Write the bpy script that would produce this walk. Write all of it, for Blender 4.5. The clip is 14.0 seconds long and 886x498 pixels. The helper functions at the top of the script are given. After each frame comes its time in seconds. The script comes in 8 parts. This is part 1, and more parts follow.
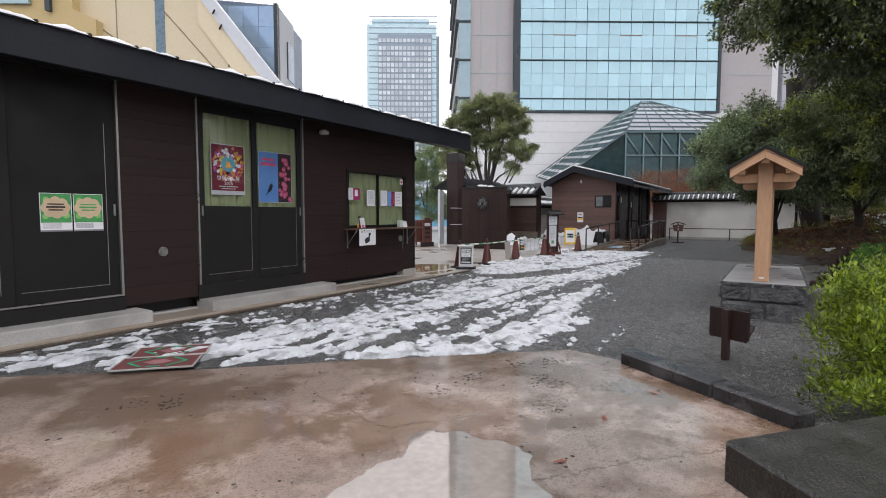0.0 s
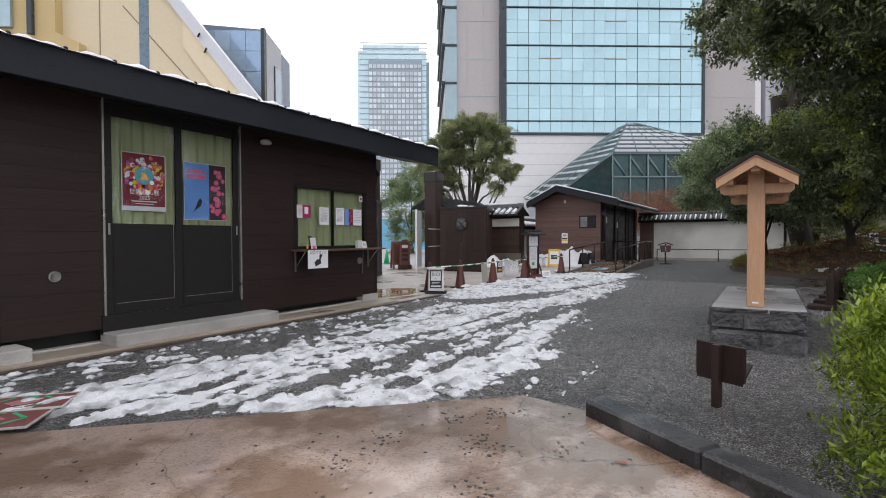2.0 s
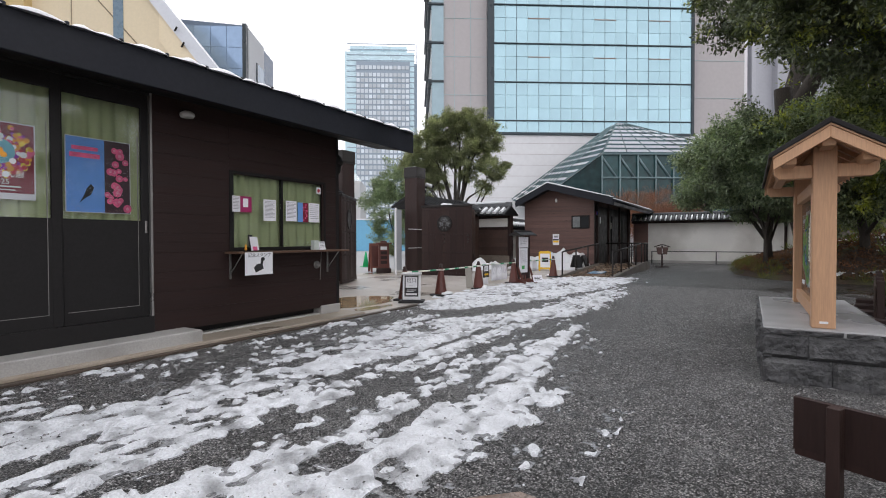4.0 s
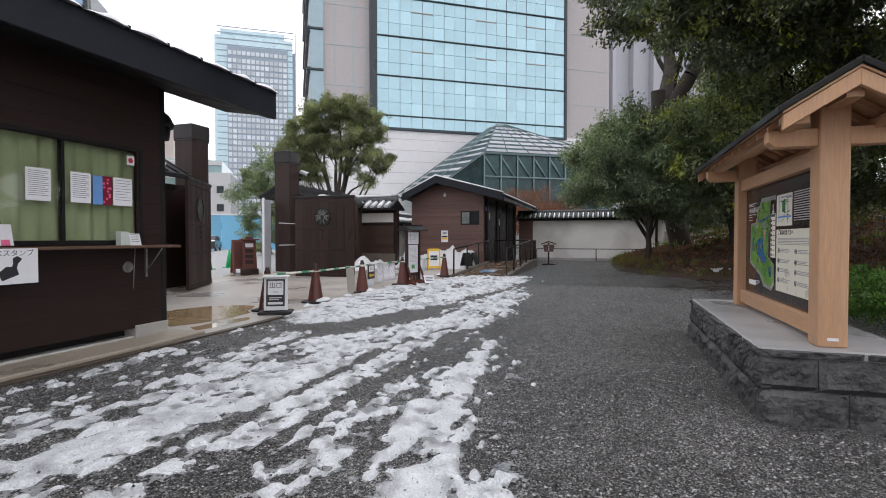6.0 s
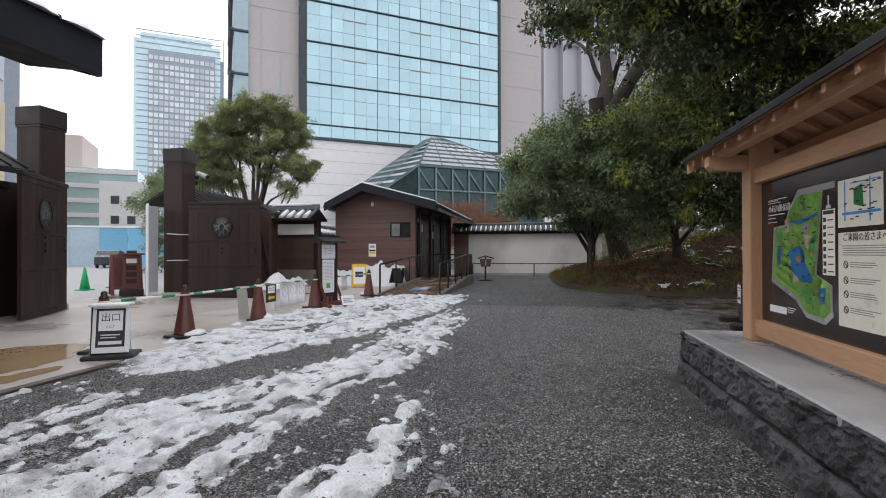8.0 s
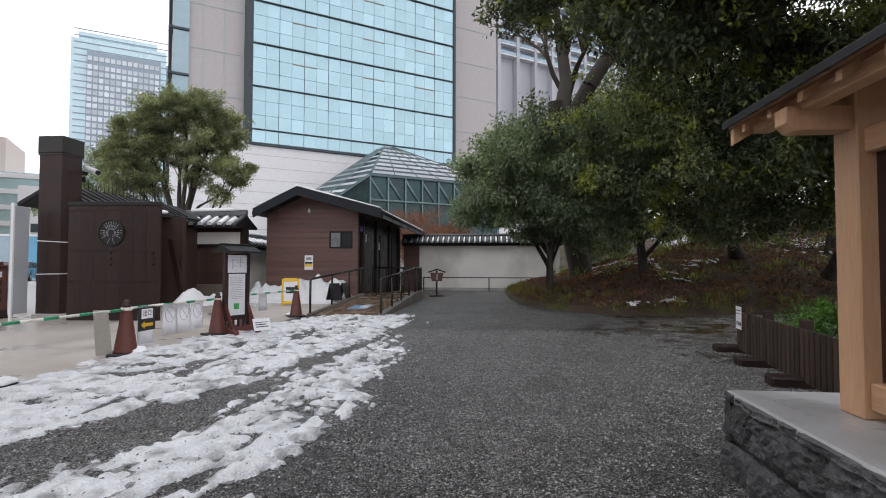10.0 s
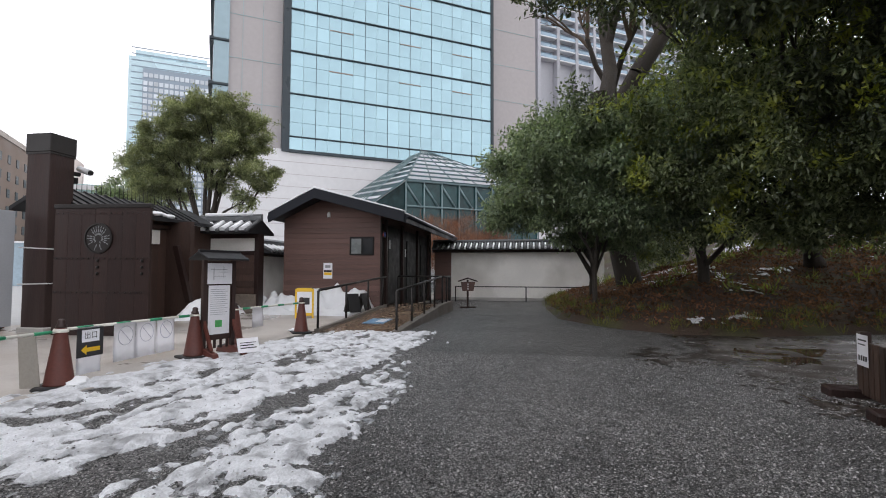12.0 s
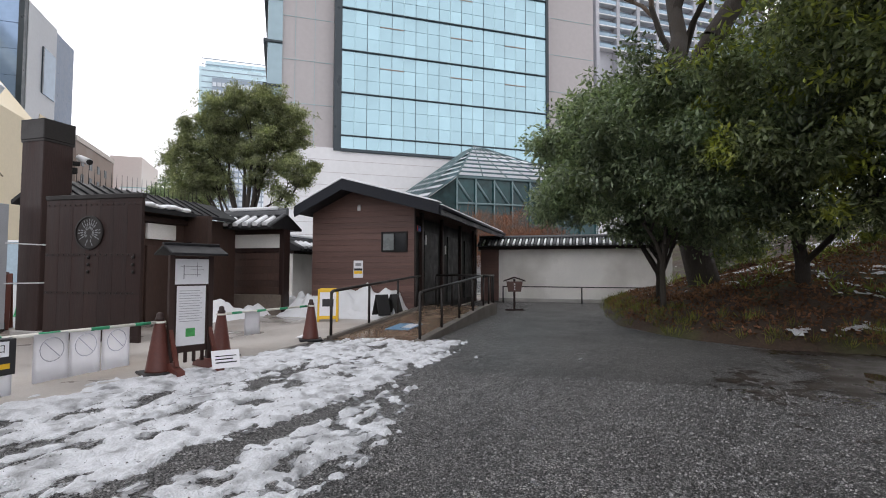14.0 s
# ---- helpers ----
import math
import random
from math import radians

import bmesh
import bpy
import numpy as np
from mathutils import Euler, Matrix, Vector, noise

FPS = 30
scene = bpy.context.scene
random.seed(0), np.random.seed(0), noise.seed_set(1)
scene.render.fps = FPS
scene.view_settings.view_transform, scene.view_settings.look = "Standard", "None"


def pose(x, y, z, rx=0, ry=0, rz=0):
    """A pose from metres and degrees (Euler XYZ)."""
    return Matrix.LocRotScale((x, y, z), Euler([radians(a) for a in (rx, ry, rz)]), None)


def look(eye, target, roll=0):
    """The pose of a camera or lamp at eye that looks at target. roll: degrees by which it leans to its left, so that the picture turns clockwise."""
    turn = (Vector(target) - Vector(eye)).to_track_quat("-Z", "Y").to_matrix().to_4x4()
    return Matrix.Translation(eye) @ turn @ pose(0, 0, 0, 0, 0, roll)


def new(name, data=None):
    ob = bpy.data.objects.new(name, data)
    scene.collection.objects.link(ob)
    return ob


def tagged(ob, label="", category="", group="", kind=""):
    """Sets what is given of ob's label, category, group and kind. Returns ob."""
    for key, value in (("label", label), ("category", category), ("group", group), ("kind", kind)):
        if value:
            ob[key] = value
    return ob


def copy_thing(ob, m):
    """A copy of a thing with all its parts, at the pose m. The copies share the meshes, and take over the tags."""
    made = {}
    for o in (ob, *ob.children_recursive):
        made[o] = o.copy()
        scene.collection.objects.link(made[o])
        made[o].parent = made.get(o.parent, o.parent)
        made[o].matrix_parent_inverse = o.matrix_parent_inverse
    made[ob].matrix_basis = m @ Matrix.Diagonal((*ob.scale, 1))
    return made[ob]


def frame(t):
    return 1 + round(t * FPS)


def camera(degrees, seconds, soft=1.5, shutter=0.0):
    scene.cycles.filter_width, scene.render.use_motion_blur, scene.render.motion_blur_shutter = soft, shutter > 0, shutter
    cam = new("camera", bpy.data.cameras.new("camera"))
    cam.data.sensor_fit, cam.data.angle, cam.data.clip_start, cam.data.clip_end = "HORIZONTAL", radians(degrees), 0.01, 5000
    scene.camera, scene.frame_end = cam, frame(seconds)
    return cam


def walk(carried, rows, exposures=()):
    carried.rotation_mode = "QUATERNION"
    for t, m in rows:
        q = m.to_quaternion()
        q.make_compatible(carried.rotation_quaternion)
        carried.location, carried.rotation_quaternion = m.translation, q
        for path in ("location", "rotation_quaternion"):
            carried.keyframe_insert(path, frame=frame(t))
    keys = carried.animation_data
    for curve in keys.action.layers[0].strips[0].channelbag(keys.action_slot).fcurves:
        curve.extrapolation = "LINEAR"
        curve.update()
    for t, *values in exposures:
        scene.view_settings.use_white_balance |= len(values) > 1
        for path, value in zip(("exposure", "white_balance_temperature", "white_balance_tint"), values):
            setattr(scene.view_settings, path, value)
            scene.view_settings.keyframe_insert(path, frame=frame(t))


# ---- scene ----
cam = camera(82.1, 14.0, soft=1.0)
PATH = [
    (0, (-0.317, -0.208, 1.344), (1.349, 0.892, 1.211), 0.1),
    (0.5, (-0.095, -0.065, 1.352), (1.555, 1.06, 1.25), 0.1),
    (1, (0.149, 0.098, 1.322), (1.798, 1.226, 1.248), 0.1),
    (1.5, (0.351, 0.071, 1.263), (2.024, 1.165, 1.212), 0.0),
    (2, (0.779, -0.139, 1.277), (2.466, 0.935, 1.234), -0.2),
    (2.2, (0.915, -0.169, 1.263), (2.602, 0.906, 1.224), -0.2),
    (4.3, (2.49, 0.691, 1.227), (4.216, 1.701, 1.194), -0.1),
    (4.5, (2.629, 0.769, 1.194), (4.378, 1.738, 1.162), -0.1),
    (5, (3.053, 0.955, 1.235), (4.869, 1.791, 1.2), -0.1),
    (5.5, (3.485, 1.249, 1.205), (5.359, 1.947, 1.17), 0.0),
    (6, (3.926, 1.425, 1.167), (5.828, 2.042, 1.125), -0.0),
    (6.5, (4.384, 1.536, 1.205), (6.303, 2.1, 1.162), 0.0),
    (7, (4.878, 1.657, 1.197), (6.811, 2.172, 1.159), 0.0),
    (7.5, (5.385, 1.695, 1.168), (7.335, 2.147, 1.16), -0.0),
    (8, (5.82, 1.718, 1.129), (7.784, 2.092, 1.146), -0.1),
    (8.5, (6.292, 1.763, 1.159), (8.277, 2.006, 1.208), 0.1),
    (8.7, (6.488, 1.76, 1.137), (8.477, 1.949, 1.196), 0.1),
    (10.8, (8.386, 1.8, 1.137), (10.371, 2.031, 1.233), 0.2),
    (11, (8.549, 1.804, 1.158), (10.529, 2.064, 1.251), 0.2),
    (11.5, (8.911, 1.732, 1.17), (10.885, 2.039, 1.265), 0.2),
    (12, (9.287, 1.632, 1.188), (11.253, 1.987, 1.283), 0.2),
    (12.5, (9.714, 1.62, 1.151), (11.669, 2.032, 1.243), 0.2),
    (13, (10.139, 1.574, 1.151), (12.085, 2.029, 1.243), 0.2),
    (13.5, (10.564, 1.531, 1.175), (12.494, 2.049, 1.266), 0.2),
    (14, (11.017, 1.524, 1.174), (12.932, 2.095, 1.265), 0.2),
]
walk(cam, [(t, look(eye, target, roll)) for t, eye, target, roll in PATH])

# ---- world and sun: an even overcast winter sky ----
world = bpy.data.worlds.new("overcast_sky")
scene.world = world
world.use_nodes = True
wn = world.node_tree
for nd in list(wn.nodes):
    wn.nodes.remove(nd)
w_out = wn.nodes.new("ShaderNodeOutputWorld")
w_bg = wn.nodes.new("ShaderNodeBackground")
w_sky = wn.nodes.new("ShaderNodeTexSky")
w_sky.sky_type = "NISHITA"
w_sky.sun_disc = False
w_sky.sun_elevation, w_sky.sun_rotation = radians(48), radians(120)
w_sky.air_density, w_sky.dust_density = 1.0, 3.0
w_mix = wn.nodes.new("ShaderNodeMix")
w_mix.data_type = "RGBA"
w_mix.inputs["Factor"].default_value = 0.93
w_mix.inputs["B"].default_value = (10.2, 10.05, 10.55, 1)   # cloud cover over the clear sky
wn.links.new(w_sky.outputs["Color"], w_mix.inputs["A"])
wn.links.new(w_mix.outputs["Result"], w_bg.inputs["Color"])
w_bg.inputs["Strength"].default_value = 0.14
wn.links.new(w_bg.outputs["Background"], w_out.inputs["Surface"])
sun = new("sun", bpy.data.lights.new("sun", "SUN"))
sun.data.energy, sun.data.angle, sun.data.color = 0.8, radians(25), (1.0, 0.97, 0.93)
sun.matrix_basis = pose(0, 0, 30, 42, 0, 120)
scene.view_settings.exposure = 0.0

# ---- helpers of this scene ----
# The world runs along the ticket office: x along its front, y towards the gate.
CITY = Matrix.Rotation(math.atan2(-0.827, 0.562), 4, "Z")   # the towers' own axes


def gz(x, y):
    return -0.02 - 0.065 * math.exp(-((x - 6.68) ** 2 + (y + 0.05) ** 2) / 16)


def thing(name, label, category, m=None, group="", kind=""):
    ob = new(name)
    ob.empty_display_size = 0.2
    ob.matrix_basis = m if m is not None else Matrix()
    return tagged(ob, label, category, group, kind)


def mesh_of(name, bm):
    me = bpy.data.meshes.new(name)
    bm.normal_update()
    bm.to_mesh(me)
    bm.free()
    return me


def part(name, bm, material, parent=None, label="", m=None, smooth=False):
    me = mesh_of(name, bm) if isinstance(bm, bmesh.types.BMesh) else bm
    if not me.materials:
        me.materials.append(material)
    if smooth:
        me.polygons.foreach_set("use_smooth", [True] * len(me.polygons))
    ob = new(name, me)
    if parent is not None:
        ob.parent = parent
    if m is not None:
        ob.matrix_basis = m
    return tagged(ob, label)


def solid(name, bm, material, label, category, kind="", m=None, smooth=False, group=""):
    ob = part(name, bm, material, None, "", m, smooth)
    return tagged(ob, label, category, group, kind)


def bx(x0, x1, y0, y1, z0, z1, bev=0.0, bm=None, seg=1):
    """A box, its edges rounded by bev, added to bm."""
    bm = bm or bmesh.new()
    tmp = bmesh.new()
    bmesh.ops.create_cube(tmp, size=1)
    for v in tmp.verts:
        v.co = Vector((x0 + (v.co.x + 0.5) * (x1 - x0), y0 + (v.co.y + 0.5) * (y1 - y0), z0 + (v.co.z + 0.5) * (z1 - z0)))
    if bev:
        bmesh.ops.bevel(tmp, geom=list(tmp.edges), offset=bev, segments=seg, affect="EDGES", profile=0.5)
    return absorb(bm, tmp)


def absorb(bm, tmp, m=None):
    if m is not None:
        bmesh.ops.transform(tmp, matrix=m, verts=tmp.verts)
    at = {v: bm.verts.new(v.co) for v in tmp.verts}
    for f in tmp.faces:
        g = bm.faces.new([at[v] for v in f.verts])
        g.smooth = f.smooth
    tmp.free()
    return bm


def tube(p, q, r0, r1=None, n=10, bm=None, caps=True, smooth=True):
    """A round bar from p to q."""
    bm = bm or bmesh.new()
    r1 = r0 if r1 is None else r1
    p, q = Vector(p), Vector(q)
    turn = (q - p).to_track_quat("Z", "Y")
    ra, rb = [], []
    for i in range(n):
        a = math.tau * i / n
        d = turn @ Vector((math.cos(a), math.sin(a), 0))
        ra.append(bm.verts.new(p + d * r0))
        rb.append(bm.verts.new(q + d * r1))
    for i in range(n):
        f = bm.faces.new((ra[i], ra[(i + 1) % n], rb[(i + 1) % n], rb[i]))
        f.smooth = smooth
    if caps:
        bm.faces.new(ra[::-1])
        bm.faces.new(rb)
    return bm


def prism(outline, axis, a, b, bm=None, bev=0.0):
    """An outline of 2D points drawn out from a to b along axis 0, 1 or 2 (the outline's two coordinates are the other axes in order)."""
    bm = bm or bmesh.new()
    tmp = bmesh.new()
    def at(u, v, w):
        c = [u, v]
        c.insert(axis, w)
        return c
    r0 = [tmp.verts.new(at(u, v, a)) for u, v in outline]
    r1 = [tmp.verts.new(at(u, v, b)) for u, v in outline]
    n = len(outline)
    for i in range(n):
        tmp.faces.new((r0[i], r0[(i + 1) % n], r1[(i + 1) % n], r1[i]))
    tmp.faces.new(r0[::-1])
    tmp.faces.new(r1)
    bmesh.ops.recalc_face_normals(tmp, faces=tmp.faces)
    if bev:
        bmesh.ops.bevel(tmp, geom=list(tmp.edges), offset=bev, segments=1, affect="EDGES", profile=0.5)
    return absorb(bm, tmp)


def lathe(rings, n=16, bm=None, m=None, smooth=True):
    """Rings of (radius, z) turned about z."""
    tmp = bmesh.new()
    rows_ = [[tmp.verts.new((r * math.cos(math.tau * i / n), r * math.sin(math.tau * i / n), z)) for i in range(n)] for r, z in rings]
    for lo, hi in zip(rows_, rows_[1:]):
        for i in range(n):
            f = tmp.faces.new((lo[i], lo[(i + 1) % n], hi[(i + 1) % n], hi[i]))
            f.smooth = smooth
    tmp.faces.new(rows_[0][::-1])
    tmp.faces.new(rows_[-1])
    return absorb(bm or bmesh.new(), tmp, m)


def lettering(name, text, size, material, parent, m, label="", depth=0.0015, align="CENTER"):
    """Words in the built-in font as a thin mesh, read along local x, up along local y."""
    cu = bpy.data.curves.new(name, "FONT")
    cu.body, cu.size, cu.extrude, cu.align_x, cu.align_y = text, size, depth, align, "CENTER"
    cu.resolution_u = 2
    tmp = bpy.data.objects.new(name, cu)
    me = bpy.data.meshes.new_from_object(tmp)
    bpy.data.objects.remove(tmp)
    me.materials.clear()
    return part(name, me, material, parent, label, m)


def bars(lines, material, parent, m, name="print", depth=0.0012, label=""):
    """Unreadable print: thin bars (x0, x1, y0, y1) on a sheet."""
    bm = bmesh.new()
    for x0, x1, y0, y1 in lines:
        bx(x0, x1, y0, y1, 0, depth, 0, bm)
    return part(name, bm, material, parent, label, m)


def vnoise(x, y, seed=0):
    """Smooth value noise on numpy arrays, 0 to 1."""
    xi, yi = np.floor(x).astype(np.int64), np.floor(y).astype(np.int64)
    fx, fy = x - xi, y - yi
    fx, fy = fx * fx * (3 - 2 * fx), fy * fy * (3 - 2 * fy)
    def h(i, j):
        k = (i * 374761393 + j * 668265263 + seed * 974634777) & 0x7FFFFFFF
        k = ((k ^ (k >> 13)) * 1274126177) & 0x7FFFFFFF
        return ((k ^ (k >> 16)) & 0xFFFF) / 65535.0
    return (h(xi, yi) * (1 - fx) + h(xi + 1, yi) * fx) * (1 - fy) + (h(xi, yi + 1) * (1 - fx) + h(xi + 1, yi + 1) * fx) * fy


def sheet(xs, ys, height, keep=None):
    """A grid mesh over xs and ys with heights from arrays; keep: a mask of the cells that stay."""
    X, Y = np.meshgrid(xs, ys, indexing="ij")
    Z = height(X, Y)
    idx = np.arange(X.size).reshape(X.shape)
    a, b, c, d = idx[:-1, :-1], idx[1:, :-1], idx[1:, 1:], idx[:-1, 1:]
    quads = np.stack([a, b, c, d], -1)
    if keep is not None:
        quads = quads[keep(X, Y, Z)]
    quads = quads.reshape(-1, 4)
    used = np.unique(quads)
    remap = np.zeros(X.size, dtype=np.int64)
    remap[used] = np.arange(len(used))
    co = np.stack([X.ravel(), Y.ravel(), Z.ravel()], -1)[used]
    me = bpy.data.meshes.new("sheet")
    me.from_pydata(co.tolist(), [], remap[quads].tolist())
    me.polygons.foreach_set("use_smooth", [True] * len(me.polygons))
    return me


# ---- materials ----
def mat(name, base, rough=0.6, var=0.25, big=1.5, fine=40.0, bump=0.15, stretch=(1, 1, 1), metal=0.0, spec=0.5, dirt=None, dirt_amount=0.0, rnd=0.12, rough_var=0.15, coat=0.0, bump_dist=0.01):
    """A surface with tone variation at two scales, fine relief, uneven gloss and, where given, patches of dirt."""
    m = bpy.data.materials.new(name)
    m.use_nodes = True
    nt = m.node_tree
    nd, ln = nt.nodes, nt.links
    b = nd["Principled BSDF"]
    tc = nd.new("ShaderNodeTexCoord")
    mp = nd.new("ShaderNodeMapping")
    mp.inputs["Scale"].default_value = stretch
    ln.new(tc.outputs["Object"], mp.inputs["Vector"])
    info = nd.new("ShaderNodeObjectInfo")
    off = nd.new("ShaderNodeVectorMath")
    off.operation = "MULTIPLY_ADD"
    ln.new(info.outputs["Random"], off.inputs[0])
    off.inputs[1].default_value = (17.3, 9.1, 5.7)
    ln.new(mp.outputs["Vector"], off.inputs[2])
    n1, n2 = nd.new("ShaderNodeTexNoise"), nd.new("ShaderNodeTexNoise")
    for n, sc in ((n1, big), (n2, fine)):
        n.inputs["Scale"].default_value = sc
        n.inputs["Detail"].default_value = 6
        ln.new(off.outputs[0], n.inputs["Vector"])
    add = nd.new("ShaderNodeMath")
    add.operation = "ADD"
    ln.new(n1.outputs["Fac"], add.inputs[0])
    ln.new(n2.outputs["Fac"], add.inputs[1])
    rng = nd.new("ShaderNodeMapRange")
    rng.inputs["From Min"].default_value, rng.inputs["From Max"].default_value = 0.65, 1.35
    rng.inputs["To Min"].default_value, rng.inputs["To Max"].default_value = 1 - var, 1 + var
    ln.new(add.outputs[0], rng.inputs["Value"])
    r2 = nd.new("ShaderNodeMapRange")
    r2.inputs["To Min"].default_value, r2.inputs["To Max"].default_value = 1 - rnd, 1 + rnd
    ln.new(info.outputs["Random"], r2.inputs["Value"])
    mul = nd.new("ShaderNodeMath")
    mul.operation = "MULTIPLY"
    ln.new(rng.outputs[0], mul.inputs[0])
    ln.new(r2.outputs[0], mul.inputs[1])
    sc = nd.new("ShaderNodeVectorMath")
    sc.operation = "SCALE"
    sc.inputs[0].default_value = base
    ln.new(mul.outputs[0], sc.inputs["Scale"])
    col = sc.outputs[0]
    if dirt:
        n3 = nd.new("ShaderNodeTexNoise")
        n3.inputs["Scale"].default_value, n3.inputs["Detail"].default_value = big * 0.7, 8
        ln.new(off.outputs[0], n3.inputs["Vector"])
        rp = nd.new("ShaderNodeMapRange")
        rp.inputs["From Min"].default_value, rp.inputs["From Max"].default_value = 0.5, 0.68
        rp.inputs["To Max"].default_value = dirt_amount
        ln.new(n3.outputs["Fac"], rp.inputs["Value"])
        mx = nd.new("ShaderNodeMix")
        mx.data_type = "RGBA"
        ln.new(rp.outputs[0], mx.inputs["Factor"])
        ln.new(col, mx.inputs["A"])
        mx.inputs["B"].default_value = (*dirt, 1)
        col = mx.outputs["Result"]
    ln.new(col, b.inputs["Base Color"])
    rr = nd.new("ShaderNodeMapRange")
    rr.inputs["From Min"].default_value, rr.inputs["From Max"].default_value = 0.3, 0.7
    rr.inputs["To Min"].default_value, rr.inputs["To Max"].default_value = max(rough - rough_var, 0.02), min(rough + rough_var, 1)
    ln.new(n1.outputs["Fac"], rr.inputs["Value"])
    ln.new(rr.outputs[0], b.inputs["Roughness"])
    b.inputs["Metallic"].default_value = metal
    b.inputs["Specular IOR Level"].default_value = spec
    b.inputs["Coat Weight"].default_value = coat
    if bump:
        bp = nd.new("ShaderNodeBump")
        bp.inputs["Strength"].default_value, bp.inputs["Distance"].default_value = bump, bump_dist
        ln.new(n2.outputs["Fac"], bp.inputs["Height"])
        ln.new(bp.outputs["Normal"], b.inputs["Normal"])
    return m


def glass_mat(name, tint=(0.9, 0.95, 0.95), rough=0.02):
    m = bpy.data.materials.new(name)
    m.use_nodes = True
    b = m.node_tree.nodes["Principled BSDF"]
    b.inputs["Base Color"].default_value = (*tint, 1)
    b.inputs["Roughness"].default_value = rough
    b.inputs["Transmission Weight"].default_value = 1.0
    b.inputs["IOR"].default_value = 1.45
    return m


def gravel_mat(name, lo, hi, scale):
    """Crushed stones, each a cell with its own tone and rounded top, darker towards the gaps."""
    m = bpy.data.materials.new(name)
    m.use_nodes = True
    nt = m.node_tree
    nd, ln = nt.nodes, nt.links
    b = nd["Principled BSDF"]
    tc = nd.new("ShaderNodeTexCoord")
    wob = nd.new("ShaderNodeTexNoise")
    wob.inputs["Scale"].default_value = scale * 1.2
    ln.new(tc.outputs["Object"], wob.inputs["Vector"])
    warp = nd.new("ShaderNodeMix")
    warp.data_type = "VECTOR"
    warp.inputs["Factor"].default_value = 0.012
    ln.new(tc.outputs["Object"], warp.inputs["A"])
    ln.new(wob.outputs["Color"], warp.inputs["B"])
    cells = []
    for s in (scale, scale * 0.42):
        v = nd.new("ShaderNodeTexVoronoi")
        v.inputs["Scale"].default_value = s
        ln.new(warp.outputs["Result"], v.inputs["Vector"])
        cells.append(v)
    sep = nd.new("ShaderNodeSeparateColor")
    ln.new(cells[0].outputs["Color"], sep.inputs["Color"])
    big = nd.new("ShaderNodeTexNoise")
    big.inputs["Scale"].default_value, big.inputs["Detail"].default_value = 0.9, 7
    ln.new(tc.outputs["Object"], big.inputs["Vector"])
    mid_ = nd.new("ShaderNodeTexNoise")
    mid_.inputs["Scale"].default_value, mid_.inputs["Detail"].default_value = 9, 4
    ln.new(tc.outputs["Object"], mid_.inputs["Vector"])
    ramp = nd.new("ShaderNodeMapRange")
    ramp.inputs["To Min"].default_value, ramp.inputs["To Max"].default_value = lo, hi
    pw_ = nd.new("ShaderNodeMath")
    pw_.operation = "POWER"
    pw_.inputs[1].default_value = 1.9
    ln.new(sep.outputs[0], pw_.inputs[0])
    ln.new(pw_.outputs[0], ramp.inputs["Value"])
    gap = nd.new("ShaderNodeMapRange")
    gap.inputs["From Min"].default_value, gap.inputs["From Max"].default_value = 0.25, 0.75
    gap.inputs["To Min"].default_value, gap.inputs["To Max"].default_value = 1.1, 0.15
    ln.new(cells[0].outputs["Distance"], gap.inputs["Value"])
    m1, m2, m3 = (nd.new("ShaderNodeMath") for _ in range(3))
    for q in (m1, m2, m3):
        q.operation = "MULTIPLY"
    ln.new(ramp.outputs[0], m1.inputs[0])
    ln.new(gap.outputs[0], m1.inputs[1])
    br = nd.new("ShaderNodeMapRange")
    br.inputs["From Min"].default_value, br.inputs["From Max"].default_value = 0.3, 0.7
    br.inputs["To Min"].default_value, br.inputs["To Max"].default_value = 0.65, 1.35
    ln.new(big.outputs["Fac"], br.inputs["Value"])
    ln.new(m1.outputs[0], m2.inputs[0])
    ln.new(br.outputs[0], m2.inputs[1])
    b3 = nd.new("ShaderNodeMapRange")
    b3.inputs["From Min"].default_value, b3.inputs["From Max"].default_value = 0.3, 0.7
    b3.inputs["To Min"].default_value, b3.inputs["To Max"].default_value = 0.6, 1.4
    ln.new(mid_.outputs["Fac"], b3.inputs["Value"])
    ln.new(m2.outputs[0], m3.inputs[0])
    ln.new(b3.outputs[0], m3.inputs[1])
    comb = nd.new("ShaderNodeVectorMath")
    comb.operation = "SCALE"
    comb.inputs[0].default_value = (1.02, 1.0, 0.98)
    ln.new(m3.outputs[0], comb.inputs["Scale"])
    ln.new(comb.outputs[0], b.inputs["Base Color"])
    hs = nd.new("ShaderNodeMath")
    hs.operation = "ADD"
    ln.new(cells[0].outputs["Distance"], hs.inputs[0])
    ln.new(cells[1].outputs["Distance"], hs.inputs[1])
    bp = nd.new("ShaderNodeBump")
    bp.invert = True
    bp.inputs["Strength"].default_value, bp.inputs["Distance"].default_value = 1.0, 0.02
    ln.new(hs.outputs[0], bp.inputs["Height"])
    ln.new(bp.outputs["Normal"], b.inputs["Normal"])
    b.inputs["Roughness"].default_value = 0.42
    return m


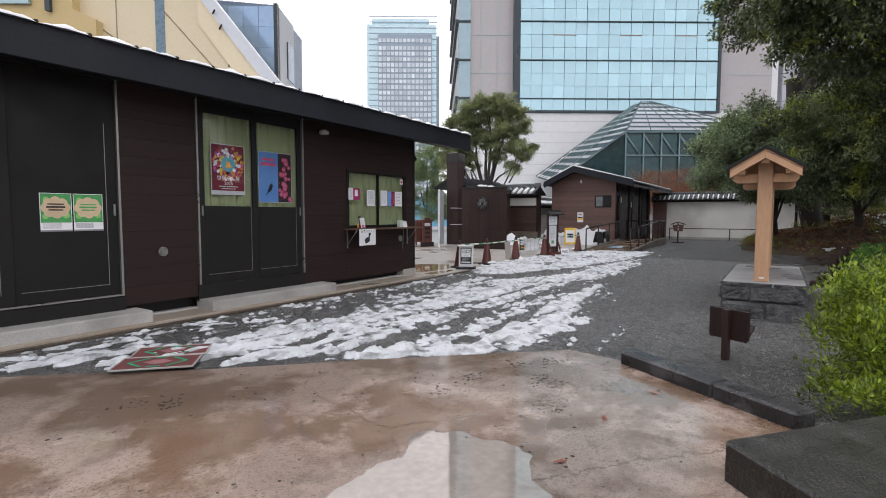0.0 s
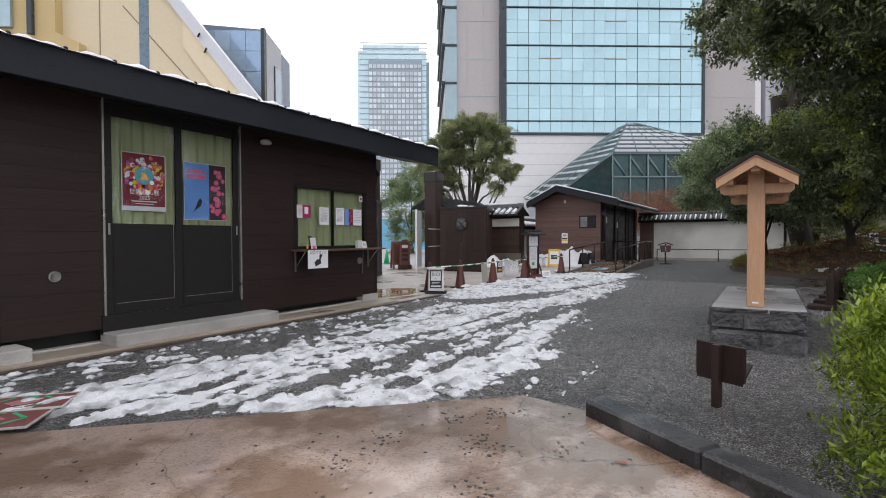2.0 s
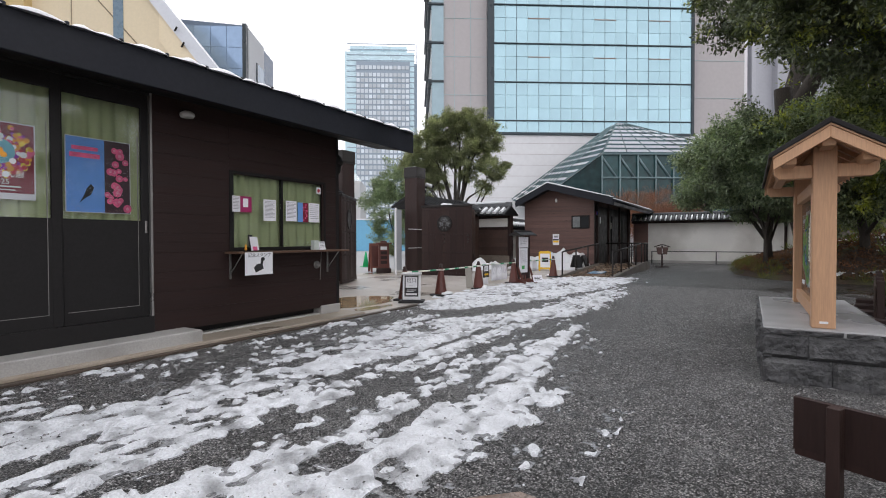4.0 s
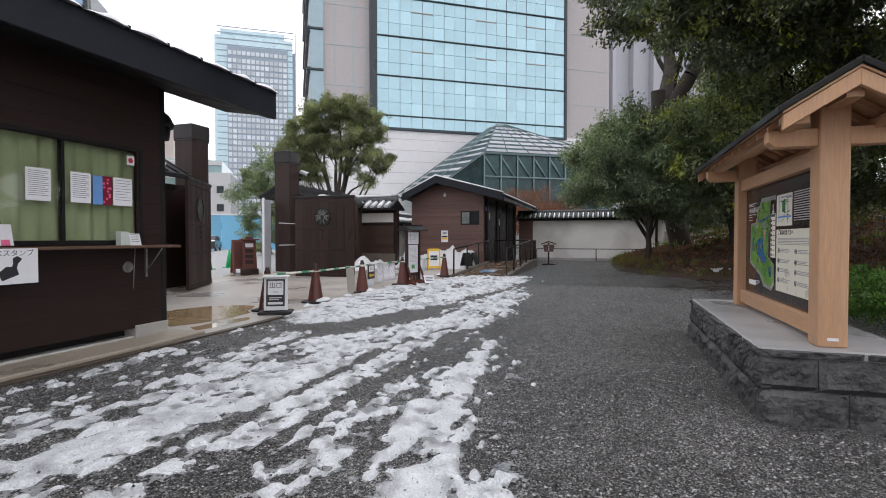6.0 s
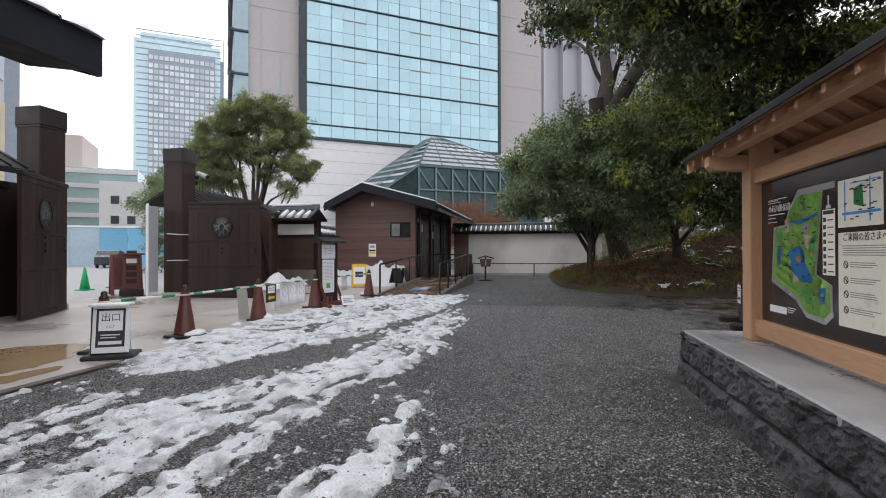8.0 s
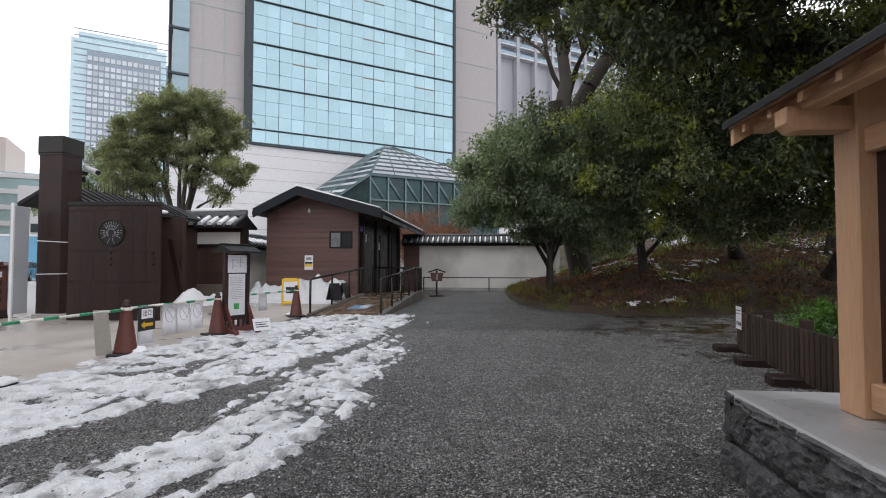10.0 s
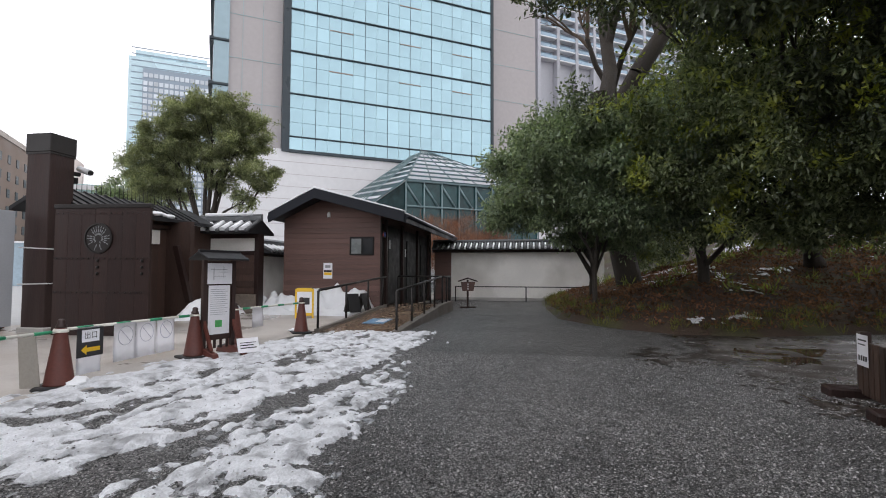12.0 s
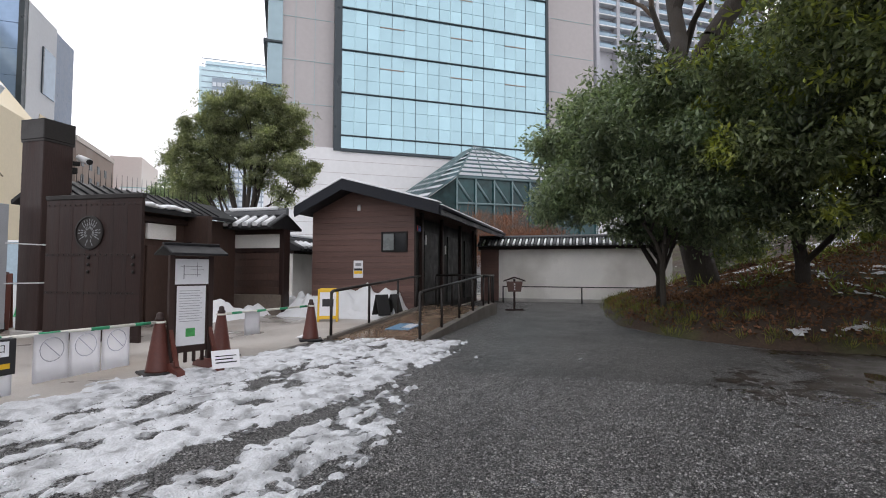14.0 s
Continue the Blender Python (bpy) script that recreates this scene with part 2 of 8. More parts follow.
GRAVEL = gravel_mat("gravel", 0.012, 0.62, 105)
def pebble_mat(name, dark, light):
    """Wet stones, each of its own tone, most of them dark."""
    m = bpy.data.materials.new(name)
    m.use_nodes = True
    nt = m.node_tree
    b = nt.nodes["Principled BSDF"]
    g = nt.nodes.new("ShaderNodeNewGeometry")
    pw = nt.nodes.new("ShaderNodeMath")
    pw.operation = "POWER"
    pw.inputs[1].default_value = 2.0
    mx = nt.nodes.new("ShaderNodeMix")
    mx.data_type = "RGBA"
    mx.inputs["A"].default_value, mx.inputs["B"].default_value = (*dark, 1), (*light, 1)
    nt.links.new(g.outputs["Random Per Island"], pw.inputs[0])
    nt.links.new(pw.outputs[0], mx.inputs["Factor"])
    nt.links.new(mx.outputs["Result"], b.inputs["Base Color"])
    b.inputs["Roughness"].default_value = 0.4
    return m


STONE_BITS = pebble_mat("gravel_stones", (0.010, 0.010, 0.010), (0.50, 0.495, 0.49))
COURT = mat("court_concrete", (0.42, 0.39, 0.36), 0.42, 0.18, 0.6, 60, 0.15, dirt=(0.22, 0.16, 0.10), dirt_amount=0.5, rough_var=0.3)
APRON = mat("apron_concrete", (0.36, 0.31, 0.25), 0.5, 0.2, 1.2, 50, 0.2, dirt=(0.2, 0.14, 0.08), dirt_amount=0.6, rough_var=0.25)
STEP = mat("step_concrete", (0.42, 0.41, 0.39), 0.6, 0.2, 2.5, 60, 0.25, dirt=(0.25, 0.24, 0.22), dirt_amount=0.5)
SNOW = mat("snow", (0.74, 0.76, 0.79), 0.6, 0.22, 7, 70, 1.0, dirt=(0.25, 0.255, 0.265), dirt_amount=0.85, rough_var=0.2, bump_dist=0.03)
CLEAN_SNOW = mat("clean_snow", (0.86, 0.88, 0.90), 0.7, 0.05, 3, 50, 0.3, rough_var=0.1)
WALLBOARD = mat("brown_board", (0.022, 0.0100, 0.0085), 0.6, 0.3, 1.2, 10, 0.3, (0.3, 3, 14), spec=0.35, rnd=0.06)
WC_BOARD = mat("reddish_board", (0.145, 0.083, 0.070), 0.6, 0.3, 1.5, 14, 0.3, (1, 0.25, 6), rnd=0.16)
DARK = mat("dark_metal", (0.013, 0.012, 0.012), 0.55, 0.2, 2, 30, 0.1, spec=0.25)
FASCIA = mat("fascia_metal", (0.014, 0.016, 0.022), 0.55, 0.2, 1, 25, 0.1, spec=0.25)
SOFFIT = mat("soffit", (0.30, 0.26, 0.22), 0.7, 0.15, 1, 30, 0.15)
ALU = mat("aluminium_rail", (0.30, 0.29, 0.28), 0.4, 0.1, 3, 30, 0.05, metal=0.7)
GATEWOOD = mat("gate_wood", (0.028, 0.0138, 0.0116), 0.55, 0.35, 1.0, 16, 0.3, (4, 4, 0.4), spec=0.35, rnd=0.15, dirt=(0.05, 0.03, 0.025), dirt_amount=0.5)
CEDAR = mat("cedar", (0.52, 0.305, 0.175), 0.55, 0.16, 0.8, 12, 0.12, (8, 8, 0.7), rnd=0.08)
CEDAR_X = mat("cedar_beam", (0.52, 0.305, 0.175), 0.55, 0.16, 0.8, 12, 0.12, (0.7, 8, 8), rnd=0.08)
BLACKSTONE = mat("split_stone", (0.060, 0.060, 0.062), 0.6, 0.5, 4, 28, 1.0, dirt=(0.15, 0.15, 0.15), dirt_amount=0.6, rnd=0.25, bump_dist=0.03)
SLABTOP = mat("plinth_top", (0.40, 0.40, 0.41), 0.4, 0.15, 1.0, 60, 0.1, dirt=(0.19, 0.19, 0.19), dirt_amount=0.8, rough_var=0.25)
WHITEWALL = mat("white_plaster", (0.84, 0.82, 0.78), 0.8, 0.1, 0.8, 40, 0.1, dirt=(0.48, 0.45, 0.40), dirt_amount=0.5)
TILE = mat("roof_tile", (0.10, 0.105, 0.11), 0.45, 0.25, 3, 40, 0.2, rnd=0.2)
PAPER = mat("paper", (0.80, 0.80, 0.83), 0.7, 0.05, 2, 30, 0.03)
INK = mat("ink", (0.02, 0.02, 0.022), 0.6, 0.05, 2, 20, 0)
GREYINK = mat("grey_print", (0.30, 0.30, 0.32), 0.6, 0.1, 5, 20, 0)
YELLOW = mat("yellow_plastic", (0.80, 0.50, 0.02), 0.4, 0.06, 3, 30, 0.03)
CONE = mat("cone_brown", (0.105, 0.030, 0.022), 0.5, 0.2, 3, 30, 0.08)
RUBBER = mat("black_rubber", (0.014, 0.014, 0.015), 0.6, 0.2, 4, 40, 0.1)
BARK = mat("bark", (0.045, 0.037, 0.030), 0.85, 0.4, 2, 18, 0.8, (3, 3, 0.6), bump_dist=0.03)

# ---- ground ----
def ground_height(X, Y):
    return -0.02 - 0.065 * np.exp(-((X - 6.68) ** 2 + (Y + 0.05) ** 2) / 16)


def ruts(X, Y):
    """Fine unevenness of the trodden gravel."""
    return ground_height(X, Y) + 0.010 * (vnoise(X * 2.1, Y * 2.6, 3) - 0.5) + 0.005 * (vnoise(X * 4, Y * 4.5, 4) - 0.5)


far_steps = [-1500, -400, -120, -50, -25]
gx = np.concatenate([far_steps, np.arange(-12, 40.01, 0.1), [55, 90, 160, 400, 1500]])
gy = np.concatenate([far_steps, np.arange(-14, 12.01, 0.1), [25, 50, 120, 400, 1500]])
solid("ground", sheet(gx, gy, ruts), GRAVEL, "wet dark grey crushed gravel yard", "ground", "structure")


def wet_concrete():
    """Worn concrete: pinkish exposed aggregate, brown silt stains, hairline cracks and films of water."""
    m = bpy.data.materials.new("worn_concrete")
    m.use_nodes = True
    nt = m.node_tree
    nd, ln = nt.nodes, nt.links
    b = nd["Principled BSDF"]
    tc = nd.new("ShaderNodeTexCoord")

    def tex(kind, scale, detail=6, rough=0.55):
        t = nd.new(kind)
        t.inputs["Scale"].default_value = scale
        if "Detail" in t.inputs:
            t.inputs["Detail"].default_value = detail
            t.inputs["Roughness"].default_value = rough
        ln.new(tc.outputs["Object"], t.inputs["Vector"])
        return t

    def ranged(src, f0, f1, t0, t1):
        r = nd.new("ShaderNodeMapRange")
        r.inputs["From Min"].default_value, r.inputs["From Max"].default_value = f0, f1
        r.inputs["To Min"].default_value, r.inputs["To Max"].default_value = t0, t1
        ln.new(src, r.inputs["Value"])
        return r.outputs[0]

    def blend(fac, colour_a, colour_b):
        x_ = nd.new("ShaderNodeMix")
        x_.data_type = "RGBA"
        ln.new(fac, x_.inputs["Factor"])
        for key, c in (("A", colour_a), ("B", colour_b)):
            if isinstance(c, tuple):
                x_.inputs[key].default_value = (*c, 1)
            else:
                ln.new(c, x_.inputs[key])
        return x_.outputs["Result"]

    grit = tex("ShaderNodeTexVoronoi", 75)
    sep = nd.new("ShaderNodeSeparateColor")
    ln.new(grit.outputs["Color"], sep.inputs["Color"])
    silt = tex("ShaderNodeTexNoise", 0.9, 9, 0.62)
    film = tex("ShaderNodeTexNoise", 0.42, 5)
    blot = tex("ShaderNodeTexNoise", 3.2, 8, 0.6)
    stones_ = blend(sep.outputs[0], (0.10, 0.066, 0.05), (0.52, 0.39, 0.32))
    stained = blend(ranged(silt.outputs["Fac"], 0.45, 0.53, 0.0, 0.82), stones_, (0.20, 0.112, 0.06))
    spotted = blend(ranged(blot.outputs["Fac"], 0.55, 0.62, 0.0, 0.35), stained, (0.13, 0.075, 0.042))
    crack_warp = nd.new("ShaderNodeMix")
    crack_warp.data_type = "VECTOR"
    crack_warp.inputs["Factor"].default_value = 0.18
    ln.new(tc.outputs["Object"], crack_warp.inputs["A"])
    ln.new(blot.outputs["Color"], crack_warp.inputs["B"])
    crack = nd.new("ShaderNodeTexVoronoi")
    crack.feature = "DISTANCE_TO_EDGE"
    crack.inputs["Scale"].default_value = 0.55
    ln.new(crack_warp.outputs["Result"], crack.inputs["Vector"])
    cracked = blend(ranged(crack.outputs["Distance"], 0.0006, 0.0028, 0.5, 0.0), spotted, (0.035, 0.022, 0.016))
    ln.new(cracked, b.inputs["Base Color"])
    wet = ranged(film.outputs["Fac"], 0.42, 0.60, 0.42, 0.08)
    ln.new(wet, b.inputs["Roughness"])
    b.inputs["Specular IOR Level"].default_value = 0.6
    ln.new(ranged(film.outputs["Fac"], 0.36, 0.58, 0.35, 1.0), b.inputs["Coat Weight"])
    ln.new(ranged(blot.outputs["Fac"], 0.40, 0.62, 0.06, 0.22), b.inputs["Coat Roughness"])
    b.inputs["Coat IOR"].default_value = 1.7
    hs = nd.new("ShaderNodeMath")
    hs.operation = "ADD"
    ln.new(grit.outputs["Distance"], hs.inputs[0])
    ln.new(blot.outputs["Fac"], hs.inputs[1])
    bp = nd.new("ShaderNodeBump")
    bp.inputs["Distance"].default_value = 0.022
    ln.new(ranged(film.outputs["Fac"], 0.44, 0.58, 0.9, 0.12), bp.inputs["Strength"])
    ln.new(hs.outputs[0], bp.inputs["Height"])
    ln.new(bp.outputs["Normal"], b.inputs["Normal"])
    return m


WORN = wet_concrete()
# forecourt under the walker's feet; its far edge runs slanting across
bm = prism([(-9, 6.05), (0.25, 6.05), (1.38, 4.9), (2.15, 4.0), (3.4, 2.78), (4.62, 1.52), (4.52, 0.98), (3.7, -0.25), (2.6, -3), (2, -9), (-9, -9)], 2, -0.3, -0.012)
solid("pavement_forecourt", bm, WORN, "wet worn brown concrete paving with puddles", "pavement", "structure")
# puddles lie in the forecourt's hollows
# Pale base colour and metalness stand in for a brighter sky's reflection.
PUDDLE = mat("puddle_water", (0.42, 0.37, 0.33), 0.03, 0.2, 2, 20, 0.012, spec=1.0, rough_var=0.02, metal=0.36)

TANWATER = mat("silty_puddle", (0.40, 0.285, 0.165), 0.05, 0.15, 2, 20, 0.012, spec=0.8, rough_var=0.03)


def puddle(outline, z, seed, water=PUDDLE):
    """Standing water: a rough outline whose shore wanders in and out."""
    tmp = bmesh.new()
    ring = []
    n = len(outline)
    c = sum((Vector((*p, 0)) for p in outline), Vector()) / n
    for i in range(n):
        p0, p1, p2, p3 = (Vector((*outline[(i + k) % n], 0)) for k in (-1, 0, 1, 2))
        for k in range(14):
            u = k / 14
            q = 0.5 * ((2 * p1) + (p2 - p0) * u + (2 * p0 - 5 * p1 + 4 * p2 - p3) * u * u + (3 * p1 - p0 - 3 * p2 + p3) * u ** 3)
            w = 0.09 * noise.noise(q * 3 + Vector((seed, 0, 0))) + 0.05 * noise.noise(q * 9 + Vector((0, seed, 0))) + 0.02 * noise.noise(q * 27)
            ring.append(tmp.verts.new(q + (q - c).normalized() * w))
    for v in ring:
        v.co.z = z
    f = tmp.faces.new(ring)
    if f.normal.z < 0:
        f.normal_flip()
    return solid("puddle", tmp, water, "shallow rain puddle on the concrete", "puddle", "stuff")


puddle([(0.85, 1.30), (1.33, 1.60), (1.62, 1.56), (1.84, 1.50), (2.10, 1.60), (2.34, 1.47), (2.30, 1.22), (2.32, 0.98), (2.05, 0.80), (1.75, 0.45), (1.2, 0.30), (0.8, 0.8)], -0.0085, 3.0)
puddle([(9.2, 6.9), (10.2, 6.7), (11.2, 7.3), (10.6, 8.1), (9.4, 8.0)], 0.003, 17.0, TANWATER)
puddle([(9.1, 6.35), (9.9, 6.3), (10.1, 6.5), (9.3, 6.6)], 0.003, 21.0, TANWATER)

# concrete court inside the gate, and the street beyond it
solid("pavement_court", prism([(8.95, 6.12), (40, 6.12), (40, 13), (-9, 13), (-9, 10), (8.95, 10)], 2, -0.3, 0.0), COURT, "smooth wet grey-beige concrete court", "pavement", "structure")
STREET = mat("street_snowy", (0.42, 0.43, 0.44), 0.6, 0.2, 0.3, 5, 0.1)
solid("road", prism([(-40, 13), (70, 13), (70, 70), (-40, 70)], 2, -0.3, -0.004), STREET, "slushy pale road outside the gate", "road", "structure")
solid("apron", bx(-6, 8.95, 6.12, 9.0, -0.3, 0.03, 0.01), APRON, "stained concrete apron along the ticket office", "pavement", "structure")
solid("drain_edge", bx(-6, 10.4, 6.03, 6.115, -0.3, -0.002, 0.006), mat("silted_edging", (0.075, 0.055, 0.040), 0.5, 0.5, 5, 50, 0.5), "narrow silted edging strip along the apron", "kerb", "structure")

# ---- snow and slush ----
def between(X, Y, xs, lo, hi, soft=0.42):
    """1 inside a strip whose two edges run along x, 0 outside."""
    return np.clip((Y - np.interp(X, xs, lo)) / soft + 0.5, 0, 1) * np.clip((np.interp(X, xs, hi) - Y) / soft + 0.5, 0, 1) * np.clip((X - xs[0]) / 0.3, 0, 1) * np.clip((xs[-1] - X) / 0.5, 0, 1)


def furrow(X, Y, xs, ys, width):
    return np.exp(-((Y - np.interp(X, xs, ys)) / width) ** 2) * (X > xs[0]) * (X < xs[-1])


def snow_depth(X, Y):
    wx = X + 0.30 * (vnoise(X * 1.1, Y * 1.6, 41) - 0.5)
    wy = Y + 0.16 * (vnoise(X * 0.9, Y * 1.2, 42) - 0.5) + 0.06 * (vnoise(X * 3.5, Y * 4.0, 43) - 0.5)
    # the broad band left by the wheels, the strips beside it, and the field along the cones
    main = between(wx, wy, [1.0, 2.6, 4.5, 5.5, 7.0, 8.7, 9.3, 10.1, 10.8, 11.6, 12.4], [4.6, 4.2, 3.95, 3.92, 3.78, 3.74, 3.70, 3.52, 3.1, 2.9, 2.9], [5.15, 5.05, 4.75, 4.85, 4.8, 4.95, 4.8, 4.5, 4.05, 3.65, 3.2])
    mid = between(wx, wy, [1.6, 3.0, 5.0, 7.4, 10.2, 11.2], [4.2, 3.5, 3.28, 3.36, 3.3, 3.0], [4.5, 4.0, 3.9, 3.72, 3.6, 3.2])
    low = between(wx, wy, [2.6, 4.2, 5.0, 6.0, 7.3, 8.7, 10.6], [3.3, 2.1, 1.75, 1.80, 2.2, 2.4, 2.65], [3.6, 3.15, 3.12, 3.15, 3.18, 3.12, 2.95], 0.6)
    fld = between(wx, wy, [10.0, 10.7, 11.5, 12.4, 13.6, 15.3, 17.5, 18.6, 19.7], [5.35, 4.95, 4.5, 4.15, 4.05, 3.7, 3.75, 3.6, 3.6], [5.7, 6.1, 6.3, 6.42, 6.5, 6.4, 6.1, 5.9, 5.4])
    skirt = between(wx, wy, [11.3, 12.2, 13.0, 14.6, 16.5, 19.6], [3.4, 3.05, 3.05, 2.95, 3.5, 3.7], [3.9, 4.05, 4.08, 3.9, 4.0, 4.0], 0.4)
    edge = between(wx, wy, [1.0, 4.0, 8.0, 10.2], [5.72, 5.72, 5.72, 5.7], [5.98, 5.98, 5.98, 5.9])
    corner = between(wx, wy, [0.6, 1.2, 2.2, 2.9], [4.9, 4.85, 4.4, 4.3], [5.9, 5.8, 5.5, 5.2])
    cover = np.maximum.reduce([0.97 * main, 0.97 * mid, 1.0 * low, 1.27 * fld, 0.96 * skirt, 0.62 * edge, 0.92 * corner, 0.30 * between(wx, wy, [1.2, 4, 10], [4.5, 3, 3], [6, 6, 6])])
    bank_ = 0.55 * np.exp(-((Y - np.interp(X, [10.4, 11.6, 14, 16.3, 18.7], [5.95, 6.2, 6.35, 6.05, 5.7])) / 0.28) ** 2) * np.clip((X - 10.4) / 0.8, 0, 1) * (X < 19.4)
    cut = 0.85 * furrow(X, wy, [3.6, 5.5, 7.4, 9.6], [3.25, 3.2, 3.29, 3.24], 0.055) + 0.75 * furrow(X, wy, [5.5, 7.4, 8.5, 10.1, 11.0], [3.86, 3.72, 3.79, 3.53, 3.2], 0.045) + 0.5 * furrow(X, wy, [3, 5, 8, 10.4], [2.75, 2.65, 2.85, 2.9], 0.06) + 0.35 * furrow(X, wy, [2.2, 5, 8, 10], [4.5, 4.35, 4.4, 4.2], 0.05) + 0.9 * furrow(X, wy, [10.0, 10.8, 11.6, 12.6, 13.4, 14.7, 16.2], [5.2, 4.8, 4.3, 4.12, 4.05, 3.75, 3.65], 0.10)
    n1 = vnoise(X * 0.55, Y * 2.6, 11)
    n2 = vnoise(X * 1.7 + 3, Y * 5.2, 12)
    n3 = vnoise(wx * 4.2, wy * 8.0, 13)
    n4 = vnoise(X * 11.0, Y * 14.0, 14)
    n5 = vnoise(X * 19, Y * 23, 15)
    k_ = np.clip((X - 10.3) / 1.5, 0, 1) * np.clip((Y - 3.8) / 0.5, 0, 1)
    dimple = np.clip(vnoise(wx * 3.4, wy * 8.2, 18) - 0.44, 0, 1) * 2.3
    streak = vnoise(X * 1.3 + 0.4 * Y, Y * 15.0, 44)
    t = cover - 0.69 + (0.70 - 0.4 * k_) * (n1 - 0.5) + (0.60 - 0.25 * k_) * (n2 - 0.5) + (0.65 - 0.3 * k_) * (streak - 0.5) + 0.75 * (n3 - 0.5) + (1.05 - 0.3 * k_) * (n4 - 0.5) + 0.55 * (n5 - 0.5) - cut * (1 - 0.4 * k_) - k_ * dimple + bank_
    t = t - 0.45 * np.clip(0.3 - cover, 0, 0.3) / 0.3 * np.clip((X - 6.5) / 2, 0, 1)   # clear gravel away from the bands
    ends = np.clip((X + 0.85 * Y - 5.72) / 0.3, 0, 1) * np.clip((6.0 - Y) / 0.06 + 60 * np.clip(X - 10.2, 0, 1), 0, 1)
    return np.where(ends > 0, t - (1 - ends), -1.0), n3


def snow_height(X, Y):
    t, n3 = snow_depth(X, Y)
    lump = 0.022 * (n3 - 0.4) + 0.026 * (vnoise(X * 7.5, Y * 11.0, 17) - 0.5) + 0.014 * (vnoise(X * 19, Y * 24, 19) - 0.5)
    return ruts(X, Y) + 0.003 + np.where(t > 0, np.sqrt(np.clip(t, 0, 1.0)) * 0.036, np.clip(t, -0.15, 0) * 0.16) + lump * np.clip(t * 4, 0, 1)


def snow_cells(X, Y, Z):
    t, _ = snow_depth(X, Y)
    return np.maximum(np.maximum(t[:-1, :-1], t[1:, 1:]), np.maximum(t[1:, :-1], t[:-1, 1:])) > 0


solid("snow", sheet(np.arange(0.6, 20.0, 0.018), np.arange(1.3, 7.0, 0.017), snow_height, snow_cells), SNOW, "half-melted trampled snow and slush with tyre ruts", "snow", "stuff")



def slush_cells(X, Y, Z):
    t, _ = snow_depth(X, Y)
    t = t + 0.5 * (vnoise(X * 22, Y * 24, 16) - 0.5)
    return (t[:-1, :-1] > -0.26) & (t[1:, 1:] > -0.26)


SLUSH = mat("slush", (0.24, 0.245, 0.255), 0.3, 0.85, 7, 50, 0.8, rough_var=0.2)
solid("slush", sheet(np.arange(0.6, 20.0, 0.03), np.arange(1.3, 7.0, 0.028), lambda X, Y: ruts(X, Y) + 0.006, slush_cells), SLUSH, "thin grey slush soaking into the gravel", "slush", "stuff")

# loose stones on the gravel nearest the walk
def stones(n, seed):
    rs = np.random.RandomState(seed)
    X, Y = rs.uniform(3.5, 17, n), rs.uniform(-2.5, 5.9, n)
    ok = (X + Y > 6.4) & ~((X > 7.7) & (X < 11) & (Y < 0.6))
    X, Y = X[ok], Y[ok]
    n = len(X)
    R = 0.0035 + 0.008 * rs.uniform(0, 1, n) ** 2.5
    t = snow_depth(X, Y)[0]
    Z = np.where(t > 0, snow_height(X, Y), ground_height(X, Y)) + 0.004
    lie = (t < 0.0) | (rs.uniform(0, 1, n) < 0.05)
    X, Y, R, Z = X[lie], Y[lie], R[lie], Z[lie]
    n = len(X)
    base = np.array([[1, 0, 0], [-1, 0, 0], [0, 1, 0], [0, -1, 0], [0, 0, 0.8], [0, 0, -0.5]])
    a = rs.uniform(0, math.tau, n)
    k = rs.uniform(0.7, 1.3, (n, 6, 1))
    P = base[None] * k * R[:, None, None]
    x = P[..., 0] * np.cos(a)[:, None] - P[..., 1] * np.sin(a)[:, None] + X[:, None]
    y = P[..., 0] * np.sin(a)[:, None] + P[..., 1] * np.cos(a)[:, None] + Y[:, None]
    z = P[..., 2] + Z[:, None]
    co = np.stack([x, y, z], -1).reshape(-1, 3)
    tri_ = np.array([[0, 2, 4], [2, 1, 4], [1, 3, 4], [3, 0, 4]])
    faces = (np.arange(n)[:, None, None] * 6 + tri_[None]).reshape(-1, 3)
    me = bpy.data.meshes.new("stones")
    me.from_pydata(co.tolist(), [], faces.tolist())
    return me


solid("gravel_stones", stones(230000, 5), STONE_BITS, "loose crushed stones of dark grey gravel", "gravel", "stuff")


def debris(n, seed):
    """Dark grit carried onto the forecourt in little heaps."""
    rs = np.random.RandomState(seed)
    heaps = np.array([(3.3, 1.95), (3.6, 1.4), (3.5, 1.25), (3.9, 1.75), (1.6, 3.4), (1.45, 3.55), (3.0, 1.1), (2.9, 1.9), (4.1, 1.5), (3.7, 0.9)])
    c = heaps[rs.randint(0, len(heaps), n)]
    p = c + rs.normal(size=(n, 2)) * np.array([0.09, 0.07])
    loose = rs.uniform(0, 1, n) < 0.35
    p[loose] = np.stack([rs.uniform(0.8, 4.4, loose.sum()), rs.uniform(0.0, 3.8, loose.sum())], -1)
    p = p[(p[:, 0] + p[:, 1] < 6.0) & (p[:, 0] < 4.4)]
    b = bmesh.new()
    for x_, y_ in p:
        r = rs.uniform(0.004, 0.011)
        tmp = bmesh.new()
        bmesh.ops.create_icosphere(tmp, subdivisions=1, radius=r)
        absorb(b, tmp, Matrix.Translation((x_, y_, -0.011)) @ Matrix.Rotation(rs.uniform(0, 6), 4, "Z") @ Matrix.Diagonal((1.5, 1, 0.5, 1)))
    return b


